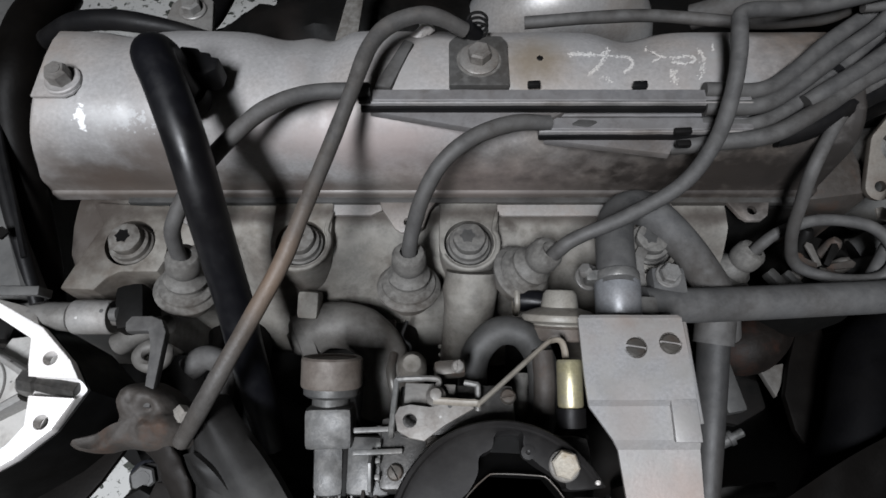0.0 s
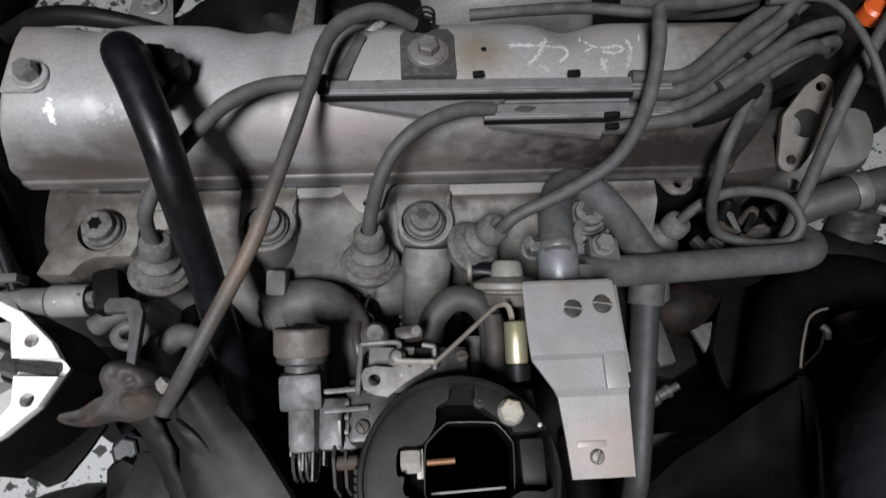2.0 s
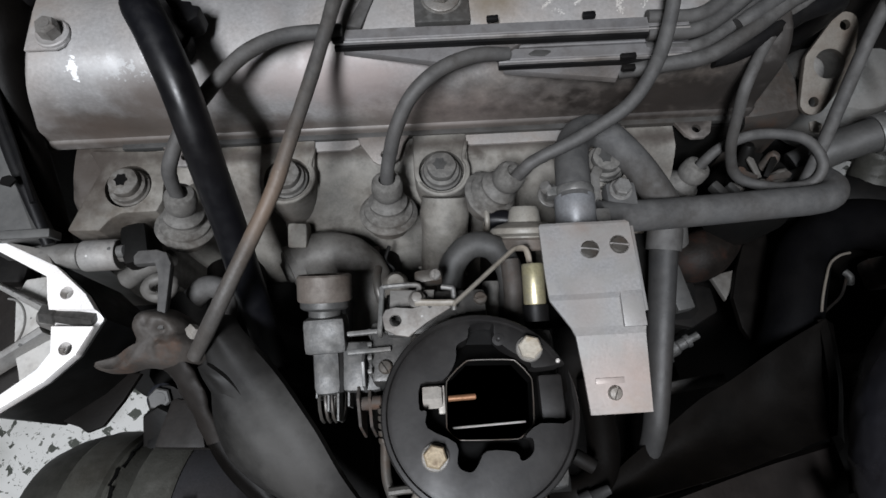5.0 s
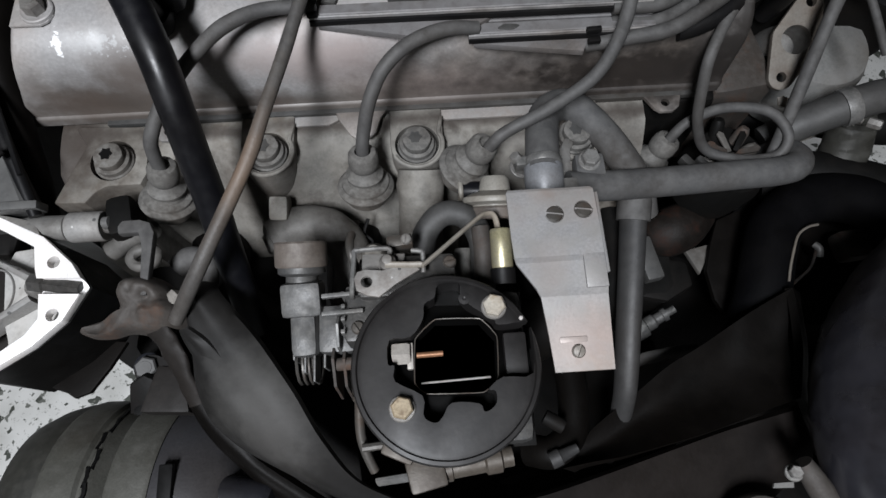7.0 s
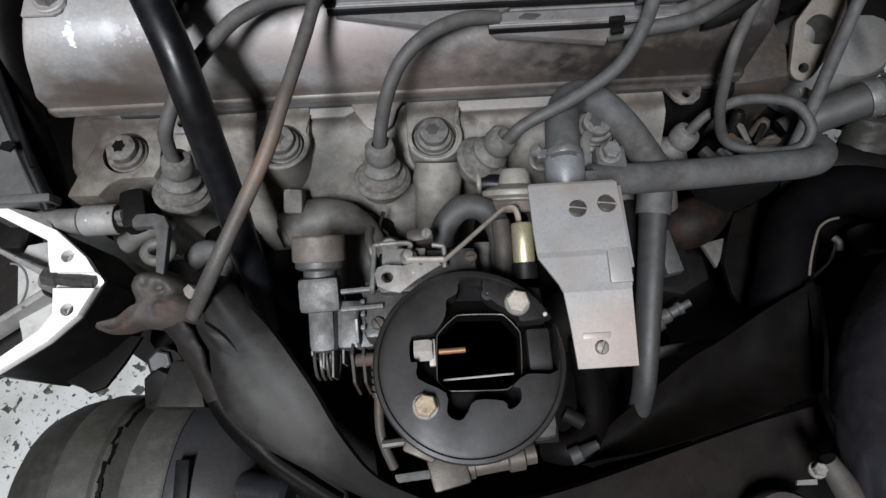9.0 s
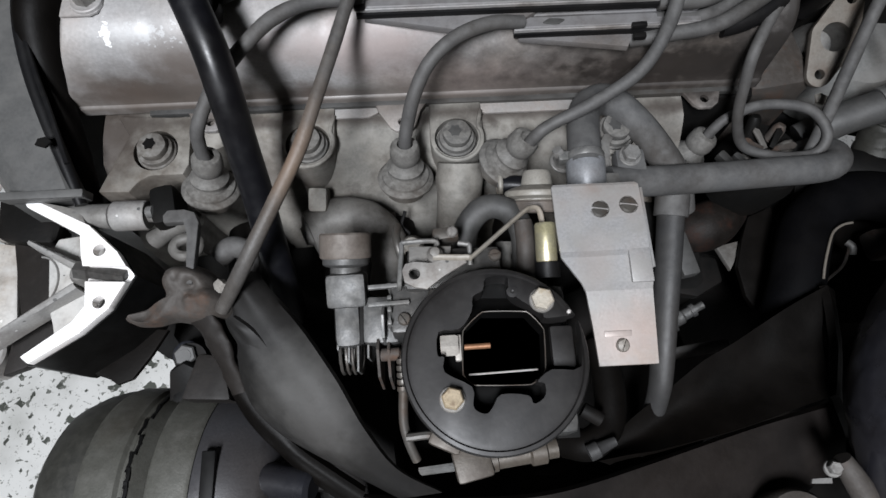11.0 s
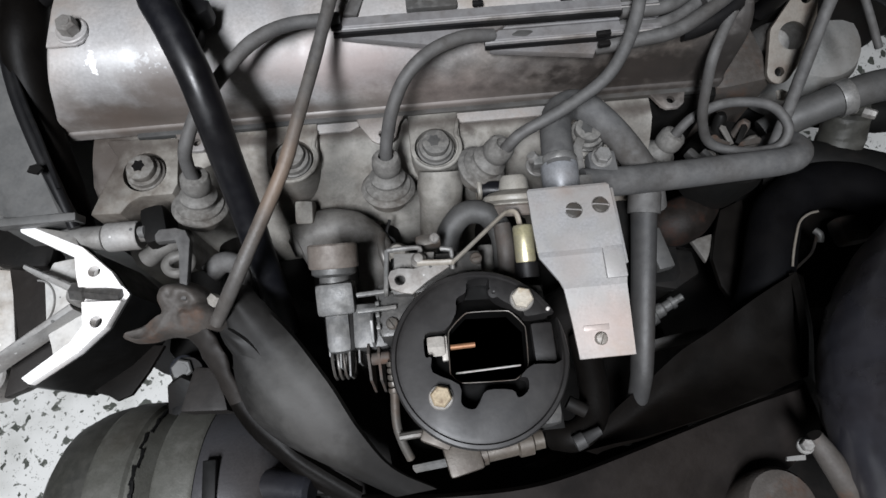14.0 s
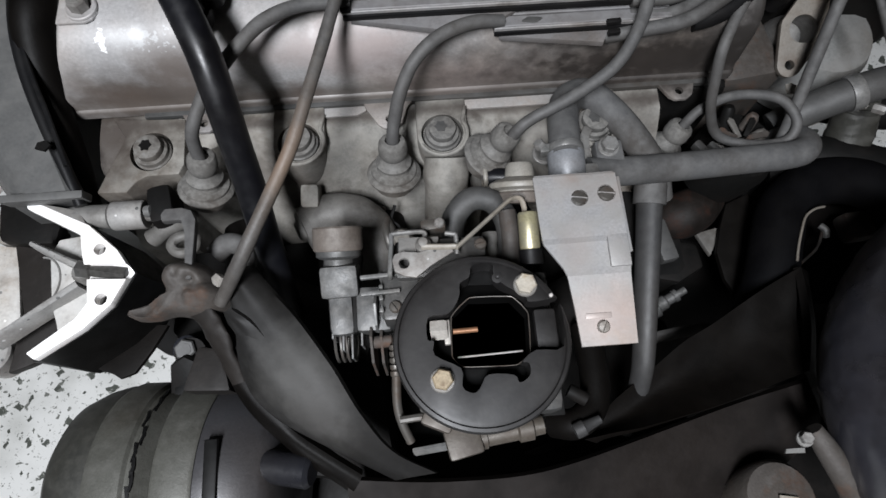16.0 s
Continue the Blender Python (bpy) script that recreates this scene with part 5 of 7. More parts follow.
t = thing("solenoid", (0.0555, 0.06, 0.672), "small yellow zinc-plated solenoid beside the bracket", "solenoid")
part("barrel", lathe(bmesh.new(), (0.0555, 0.0485, 0.683), (0.0, 0.95, 0.25), [(0, 0), (0.0052, 0), (0.0056, 0.001), (0.0056, 0.0195), (0.005, 0.0205), (0, 0.0205)], 22), M_yellowzinc, t)
part("base", lathe(bmesh.new(), (0.0555, 0.0405, 0.681), (0.0, 0.95, 0.25), [(0, 0), (0.0065, 0), (0.0065, 0.008), (0, 0.008)], 18), M_black, t)

t = thing("curved_hose", (0.03, 0.07, 0.64), "black-grey rubber hose bent in a tight bow behind the carburettor", "hose")
part("hose", tube(bmesh.new(), [(0.0135, 0.05, 0.638), (0.0145, 0.066, 0.652), (0.0165, 0.079, 0.66), (0.026, 0.088, 0.665), (0.038, 0.0875, 0.665), (0.0455, 0.079, 0.664), (0.0485, 0.066, 0.66), (0.0475, 0.05, 0.652), (0.046, 0.04, 0.64)], 0.0072, 16, 7, lumps=0.05), M_panel, t)
part("inner_stub", tube(bmesh.new(), [(0.037, 0.05, 0.648), (0.0372, 0.062, 0.654), (0.0375, 0.070, 0.656)], lambda u: 0.0046 + 0.0006 * math.sin(9 * u), 14, 4), M_boot, t, "dusty grey stub inside the bow")

part("brown_sleeve", tube(bmesh.new(), [(0.0468, 0.077, 0.671), (0.0475, 0.064, 0.668), (0.0472, 0.050, 0.662)], 0.0052, 14, 4), M_rust, t, "brown rubber sleeve on the hose")

# ---- folded bracket ----
t = thing("sheet_bracket", (0.09, 0.04, 0.67), "folded grey sheet-metal bracket with slotted screws", "bracket")
rows_xz = [(0.0865, 0.0605, 0.1035, 0.6955), (0.085, 0.0595, 0.105, 0.696), (0.06, 0.0598, 0.1058, 0.6955), (0.0495, 0.0605, 0.106, 0.6945), (0.0475, 0.0615, 0.1062, 0.6915), (0.034, 0.0705, 0.1068, 0.69), (0.0305, 0.0728, 0.107, 0.687), (0.012, 0.0752, 0.107, 0.6825), (-0.006, 0.0772, 0.1072, 0.6775)]
rows = []
for y, xl, xr, z in rows_xz:
    xs = [xl + (xr - xl) * i / 8 for i in range(9)]
    rows.append([V((x, y, z + 0.0004 * noise.noise(V((x * 60, y * 60, 1))))) for x in xs] + [V((x, y, z - 0.0016)) for x in reversed(xs)])
part("plate", loft(bmesh.new(), rows), M_sheet, t, angle=12)
part("flap", slab(bmesh.new(), [(-0.0055, -0.009), (0.0055, -0.009), (0.0052, 0.0085), (-0.0055, 0.0085)], (0.1008, 0.0418, 0.6918), (1, 0, 0), (0, 1, 0.08), 0.0022, 0.0005), M_sheet, t)
part("side_flange", slab(bmesh.new(), [(-0.02, -0.016), (0.024, -0.016), (0.024, 0), (-0.02, 0)], (0.1065, 0.06, 0.694), (0, 1, 0), (0.3, 0, 1), 0.0014, 0.0003), M_sheet, t)
for x, y, z in ((0.0832, 0.0718, 0.6957), (0.0985, 0.0735, 0.6957)):
    part("hole_edge", lathe(bmesh.new(), (x, y, z - 0.001), (0, 0, 1), [(0.0043, 0), (0.0046, 0.0012), (0.0049, 0.0012), (0.005, 0)], 24), M_wire, t)
    screw(t, (x, y, z - 0.0012), r=0.0045, h=0.0022, mat=M_wire, turn=2.2)
screw(t, (0.0892, 0.0035, 0.6800), axis=(0, -0.2, 1), r=0.0034, h=0.003, turn=0.4)
part("slot_rim", box(bmesh.new(), (0.0875, 0.0092, 0.6818), (0.014, 0.003, 0.001), (13, 0, 0), 0.0004), M_sheet, t)

# ---- coolant pipe, tee and hoses ----
t = thing("coolant_pipe", (0.18, 0.11, 0.61), "dusty grey coolant pipe running along the head", "pipe")
part("pipe", tube(bmesh.new(), [(0.103, 0.106, 0.655), (0.126, 0.1065, 0.652), (0.17, 0.1105, 0.645), (0.214, 0.1145, 0.64), (0.244, 0.1175, 0.636), (0.2575, 0.1215, 0.634), (0.263, 0.13, 0.629), (0.263, 0.142, 0.615), (0.262, 0.15, 0.59)], 0.0093, 18, 7), M_greyhose, t)
part("lug", box(bmesh.new(), (0.117, 0.115, 0.655), (0.018, 0.02, 0.012), bevel=0.003), M_greyhose, t)
bolt(t, (0.1165, 0.1195, 0.6605), r=0.0055, h=0.005, washer=0.0068)
bolt(t, (0.0765, 0.1215, 0.652), axis=(0.2, 0, 1), r=0.0058, h=0.006, washer=0.007)
part("tee", lathe(bmesh.new(), (0.086, 0.0945, 0.668), (0.0, 0.97, 0.25), [(0, -0.002), (0.0105, -0.002), (0.0112, 0.0), (0.0112, 0.0175), (0.0105, 0.019), (0, 0.019)], 28), M_sleeve, t, "blue-grey metal sleeve")
part("tee_foot", box(bmesh.new(), (0.099, 0.0985, 0.664), (0.014, 0.014, 0.012), bevel=0.003), M_alucast, t)
part("strut", slab(bmesh.new(), [(-0.004, -0.012), (0.004, -0.012), (0.005, 0.006), (0.009, 0.013), (0.003, 0.015), (-0.001, 0.008), (-0.005, 0.004)], (0.1035, 0.126, 0.648), thick=0.004, bevel=0.001), M_alucast, t)

t = thing("heater_hose", (0.1, 0.15, 0.64), "dust-grey rubber heater hose bent in a hook under the valve cover", "hose")
part("hose", tube(bmesh.new(), [(0.0855, 0.108, 0.674), (0.0865, 0.121, 0.673), (0.089, 0.137, 0.668), (0.0935, 0.152, 0.661), (0.102, 0.1615, 0.656), (0.113, 0.162, 0.6545), (0.1265, 0.15, 0.651), (0.14, 0.1335, 0.645), (0.152, 0.115, 0.636), (0.158, 0.10, 0.62)], 0.0098, 18, 7), M_greyhose, t)
clip_band(t, (0.0858, 0.1125, 0.6738), (0.04, 0.99, -0.03), 0.0106, 0.0045, M_zinc, "clamp", "dull metal clamp ring")
part("clamp_ear", box(bmesh.new(), (0.0745, 0.1135, 0.673), (0.009, 0.0055, 0.008), (0, 0, 5), 0.0012), M_zinc, t)
part("clamp_screw", hexagon(bmesh.new(), (0.0715, 0.1155, 0.674), (-0.5, 0.3, 0.8), 0.0034, 0.0045), M_bolt, t)
t = thing("down_hose", (0.145, 0.06, 0.6), "dusty grey hose dropping past the bracket", "hose")
part("hose", tube(bmesh.new(), [(0.1505, 0.108, 0.632), (0.1485, 0.093, 0.627), (0.1445, 0.066, 0.621), (0.1395, 0.03, 0.611), (0.1365, 0.0, 0.599), (0.1355, -0.014, 0.5885), (0.134, -0.028, 0.5715), (0.132, -0.046, 0.54)], lambda u: 0.0095 - 0.003 * u, 16, 7, flat=0.8), M_downhose, t)
part("cuff", tube(bmesh.new(), [(0.1505, 0.107, 0.632), (0.1495, 0.1, 0.6295), (0.1485, 0.093, 0.627)], 0.0108, 16, 3), M_rubber, t)
t = thing("drain_hose", (0.1, -0.03, 0.58), "rubber elbow hose below the bracket, painted black as shaded", "hose")
# elbow coloured black for the shade below the bracket
part("hose", tube(bmesh.new(), [(0.10, 0.02, 0.60), (0.1, -0.012, 0.606), (0.0955, -0.032, 0.608), (0.083, -0.042, 0.61), (0.071, -0.04, 0.60)], 0.0095, 14, 6), M_strap, t)
part("stub", lathe(bmesh.new(), (0.079, -0.047, 0.622), (0.9, 0.35, 0.1), [(0, 0), (0.0048, 0), (0.0048, 0.006), (0.0038, 0.007), (0.0026, 0.017), (0, 0.0172)], 16), M_downhose, t, "dark tapered hose end")
clip_band(t, (0.0835, -0.026, 0.6225), (0.8, -0.5, 0), 0.0042, 0.012, M_dark, "clip")

# ---- outlet flange, distributor corner ----
t = thing("outlet_flange", (0.275, 0.213, 0.60), "bare metal two-hole diamond flange of the water outlet", "flange")
u = (V((0.287, 0.235, 0.655)) - V((0.267, 0.19, 0.63))).normalized()
v = V((0.92, -0.25, 0.0))
v = (v - u * v.dot(u)).normalized()
c = V((0.277, 0.2125, 0.6425))
dia = []
for cx0, rad, lo, hi in ((0.0262, 0.0085, -72, 72), (0.0, 0.0158, 84, 96), (-0.0262, 0.0085, 108, 252), (0.0, 0.0158, 264, 276)):
    for i in range(9):
        a = radians(lo + (hi - lo) * i / 8)
        dia.append((cx0 + rad * math.cos(a), rad * math.sin(a)))
w = v.cross(u) if v.cross(u).z > 0 else u.cross(v)
if u.cross(v).z > 0:
    bm = slab(bmesh.new(), dia, c - u.cross(v) * 0.004, u, v, 0.005, 0.0007)
else:
    bm = slab(bmesh.new(), [(-a, b) for a, b in dia], c - w * 0.004, -u, v, 0.005, 0.0007)
cutters = [rod_cutter(c - w * 0.02, w, 0.0098, 0.04, 30), rod_cutter(c + u * 0.0262 - w * 0.02, w, 0.0034, 0.04), rod_cutter(c - u * 0.0262 - w * 0.02, w, 0.0034, 0.04)]
part("face", punch(bm, cutters), M_flange, t, "pale bare flange face")
part("neck", lathe(bmesh.new(), c - w * 0.045, w, [(0.018, 0), (0.0155, 0.025), (0.0135, 0.0405), (0.0102, 0.0405), (0.0102, 0.02), (0, 0.02)], 28), M_alucast, t)
part("torn_gasket", slab(bmesh.new(), [(-0.004, -0.004), (0.003, -0.006), (0.005, 0.001), (0.001, 0.004), (-0.003, 0.003)], (0.268, 0.176, 0.624), thick=0.0015), M_palezinc, t)

t = thing("outlet_housing", (0.235, 0.2, 0.56), "brown-grey cast end housing of the cylinder head", "housing")
bm = bmesh.new()
box(bm, (0.240, 0.222, 0.578), (0.05, 0.075, 0.1), (0, 0, 8), 0.012)
box(bm, (0.305, 0.245, 0.58), (0.05, 0.08, 0.06), (0, 0, 10), 0.015)
part("casting", bm, M_rust, t)
part("grey_cover", lathe(bmesh.new(), (0.315, 0.237, 0.555), (0.08, -0.04, 1), [(0, 0), (0.041, 0), (0.042, 0.048), (0.038, 0.056), (0.025, 0.061), (0, 0.063)], 36), M_sideshell, t)

t = thing("distributor", (0.225, 0.135, 0.55), "dusty dark distributor body under the coiled lead", "distributor")
part("body", lathe(bmesh.new(), (0.232, 0.145, 0.56), (0.1, 0, 1), [(0, 0), (0.028, 0), (0.03, 0.03), (0.026, 0.042), (0.0, 0.044)], 30), M_dark, t)
for i in range(8):
    a = 2 * math.pi * i / 8 + 0.3
    r = 0.0125 + 0.004 * (i % 3)
    p = V((0.2335 + r * math.cos(a), 0.146 + r * 0.85 * math.sin(a), 0.600))
    part("tower", lathe(bmesh.new(), p, (0.1 + 0.5 * math.cos(a), 0.5 * math.sin(a), 1), [(0, 0), (0.0052, 0), (0.0046, 0.008 + 0.003 * (i % 3)), (0.003, 0.011 + 0.003 * (i % 3)), (0, 0.0115 + 0.003 * (i % 3))], 12), (M_duskcast, M_rust, M_dark, M_rust)[i % 4], t)
for i in range(7):
    a = 2 * math.pi * i / 7 + 0.1
    q = V((math.cos(a), math.sin(a), 0.15))
    c = V((0.2325 + 0.012 * math.cos(a), 0.1465 + 0.009 * math.sin(a), 0.609 + 0.0015 * (i % 2)))
    part("fin", slab(bmesh.new(), [(-0.008, -0.0016), (0.007, -0.0024), (0.0085, 0.0), (0.006, 0.0026), (-0.008, 0.0018)], c, q, q.cross(V((0, 0, 1))), -0.0016, 0.0004), (M_rust, M_dark, M_duskcast)[i % 3], t)
part("rib", box(bmesh.new(), (0.199, 0.126, 0.622), (0.006, 0.03, 0.008), (0, 0, 35), 0.002), M_panel, t)
part("rib", box(bmesh.new(), (0.211, 0.128, 0.617), (0.005, 0.028, 0.008), (0, 0, 35), 0.002), M_panel, t)
part("collar", lathe(bmesh.new(), (0.1655, 0.134, 0.60), (0.25, 0.2, 0.9), [(0.0135, 0), (0.0165, 0.002), (0.0165, 0.014), (0.0125, 0.0155)], 26), M_boot, t)

t = thing("side_hose", (0.3, 0.167, 0.6), "black rubber hose with a steel clamp at the head's end", "hose")
part("hose", tube(bmesh.new(), [(0.262, 0.158, 0.60), (0.285, 0.165, 0.612), (0.305, 0.168, 0.622), (0.33, 0.172, 0.63), (0.36, 0.175, 0.63)], 0.0115, 16, 6), M_panel, t)
clip_band(t, (0.312, 0.169, 0.6245), (1, 0.15, 0.3), 0.0128, 0.009, M_zinc, "clamp", "dull steel hose clamp")
part("clamp_screw", hexagon(bmesh.new(), (0.318, 0.153, 0.63), (0.5, -0.5, 0.3), 0.0035, 0.008), M_bolt, t)

# ---- alternator ----
def alternator():
    t = thing("alternator", (-0.18, -0.06, 0.46), "grey-green alternator with ribbed bands and a slotted fan end", "alternator")
    c = V((-0.209, -0.056, 0.543))
    ax = V((1, -0.05, 0.06)).normalized()
    part("stator", lathe(bmesh.new(), c, ax, [(0, -0.004), (0.066, -0.004), (0.068, 0.0), (0.068, 0.020), (0.066, 0.022), (0.066, 0.026)], 64), M_alt, t, "rough greenish band")
    lam = [(0.0655, 0.024)]
    for i in range(8):
        lam += [(0.0662, 0.0245 + 0.0018 * i), (0.0645, 0.0257 + 0.0018 * i)]
    part("stator_core", lathe(bmesh.new(), c, ax, [(0.02, 0.023)] + lam + [(0.02, 0.0395)], 64), M_alt, t, "thin stacked iron laminations")
    part("band", lathe(bmesh.new(), c, ax, [(0.02, 0.039), (0.0685, 0.039), (0.0695, 0.041), (0.0695, 0.062), (0.068, 0.064), (0.02, 0.064)], 64), M_alt, t)
    part("end_bell", lathe(bmesh.new(), c, ax, [(0.02, 0.064), (0.067, 0.064), (0.067, 0.075), (0.065, 0.082), (0.060, 0.1), (0.052, 0.106), (0.02, 0.108), (0, 0.108)], 64), M_altblue, t, "smooth blue-grey end bell")
    # slotted fan end
    dome = lathe(bmesh.new(), c, ax, [(0, -0.046), (0.03, -0.0455), (0.046, -0.042), (0.057, -0.033), (0.0632, -0.02), (0.066, -0.009), (0.066, -0.003), (0.03, -0.003)], 72)
    cuts = []
    for i in range(9):
        q = Matrix.Rotation(2 * math.pi * i / 9 + 0.62, 3, ax) @ V((0, 0, 1))
        side = ax.cross(q)
        cuts.append(slab(bmesh.new(), [(-0.034, -0.008), (-0.012, -0.010), (-0.012, 0.010), (-0.034, 0.008)], c + q * 0.044, ax, side, 0.04))
    part("fan_end", punch(dome, cuts), M_olive, t, "dark olive fan end with slots")
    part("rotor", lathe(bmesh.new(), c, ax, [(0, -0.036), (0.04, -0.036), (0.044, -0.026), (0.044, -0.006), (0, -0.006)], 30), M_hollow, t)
    part("slot", box(bmesh.new(), c + ax * 0.071 + V((0, -0.0, 0.0672)), (0.008, 0.05, 0.004), bevel=0.001), M_hollow, t)
    # jagged parting line, as a chain of small dark wedges round the band
    for i in range(22):
        q = Matrix.Rotation(2 * math.pi * (i + 0.3 * math.sin(i * 7.1)) / 40 - 1.9, 3, ax) @ V((0, 0, 1))
        p = c + ax * (0.0215 + 0.0012 * math.sin(i * 3.7)) + q * 0.0672
        side = ax.cross(q)
        part("crack", slab(bmesh.new(), [(-0.0016, -0.006), (0.001, -0.0055), (0.0018, 0.0), (0.0006, 0.006), (-0.001, 0.0058), (-0.0004, 0.0)], p - q * 0.0006, ax, side, 0.0018), M_hollow, t)
    part("stub", lathe(bmesh.new(), V((-0.094, -0.055, 0.60)), (1, -0.2, 0.2), [(0, -0.03), (0.0095, -0.03), (0.0105, 0), (0.0105, 0.012), (0.008, 0.0145), (0, 0.0145)], 22), M_fan, t)
    # ear, pivot bolt and slotted arm
    part("ear", slab(bmesh.new(), [(-0.014, -0.02), (0.014, -0.02), (0.01, 0.012), (0.0, 0.018), (-0.01, 0.012)], (-0.168, 0.012, 0.572), (1, 0, 0), (0, 0.8, 0.5), 0.012, 0.002), M_dark, t)
    bolt(t, (-0.170, 0.028, 0.58), axis=(0.1, -0.2, 1), r=0.0074, h=0.006, washer=0.0095, mat=M_panel, wmat=M_fan)
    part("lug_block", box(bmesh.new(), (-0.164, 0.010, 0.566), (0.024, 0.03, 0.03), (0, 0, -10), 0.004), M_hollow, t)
    part("band_ear", slab(bmesh.new(), [(-0.162, -0.004), (-0.131, -0.006), (-0.1355, 0.012), (-0.1405, 0.0225), (-0.1535, 0.0245)], (0, 0, 0.584), thick=0.022, bevel=0.003), M_brownplate, t)
    part("spacer", lathe(bmesh.new(), (-0.168, 0.027, 0.572), (0.1, -0.2, 1), [(0.0105, -0.02), (0.0105, 0.011), (0, 0.011)], 20), M_dark, t)
    return t


alternator()

LINK = [(-0.2, 0.043), (-0.173, 0.04), (-0.182, 0.024), (-0.192, 0.01), (-0.201, 0.007), (-0.206, 0.0105), (-0.213, 0.013), (-0.2205, 0.0165), (-0.21, 0.0195), (-0.206, 0.029)]
t = thing("adjusting_arm", (-0.15, 0.04, 0.62), "rust-brown cast adjusting arm above the alternator", "bracket")
ARM = [(-0.149, 0.067), (-0.156, 0.0655), (-0.1597, 0.058), (-0.1565, 0.049), (-0.161, 0.0435), (-0.172, 0.0412), (-0.1805, 0.0385), (-0.175, 0.035), (-0.164, 0.0345), (-0.153, 0.0365), (-0.137, 0.0335), (-0.125, 0.0355), (-0.1185, 0.042), (-0.1215, 0.0495), (-0.1255, 0.0545), (-0.1305, 0.0615), (-0.14, 0.0672)]


def cast_relief(outline, centre, z0, thick, humps):
    """A worn casting over an outline: rounded towards its edge, with humps (x, y, reach, height)."""
    edge = [V((p.x, p.y, 0)) for p in smooth_path([(a, b, 0) for a, b in outline], 6, True)]
    c = V((centre[0], centre[1], 0))
    bm = bmesh.new()
    rings = []
    for k in range(1, 17):
        s = k / 16
        ring = []
        for p in edge:
            q = c.lerp(p, s)
            h = thick * (1 - s ** 5) ** 0.5 + (1 - s ** 6) * sum(g * math.exp(-((q.x - a) ** 2 + (q.y - b) ** 2) / r ** 2) for a, b, r, g in humps)
            h += 0.0009 * (1 - s ** 6) * noise.noise(q * 160) + 0.0005 * noise.noise(q * 420)
            ring.append(bm.verts.new((q.x, q.y, z0 + h)))
        rings.append(ring)
    base = [bm.verts.new((v.co.x, v.co.y, z0 - 0.008)) for v in rings[-1]]
    rings.append(base)
    top = bm.verts.new((c.x, c.y, z0 + thick + sum(g * math.exp(-((c.x - a) ** 2 + (c.y - b) ** 2) / r ** 2) for a, b, r, g in humps)))
    n = len(edge)
    for i in range(n):
        bm.faces.new((top, rings[0][i], rings[0][(i + 1) % n]))
        for a, b in zip(rings, rings[1:]):
            bm.faces.new((a[i], b[i], b[(i + 1) % n], a[(i + 1) % n]))
    bm.faces.new(list(reversed(base)))
    bmesh.ops.recalc_face_normals(bm, faces=bm.faces[:])
    return bm


part("casting", cast_relief(ARM, (-0.1445, 0.049), 0.645, 0.012, ((-0.1485, 0.059, 0.009, 0.008), (-0.137, 0.057, 0.007, 0.006), (-0.1475, 0.0565, 0.0026, -0.002), (-0.13, 0.044, 0.006, 0.007), (-0.14, 0.0435, 0.0035, 0.004), (-0.172, 0.038, 0.012, -0.013), (-0.1395, 0.0525, 0.003, -0.0045))), M_rust, t, "rust-brown cast body of the arm")
part("leg", tube(bmesh.new(), [(-0.139, 0.042, 0.648), (-0.133, 0.032, 0.645), (-0.127, 0.018, 0.636), (-0.119, -0.004, 0.627)], lambda u: 0.011 - 0.005 * u, 26, 9, flat=0.45, wobble=0.2, lumps=0.2), M_brownplate, t)
part("bright_nut", hexagon(bmesh.new(), (-0.122, 0.0505, 0.664), (0.6, -0.5, 0.5), 0.0036, 0.007), M_palezinc, t)
part("link_plate", slab(bmesh.new(), LINK, (0, 0, 0.602), thick=0.004, bevel=0.001), M_strap, t, "dull brown link plate")

t = thing("hook_bracket", (-0.14, 0.085, 0.62), "grey bent-strip hook bracket", "bracket")
bm = slab(bmesh.new(), [(-0.0165, 0.007), (-0.0155, 0.002), (-0.004, 0.0025), (-0.0015, -0.006), (0.0005, -0.035), (0.0045, -0.035), (0.005, 0.002), (0.002, 0.0085), (-0.004, 0.0105), (-0.014, 0.0105)], (-0.1425, 0.0875, 0.655), thick=0.006, bevel=0.0015)
part("strip", bm, M_rubber, t)
bm = tube(bmesh.new(), [(-0.137, 0.078, 0.628), (-0.128, 0.0845, 0.63), (-0.118, 0.08, 0.63), (-0.117, 0.066, 0.628), (-0.122, 0.055, 0.624)], 0.007, 14, 6, flat=0.8)
part("hook", bm, M_rubber, t)
part("stem", tube(bmesh.new(), [(-0.178, 0.0925, 0.627), (-0.168, 0.0965, 0.632), (-0.157, 0.099, 0.636), (-0.147, 0.1, 0.64)], lambda u: 0.0062 - 0.001 * u, 14, 5, lumps=0.1), M_duskcast, t, "dusty stem of the hook")
part("eye", tube(bmesh.new(), [(-0.1545 + 0.0075 * math.cos(a), 0.0845 + 0.006 * math.sin(a), 0.634) for a in [2 * math.pi * j / 10 for j in range(10)]], 0.0036, 10, 3, closed=True, lumps=0.1), M_duskcast, t)

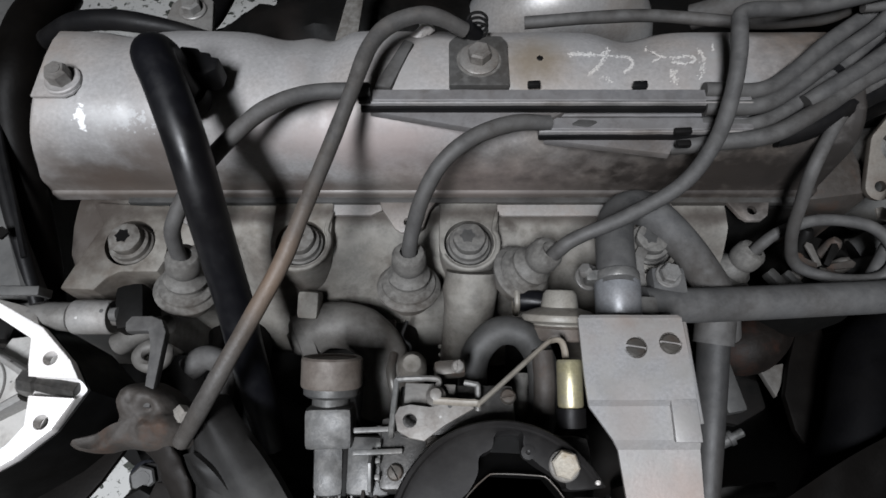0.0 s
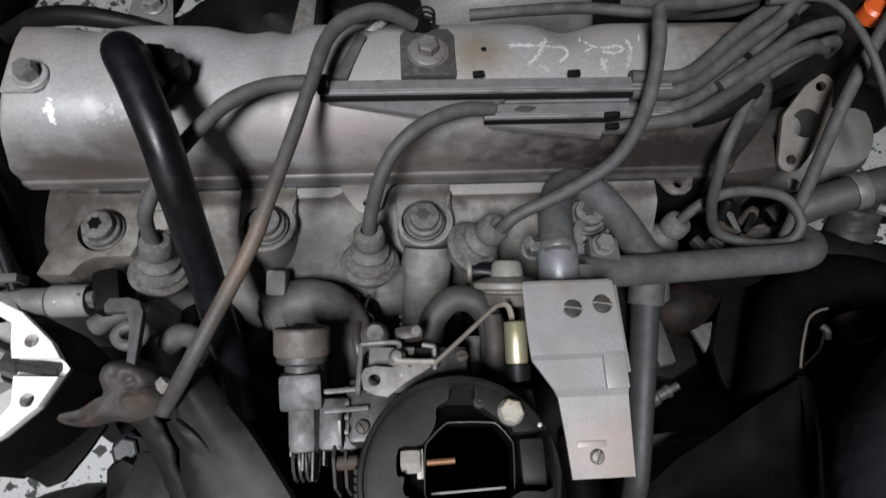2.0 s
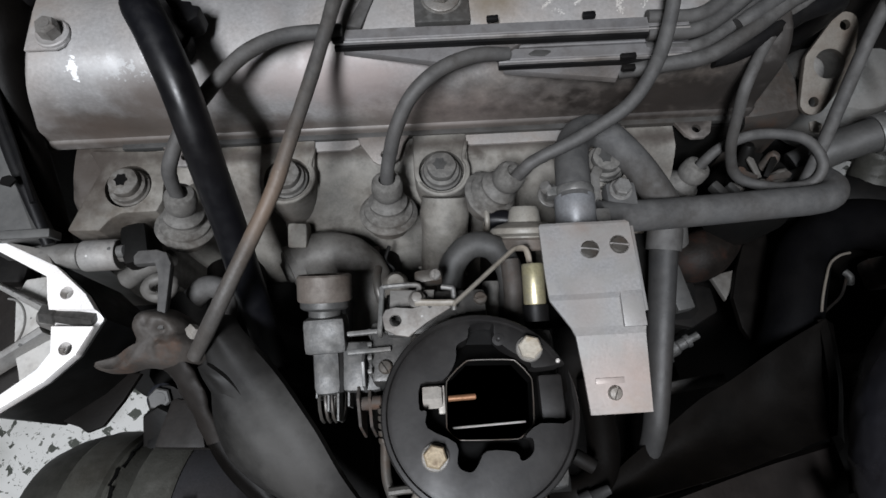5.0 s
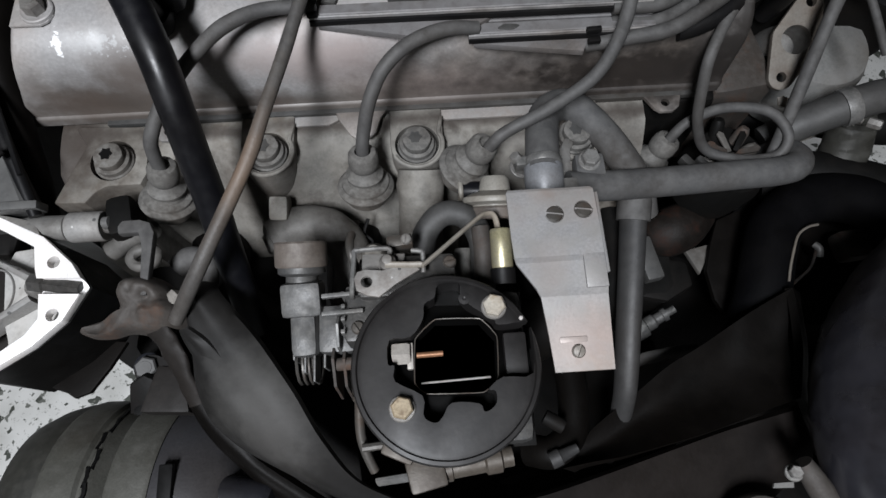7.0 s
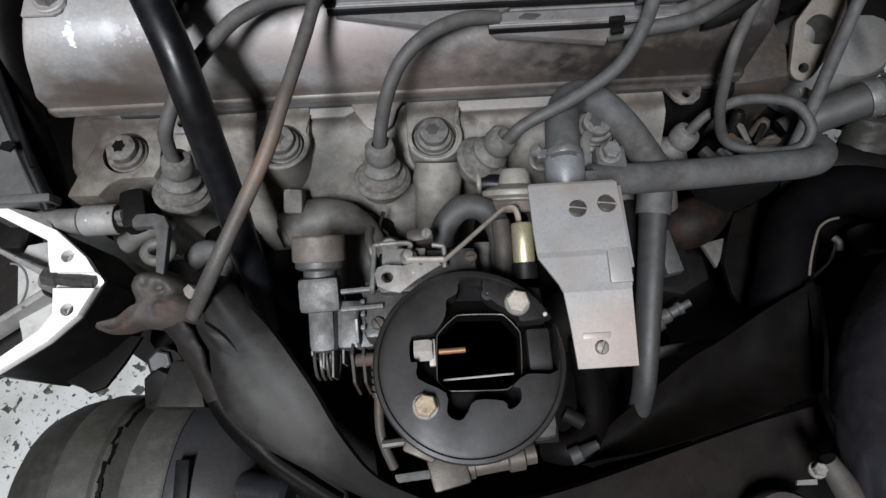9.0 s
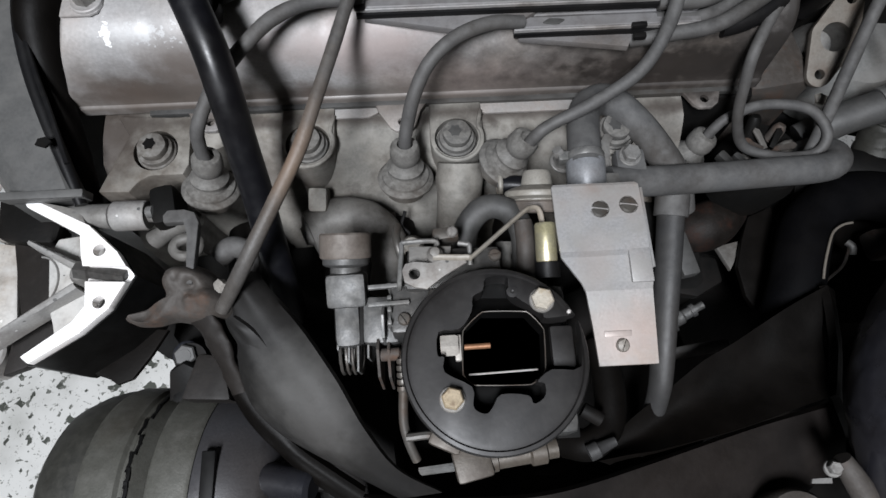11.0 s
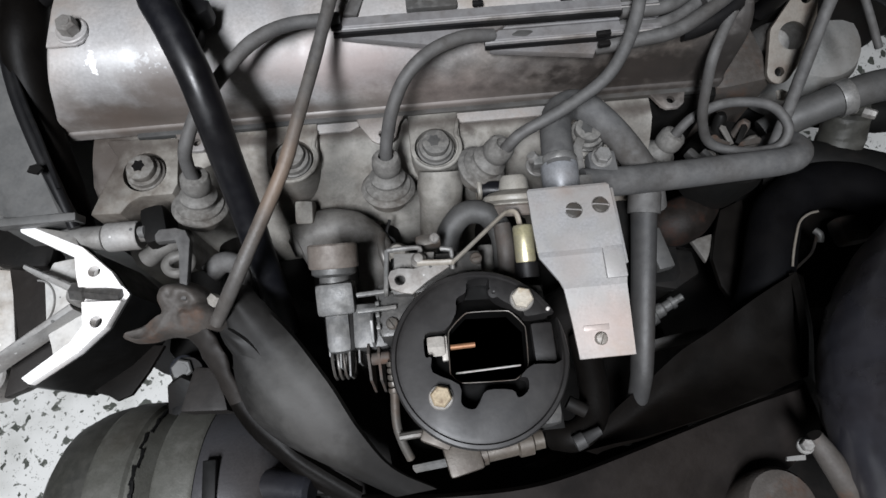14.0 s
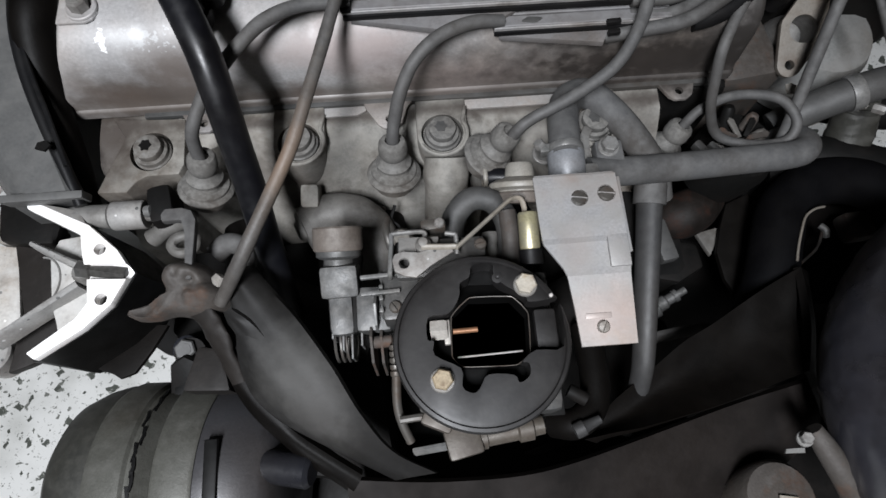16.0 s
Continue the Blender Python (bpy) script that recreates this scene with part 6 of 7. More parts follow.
# ---- pale mounting bracket with spacer tube ----
t = thing("mounting_bracket", (-0.22, 0.065, 0.60), "bright bare aluminium three-armed mounting bracket with bolt holes", "bracket")
out = [(-0.249, 0.117), (-0.207, 0.0955), (-0.188, 0.078), (-0.1785, 0.064), (-0.1885, 0.044), (-0.203, 0.0305), (-0.229, 0.0145), (-0.234, 0.0185), (-0.2085, 0.037), (-0.2025, 0.046), (-0.2045, 0.061), (-0.209, 0.076), (-0.2115, 0.0895), (-0.246, 0.109)]
bm = slab(bmesh.new(), out, (0, 0, 0.6435), thick=0.0065, bevel=0.001)
bm = punch(bm, [rod_cutter((x, y, 0.63), (0, 0, 1), 0.0037, 0.04) for x, y in ((-0.1985, 0.079), (-0.1945, 0.0475))] + [rod_cutter((-0.2125, 0.0655, 0.6495), (1, -0.06, 0.0), 0.0048, 0.05)])
part("face", bm, M_bright, t)
# skirt: the bracket's shaded side, put into the colour
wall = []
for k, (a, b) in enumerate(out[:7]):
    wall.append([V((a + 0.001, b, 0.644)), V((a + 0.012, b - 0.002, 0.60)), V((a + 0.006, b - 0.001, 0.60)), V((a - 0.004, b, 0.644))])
part("skirt", loft(bmesh.new(), wall), M_hollow, t, "skirt of the bracket, its shade painted near-black")
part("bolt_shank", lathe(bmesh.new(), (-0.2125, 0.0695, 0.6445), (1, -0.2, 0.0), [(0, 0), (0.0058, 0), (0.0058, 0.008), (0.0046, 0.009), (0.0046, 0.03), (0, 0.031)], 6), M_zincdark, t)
# dark plate added beneath the bolt holes so they read black
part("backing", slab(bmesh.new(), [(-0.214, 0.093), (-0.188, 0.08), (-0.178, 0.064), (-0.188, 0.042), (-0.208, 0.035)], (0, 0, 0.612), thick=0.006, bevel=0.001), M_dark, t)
for a, b in (((-0.2185, 0.0745, 0.637), (-0.2515, 0.0925, 0.634)), ((-0.2175, 0.0625, 0.637), (-0.272, 0.031, 0.630))):
    a, b = V(a), V(b)
    d = (b - a).normalized()
    side = V((d.y, -d.x, 0))
    rows = []
    for j in range(9):
        p = a.lerp(b, j / 8)
        h = 0.0021 - 0.0005 * j / 8
        rows.append([p + side * h * 1.6 - V((0, 0, 0.014)), p + side * h, p + side * h * 0.4 + V((0, 0, 0.0012)), p - side * h * 0.4 + V((0, 0, 0.0012)), p - side * h, p - side * h * 1.6 - V((0, 0, 0.014))])
    part("rib_arm", loft(bmesh.new(), rows), M_oldalu, t)
part("hub", lathe(bmesh.new(), (-0.2145, 0.0695, 0.622), (0, 0, 1), [(0.0072, 0), (0.0066, 0.016), (0.005, 0.0185), (0, 0.019)], 18), M_alucast, t)
part("web_floor", slab(bmesh.new(), [(-0.243, 0.086), (-0.2405, 0.070), (-0.238, 0.053), (-0.2335, 0.041), (-0.23, 0.028), (-0.212, 0.04), (-0.206, 0.058), (-0.2095, 0.092), (-0.222, 0.0985), (-0.2385, 0.0965)], (0, 0, 0.6215), thick=0.005, bevel=0.001), M_paleplate, t, "mottled pale web between the arms")
part("ring", tube(bmesh.new(), [(-0.247 + 0.0125 * math.cos(a), 0.0685 + 0.0165 * math.sin(a), 0.6266) for a in [math.pi * (j / 12 - 0.5) for j in range(13)]], 0.0007, 6, 2), M_alucast, t)
part("crossbar", slab(bmesh.new(), [(-0.285, 0.113), (-0.25, 0.113), (-0.242, 0.05), (-0.243, 0.028), (-0.262, 0.02), (-0.274, 0.016), (-0.270, 0.055)], (0, 0, 0.596), thick=0.008, bevel=0.0015), M_brownplate, t, "dark brown crossbar under the ribs")
# dark slab built in place of the shade at the upper left
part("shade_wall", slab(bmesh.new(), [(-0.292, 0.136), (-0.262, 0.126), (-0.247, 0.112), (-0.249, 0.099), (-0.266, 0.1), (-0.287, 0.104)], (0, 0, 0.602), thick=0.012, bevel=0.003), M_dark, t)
part("outer_web", slab(bmesh.new(), [(-0.325, 0.106), (-0.3, 0.107), (-0.283, 0.104), (-0.2735, 0.05), (-0.2735, 0.0415), (-0.296, 0.044), (-0.33, 0.05)], (0, 0, 0.592), thick=0.008, bevel=0.0015), M_paleplate, t, "mottled pale outer web")
for y, z in ((0.032, 0.588), (0.122, 0.588)):
    part("post", lathe(bmesh.new(), (-0.292, y, z), (0, 0, 1), [(0.0145, -0.01), (0.0145, 0.011), (0.0132, 0.0125), (0.0105, 0.0125), (0.010, 0.004), (0, 0.004)], 26), M_oldalu, t)
part("outer_lug", punch(slab(bmesh.new(), [(-0.345, 0.196), (-0.325, 0.192), (-0.316, 0.186), (-0.3, 0.161), (-0.307, 0.147), (-0.318, 0.139), (-0.345, 0.14)], (0, 0, 0.594), thick=0.008, bevel=0.0012), [slab(bmesh.new(), [(-0.314, 0.163), (-0.309, 0.161), (-0.305, 0.17), (-0.310, 0.173)], (0, 0, 0.58), thick=0.04)]), M_bright, t, "bright lug with a slot")
part("gusset", slab(bmesh.new(), [(-0.262, 0.118), (-0.214, 0.106), (-0.209, 0.096), (-0.246, 0.112)], (0, 0, 0.6435), thick=0.006, bevel=0.001), M_alucast, t)

t = thing("spacer_tube", (-0.19, 0.104, 0.63), "dull shiny steel spacer tube with a bolt through it", "tube")
part("tube", lathe(bmesh.new(), (-0.1965, 0.1035, 0.642), (1, 0, 0), [(0.004, 0), (0.0088, 0), (0.0092, 0.001), (0.0092, 0.0195), (0.0086, 0.0205), (0.004, 0.0205)], 30), M_oldalu, t)
part("rod", lathe(bmesh.new(), (-0.228, 0.1045, 0.642), (1, -0.03, 0), [(0.006, 0), (0.0076, 0.010), (0.0078, 0.03), (0.004, 0.032), (0.004, 0.056), (0, 0.056)], 24), M_alucast, t)
part("dark_socket", box(bmesh.new(), (-0.166, 0.108, 0.636), (0.016, 0.026, 0.026), (0, 0, 12), 0.005), M_dark, t)
part("tip", lathe(bmesh.new(), (-0.1745, 0.1035, 0.646), (1, 0, 0.2), [(0, 0), (0.0038, 0), (0.0038, 0.004), (0, 0.0045)], 14), M_zinc, t)

# ---- rubber sheet slung under the carburettor ----
def ribbon(bm, upper, lower, thick=0.005, sag=0.006, n=16, steps=6, ripple=0.0):
    up, lo = smooth_path(upper, steps), smooth_path(lower, steps)
    rows = []
    for i, (a, b) in enumerate(zip(up, lo)):
        d = b - a
        nrm = V((-d.z, 0, d.x)).normalized() if abs(d.x) > abs(d.y) else V((0, -d.z, d.y)).normalized()
        if nrm.z < 0:
            nrm = -nrm
        top = []
        for j in range(n + 1):
            u = j / n
            p = a.lerp(b, u) + nrm * (sag * math.sin(math.pi * u) + ripple * math.sin(8.5 * u + 0.09 * i) * math.sin(math.pi * u) * max(0.2, 1 - i / 30) + 0.0012 * noise.noise(V((u * 3, i * 0.21, 4))))
            top.append(p)
        rows.append(top + [p - nrm * thick for p in reversed(top)])
    return loft(bm, rows)


t = thing("rubber_sheet", (-0.03, -0.04, 0.58), "slack dusty black rubber sheet slung round the carburettor", "rubber sheet")
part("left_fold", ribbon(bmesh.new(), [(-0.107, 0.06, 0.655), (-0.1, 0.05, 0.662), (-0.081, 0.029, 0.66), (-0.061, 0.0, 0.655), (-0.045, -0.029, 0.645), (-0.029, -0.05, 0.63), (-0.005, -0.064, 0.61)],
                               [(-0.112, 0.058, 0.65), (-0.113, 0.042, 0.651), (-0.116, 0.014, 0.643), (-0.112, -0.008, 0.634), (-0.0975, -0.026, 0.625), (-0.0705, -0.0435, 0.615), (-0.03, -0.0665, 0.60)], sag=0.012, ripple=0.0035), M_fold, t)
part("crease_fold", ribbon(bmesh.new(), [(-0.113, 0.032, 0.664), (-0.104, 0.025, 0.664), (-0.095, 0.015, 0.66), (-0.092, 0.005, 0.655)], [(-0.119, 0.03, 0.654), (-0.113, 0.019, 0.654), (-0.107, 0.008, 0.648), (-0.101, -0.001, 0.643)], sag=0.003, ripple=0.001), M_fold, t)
part("under_fold", ribbon(bmesh.new(), [(-0.118, 0.05, 0.648), (-0.12, 0.02, 0.636), (-0.108, -0.012, 0.624), (-0.086, -0.036, 0.614), (-0.05, -0.062, 0.603)],
                                [(-0.128, 0.048, 0.642), (-0.131, 0.015, 0.628), (-0.119, -0.016, 0.616), (-0.093, -0.045, 0.606), (-0.058, -0.072, 0.595)], sag=0.003), M_strap, t)
part("right_fold", ribbon(bmesh.new(), [(0.07, -0.055, 0.585), (0.098, -0.044, 0.585), (0.116, -0.028, 0.587), (0.144, -0.010, 0.588), (0.168, 0.006, 0.59), (0.19, 0.0165, 0.59), (0.213, 0.029, 0.59), (0.234, 0.04, 0.592), (0.259, 0.0515, 0.594)],
                                [(0.06, -0.058, 0.6), (0.08, -0.053, 0.6), (0.105, -0.0495, 0.6), (0.13, -0.0465, 0.6), (0.152, -0.0425, 0.6), (0.175, -0.038, 0.6), (0.197, -0.0325, 0.6), (0.218, -0.0265, 0.6), (0.24, -0.0205, 0.602)], sag=-0.010), M_strap, t)
part("side_fold", ribbon(bmesh.new(), [(0.259, 0.0515, 0.594), (0.256, 0.03, 0.597), (0.25, 0.005, 0.6), (0.24, -0.0205, 0.602)], [(0.268, 0.046, 0.578), (0.268, 0.025, 0.575), (0.263, 0.0, 0.575), (0.255, -0.03, 0.578)], sag=0.003), M_strap, t)
part("lower_fold", ribbon(bmesh.new(), [(-0.06, -0.064, 0.60), (0.0, -0.07, 0.595), (0.06, -0.069, 0.594), (0.12, -0.056, 0.59), (0.19, -0.038, 0.588), (0.245, -0.026, 0.59)],
                                [(-0.055, -0.13, 0.57), (0.0, -0.145, 0.56), (0.07, -0.145, 0.56), (0.14, -0.135, 0.56), (0.2, -0.095, 0.565), (0.255, -0.06, 0.57)], sag=0.006), M_brownfold, t)

# ---- black ducts and parts past the carburettor ----
t = thing("black_duct", (0.29, 0.09, 0.5), "thick smooth black rubber duct bent in an arch", "duct")
part("duct", tube(bmesh.new(), [(0.235, 0.01, 0.545), (0.243, 0.031, 0.56), (0.254, 0.059, 0.568), (0.263, 0.084, 0.57), (0.275, 0.1065, 0.57), (0.300, 0.1225, 0.57), (0.326, 0.1245, 0.57), (0.352, 0.114, 0.57), (0.38, 0.085, 0.565)], 0.0185, 22, 7), M_duct, t)
# highlight on the duct's inner lip, made as a thin pale tube
part("lip", tube(bmesh.new(), [(0.2615, 0.0575, 0.588), (0.265, 0.067, 0.588), (0.271, 0.080, 0.588), (0.277, 0.0905, 0.588), (0.285, 0.0958, 0.588), (0.294, 0.098, 0.586)], 0.0009, 8, 5), M_flange, t, "pale line painting the highlight along the bend's lip")
t = thing("wiring_stub", (0.30, 0.09, 0.52), "thin pale wires and a dusty connector inside the duct's bend", "wiring")
part("connector", box(bmesh.new(), (0.343, 0.094, 0.545), (0.026, 0.024, 0.016), (0, 10, 8), 0.006), M_rust, t)
part("wire", tube(bmesh.new(), [(0.268, 0.056, 0.57), (0.286, 0.066, 0.56), (0.297, 0.074, 0.56), (0.303, 0.083, 0.56), (0.307, 0.089, 0.558)], 0.0011, 8, 5), M_rust, t)
part("wire", tube(bmesh.new(), [(0.305, 0.092, 0.56), (0.3075, 0.088, 0.561), (0.308, 0.083, 0.558)], 0.0026, 10, 5), M_zinc, t)

t = thing("air_box", (0.26, -0.03, 0.6), "glossy black moulded plastic air box", "air box")
part("shell", tube(bmesh.new(), [(0.335, 0.055, 0.64), (0.30, 0.015, 0.655), (0.272, -0.03, 0.66), (0.262, -0.075, 0.655), (0.275, -0.13, 0.63)], lambda u: 0.036 + 0.018 * math.sin(math.pi * min(1, u * 1.1)), 36, 12, flat=0.8, lumps=0.03), M_gloss, t)
part("seam", tube(bmesh.new(), [(0.325, 0.045, 0.687), (0.295, 0.01, 0.704), (0.268, -0.035, 0.708), (0.258, -0.08, 0.70)], 0.002, 8, 5), M_black, t)

t = thing("outlet_elbow", (0.33, 0.15, 0.53), "dusty olive-grey cast outlet elbow below the hose clamp", "elbow")
part("body", tube(bmesh.new(), [(0.338, 0.182, 0.602), (0.342, 0.178, 0.588), (0.343, 0.165, 0.572), (0.336, 0.15, 0.56), (0.326, 0.138, 0.535)], lambda u: 0.0125 + 0.005 * math.sin(math.pi * u), 18, 6, lumps=0.12), M_olive, t)
part("rim", lathe(bmesh.new(), (0.34, 0.177, 0.59), (0.1, 0.5, 0.8), [(0.012, 0), (0.0165, 0), (0.0165, 0.004), (0.012, 0.005)], 24), M_olive, t)
bolt(t, (0.334, 0.171, 0.6), axis=(-0.1, -0.2, 1), r=0.0036, h=0.004, washer=0.0045, mat=M_palezinc)
# assumed hoses, added to cover most of the bright floor
t = thing("clutter_hose", (0.32, 0.17, 0.5), "black hoses added as dark clutter beside the gearbox", "hose")
part("hose", tube(bmesh.new(), [(0.285, 0.155, 0.55), (0.32, 0.147, 0.562), (0.37, 0.133, 0.56), (0.44, 0.115, 0.545), (0.52, 0.1, 0.53)], 0.019, 18, 6), M_dark, t)
part("hose", tube(bmesh.new(), [(0.28, 0.22, 0.53), (0.32, 0.215, 0.545), (0.37, 0.2, 0.55), (0.41, 0.195, 0.55), (0.46, 0.212, 0.54), (0.54, 0.23, 0.52)], 0.0165, 18, 6), M_dark, t)
part("hose", tube(bmesh.new(), [(0.29, 0.31, 0.56), (0.34, 0.295, 0.57), (0.40, 0.285, 0.57), (0.5, 0.305, 0.55)], 0.022, 18, 6), M_dark, t)
part("wire", tube(bmesh.new(), [(0.315, 0.235, 0.66), (0.34, 0.225, 0.655), (0.36, 0.205, 0.645), (0.365, 0.18, 0.63)], 0.0022, 8, 6), M_black, t)
part("wire", tube(bmesh.new(), [(0.32, 0.25, 0.665), (0.35, 0.235, 0.66), (0.378, 0.22, 0.65), (0.40, 0.19, 0.63)], 0.0022, 8, 6), M_black, t)
# assumed shape: near-black mass filling the dark beside the engine
t = thing("gearbox_housing", (0.25, 0.05, 0.2), "near-black gearbox housing assumed low beside the engine", "gearbox")
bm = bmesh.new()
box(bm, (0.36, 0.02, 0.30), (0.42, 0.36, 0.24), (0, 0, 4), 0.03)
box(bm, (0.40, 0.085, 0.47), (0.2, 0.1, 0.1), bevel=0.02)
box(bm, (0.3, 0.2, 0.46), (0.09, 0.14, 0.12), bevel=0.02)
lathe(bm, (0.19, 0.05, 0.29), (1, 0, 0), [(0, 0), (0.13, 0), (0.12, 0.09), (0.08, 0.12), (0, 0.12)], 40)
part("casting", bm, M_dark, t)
# box added behind the cables to keep the floor from showing
part("rear_fill", box(bmesh.new(), (0.318, 0.308, 0.627), (0.15, 0.13, 0.13), (0, 0, 3), 0.012), M_dark, t)
part("boss", lathe(bmesh.new(), (0.176, 0.052, 0.455), (0.8, 0.35, 0.35), [(0, -0.02), (0.026, -0.02), (0.026, 0.012), (0.022, 0.017), (0, 0.017)], 26), M_dark, t)
part("union", lathe(bmesh.new(), (0.2, 0.0565, 0.487), (0.86, 0.4, 0.25), [(0, -0.03), (0.009, -0.03), (0.009, -0.006), (0.0062, -0.005), (0.0062, 0.002), (0.0046, 0.004), (0.0046, 0.010), (0.0056, 0.0105), (0.0056, 0.014), (0.0032, 0.0145), (0.0032, 0.022), (0, 0.022)], 18), M_zinc, t, "dull stepped steel union")
part("lever", tube(bmesh.new(), [(0.155, 0.014, 0.53), (0.17, 0.0195, 0.531), (0.19, 0.0225, 0.531), (0.214, 0.0245, 0.531)], 0.0052, 12, 4, flat=0.6), M_rubber, t)
part("rust_lug", tube(bmesh.new(), [(0.188, 0.118, 0.54), (0.2, 0.112, 0.548), (0.216, 0.118, 0.548), (0.235, 0.13, 0.54)], lambda u: 0.013 + 0.006 * math.sin(math.pi * u), 16, 6), M_darkrust, t)
part("grey_web", slab(bmesh.new(), [(0.268, 0.132), (0.247, 0.124), (0.238, 0.105), (0.23, 0.083), (0.2315, 0.06), (0.237, 0.047), (0.252, 0.081), (0.266, 0.113)], (0, 0, 0.534), thick=0.006, bevel=0.0015), M_strap, t, "dark grey tapering web")
part("pale_web", slab(bmesh.new(), [(0.221, 0.103), (0.24, 0.107), (0.236, 0.094), (0.229, 0.083)], (0, 0, 0.526), thick=0.005, bevel=0.001), M_duskcast, t)
part("flat_cover", slab(bmesh.new(), [(0.175, 0.095), (0.2, 0.104), (0.226, 0.098), (0.228, 0.078), (0.205, 0.066), (0.18, 0.072)], (0, 0, 0.508), thick=0.01, bevel=0.003), M_dark, t)
part("alloy_cap", lathe(bmesh.new(), (0.338, 0.198, 0.555), (0.3, -0.2, 1), [(0.010, -0.05), (0.012, 0.02), (0.010, 0.026), (0.007, 0.027), (0.006, 0.034), (0, 0.035)], 14), M_palezinc, t, "pale shiny alloy cap")
part("stay_tab", box(bmesh.new(), (0.163, 0.075, 0.60), (0.012, 0.03, 0.01), (0, 0, 10), 0.002), M_panel, t)

t = thing("engine_block", (0.0, 0.15, 0.0), "near-black engine block with its sump", "engine block")
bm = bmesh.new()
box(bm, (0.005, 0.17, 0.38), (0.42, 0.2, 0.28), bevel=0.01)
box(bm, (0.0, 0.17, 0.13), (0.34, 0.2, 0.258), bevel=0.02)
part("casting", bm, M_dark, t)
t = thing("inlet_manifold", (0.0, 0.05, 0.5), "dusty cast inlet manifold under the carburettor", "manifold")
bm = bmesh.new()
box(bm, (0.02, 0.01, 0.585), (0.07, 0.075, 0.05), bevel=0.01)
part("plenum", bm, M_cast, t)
# runners coloured near-black to keep the space below the pipe dark
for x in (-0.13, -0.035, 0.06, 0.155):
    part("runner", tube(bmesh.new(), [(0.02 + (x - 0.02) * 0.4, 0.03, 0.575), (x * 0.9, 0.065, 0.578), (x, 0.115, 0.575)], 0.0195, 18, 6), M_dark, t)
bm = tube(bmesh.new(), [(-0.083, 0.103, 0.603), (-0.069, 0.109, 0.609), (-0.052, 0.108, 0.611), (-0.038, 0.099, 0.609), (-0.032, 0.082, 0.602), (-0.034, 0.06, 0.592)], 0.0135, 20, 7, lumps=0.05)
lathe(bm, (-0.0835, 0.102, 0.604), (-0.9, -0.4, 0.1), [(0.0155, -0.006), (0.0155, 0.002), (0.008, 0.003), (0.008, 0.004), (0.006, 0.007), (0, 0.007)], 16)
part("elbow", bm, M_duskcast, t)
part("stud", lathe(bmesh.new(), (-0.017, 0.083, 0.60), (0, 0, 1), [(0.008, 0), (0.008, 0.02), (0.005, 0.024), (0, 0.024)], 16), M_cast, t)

# added filler: keeps the gaps round the alternator dark
t = thing("alternator_gap_fill", (-0.12, 0.04, 0.45), "black filler added behind the alternator to hide the floor", "bracket")
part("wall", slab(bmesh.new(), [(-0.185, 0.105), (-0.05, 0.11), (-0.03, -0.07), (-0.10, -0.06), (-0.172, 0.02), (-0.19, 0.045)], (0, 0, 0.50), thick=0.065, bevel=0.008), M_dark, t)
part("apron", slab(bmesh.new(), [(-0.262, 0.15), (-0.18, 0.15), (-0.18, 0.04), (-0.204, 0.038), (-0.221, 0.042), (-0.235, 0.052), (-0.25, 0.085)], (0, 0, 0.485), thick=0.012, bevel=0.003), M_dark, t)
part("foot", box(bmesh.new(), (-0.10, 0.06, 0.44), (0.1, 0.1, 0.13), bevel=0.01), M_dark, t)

# added masses that close off the floor below the front
t = thing("front_dark_fill", (0.1, -0.2, 0.2), "black masses added below the engine's front to hide the floor", "crossmember")
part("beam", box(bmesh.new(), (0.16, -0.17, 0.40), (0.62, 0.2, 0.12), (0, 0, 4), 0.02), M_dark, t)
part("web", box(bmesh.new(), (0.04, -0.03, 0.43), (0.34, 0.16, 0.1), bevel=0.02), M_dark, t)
part("leg", box(bmesh.new(), (0.16, -0.17, 0.172), (0.1, 0.12, 0.34), bevel=0.01), M_dark, t)

t = thing("filler_neck", (0.205, -0.075, 0.6), "cream-capped brown filler neck beside the air box", "filler neck")
part("neck", lathe(bmesh.new(), (0.2, -0.098, 0.57), (0.05, 0.1, 1), [(0, 0), (0.022, 0), (0.0235, 0.03), (0.021, 0.034), (0.012, 0.036), (0, 0.034)], 30), M_rust, t)
part("mark", slab(bmesh.new(), [(-0.007, -0.009), (0.006, -0.008), (0.007, 0.006), (-0.004, 0.008)], (0.2035, -0.1, 0.6055), thick=0.0012), M_cream, t)
t = thing("pale_pipe", (0.21, -0.07, 0.62), "pale dusty metal pipe with a small bolt", "pipe")
part("pipe", tube(bmesh.new(), [(0.207, -0.056, 0.645), (0.213, -0.066, 0.642), (0.224, -0.083, 0.635), (0.24, -0.105, 0.62)], lambda u: 0.005 + 0.004 * u, 14, 5), M_rust, t)
bolt(t, (0.202, -0.061, 0.643), axis=(-0.2, 0.1, 1), r=0.0035, h=0.005, washer=0.0045)
part("bright_tab", slab(bmesh.new(), [(-0.008, -0.0015), (0.003, -0.002), (0.0035, 0.0008), (-0.007, 0.0008)], (0.2, -0.0665, 0.637), thick=0.0015), M_bolt, t)

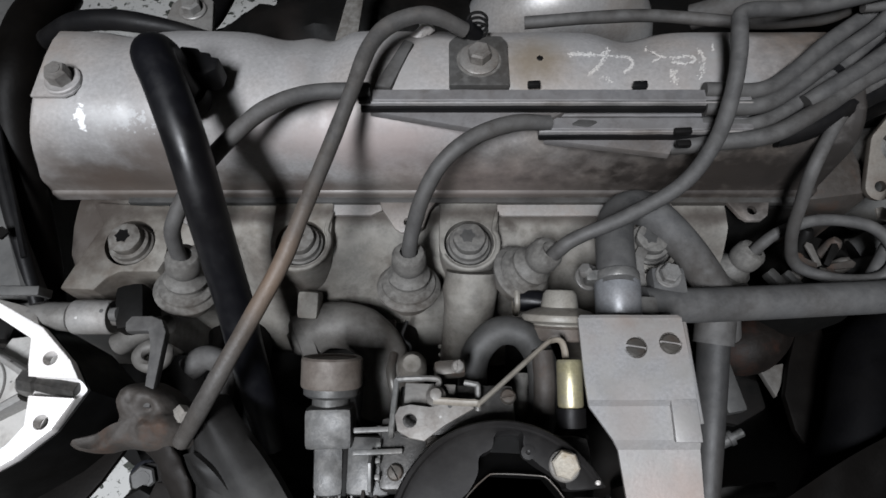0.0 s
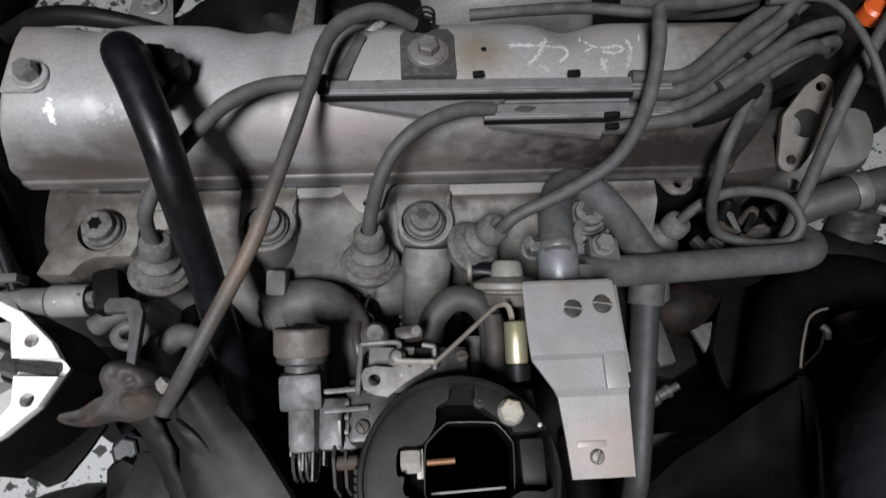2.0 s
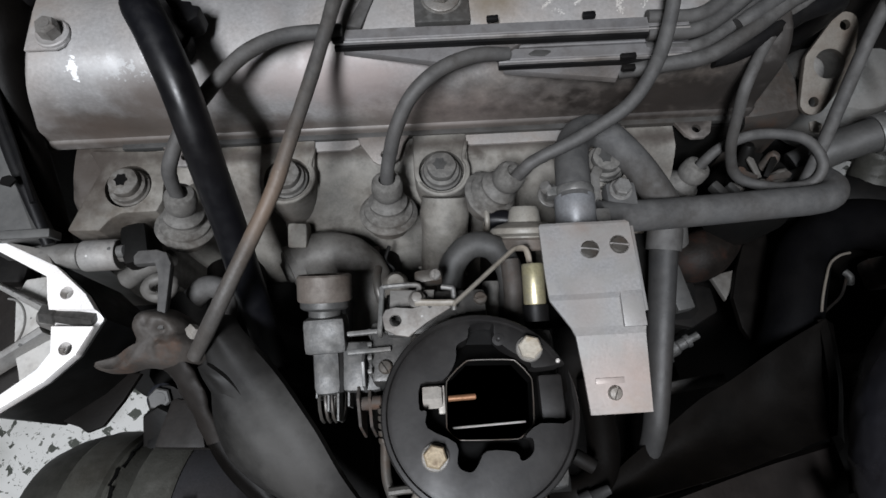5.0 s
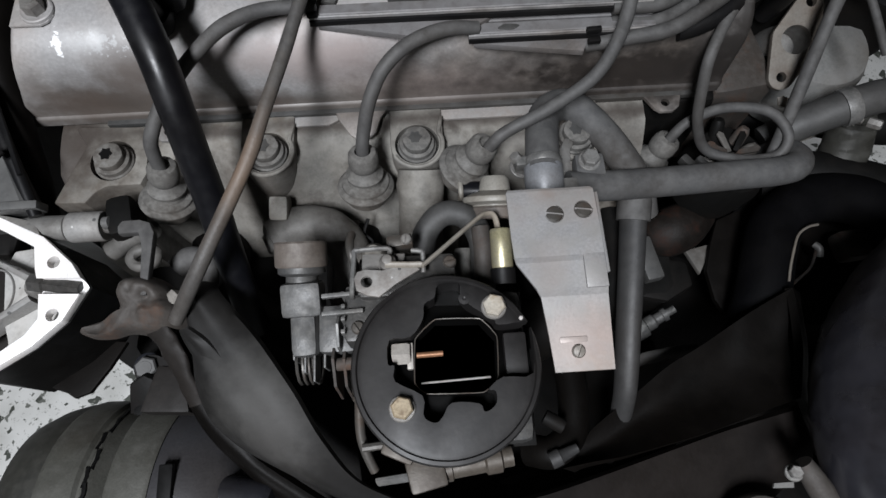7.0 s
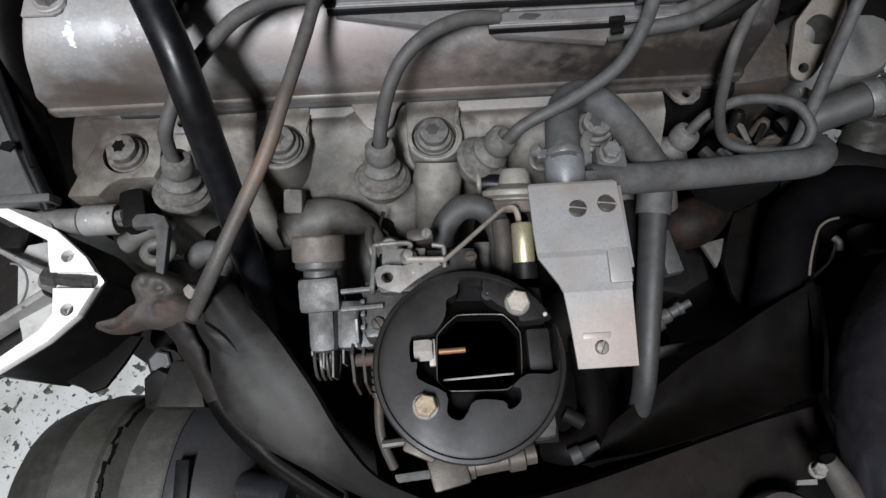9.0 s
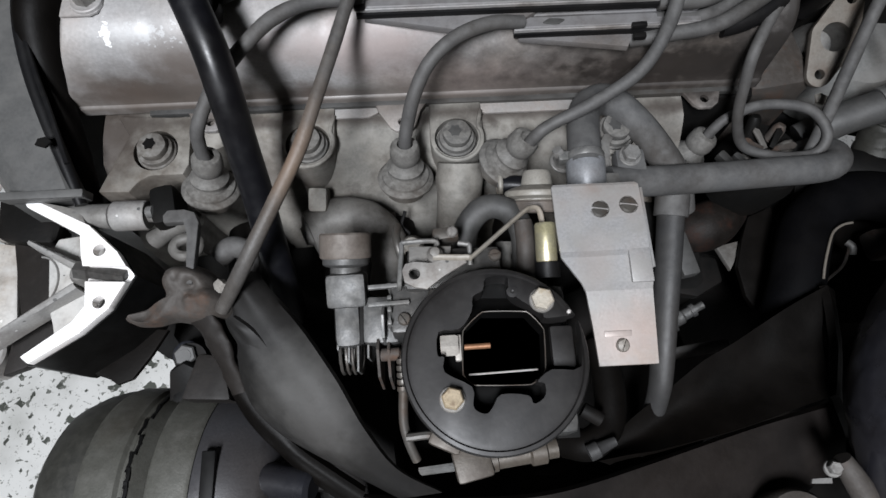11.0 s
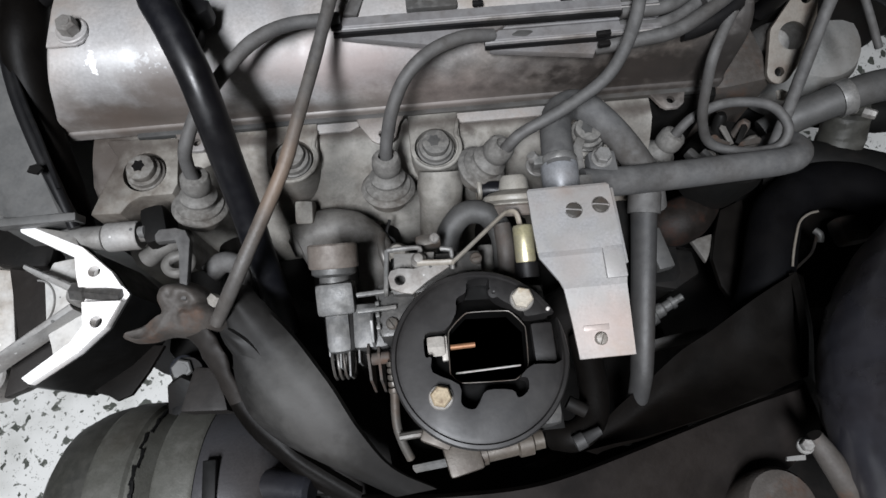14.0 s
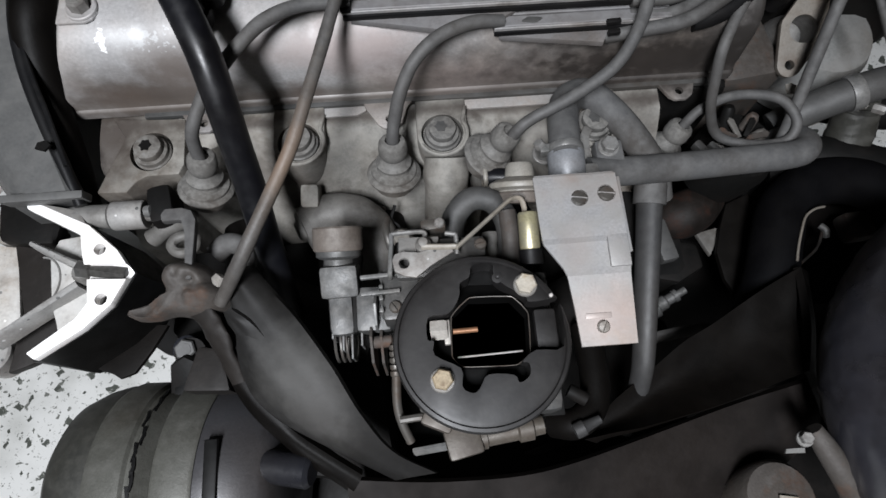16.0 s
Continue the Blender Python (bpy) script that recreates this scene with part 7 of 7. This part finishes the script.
# ---- things beyond the valve cover ----
t = thing("exhaust_duct", (0.09, 0.35, 0.5), "large dull grey metal duct behind the engine", "duct")
part("duct", tube(bmesh.new(), [(0.03, 0.40, 0.42), (0.032, 0.385, 0.50), (0.045, 0.372, 0.57), (0.075, 0.368, 0.61), (0.112, 0.372, 0.605), (0.142, 0.385, 0.565), (0.15, 0.4, 0.5)], 0.034, 30, 8), M_pipe, t)
# panel, shelf and post are added to keep the background dark
t = thing("rear_dark_fill", (0.05, 0.42, 0.1), "black panel and masses added behind the engine to hide the floor", "panel")
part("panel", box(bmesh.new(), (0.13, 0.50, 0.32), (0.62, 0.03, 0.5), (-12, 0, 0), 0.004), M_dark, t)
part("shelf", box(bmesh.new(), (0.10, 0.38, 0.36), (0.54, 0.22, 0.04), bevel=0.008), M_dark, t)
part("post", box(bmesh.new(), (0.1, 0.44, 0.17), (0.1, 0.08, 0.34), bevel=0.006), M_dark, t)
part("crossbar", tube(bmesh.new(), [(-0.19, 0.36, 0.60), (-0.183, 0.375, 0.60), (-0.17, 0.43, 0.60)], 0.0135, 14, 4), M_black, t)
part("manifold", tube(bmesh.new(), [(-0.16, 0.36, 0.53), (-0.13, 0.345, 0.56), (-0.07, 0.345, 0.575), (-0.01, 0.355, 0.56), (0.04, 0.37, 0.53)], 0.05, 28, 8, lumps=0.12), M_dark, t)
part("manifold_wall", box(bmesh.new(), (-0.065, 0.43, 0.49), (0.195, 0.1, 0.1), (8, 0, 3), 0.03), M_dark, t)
t = thing("grey_tube", (-0.27, 0.33, 0.6), "grey rubber tube at the belt cover's far corner", "hose")
part("tube", tube(bmesh.new(), [(-0.255, 0.40, 0.64), (-0.265, 0.35, 0.655), (-0.275, 0.315, 0.66), (-0.27, 0.28, 0.65)], 0.014, 16, 5), M_rubber, t)
t = thing("rear_cable", (0.2, 0.3, 0.69), "dark hose lying behind the cable bundle", "hose")
part("hose", tube(bmesh.new(), [(0.16, 0.30, 0.66), (0.2, 0.29, 0.685), (0.245, 0.275, 0.695), (0.30, 0.29, 0.70)], 0.008, 14, 5), M_greyhose, t)
t = thing("orange_tag", (0.302, 0.258, 0.692), "small orange plastic cap among the cables", "cap")
part("cap", lathe(bmesh.new(), (0.302, 0.258, 0.692), (0, 0, 1), [(0, 0), (0.0085, 0), (0.0085, 0.008), (0.0065, 0.010), (0, 0.010)], 18), M_orange, t)
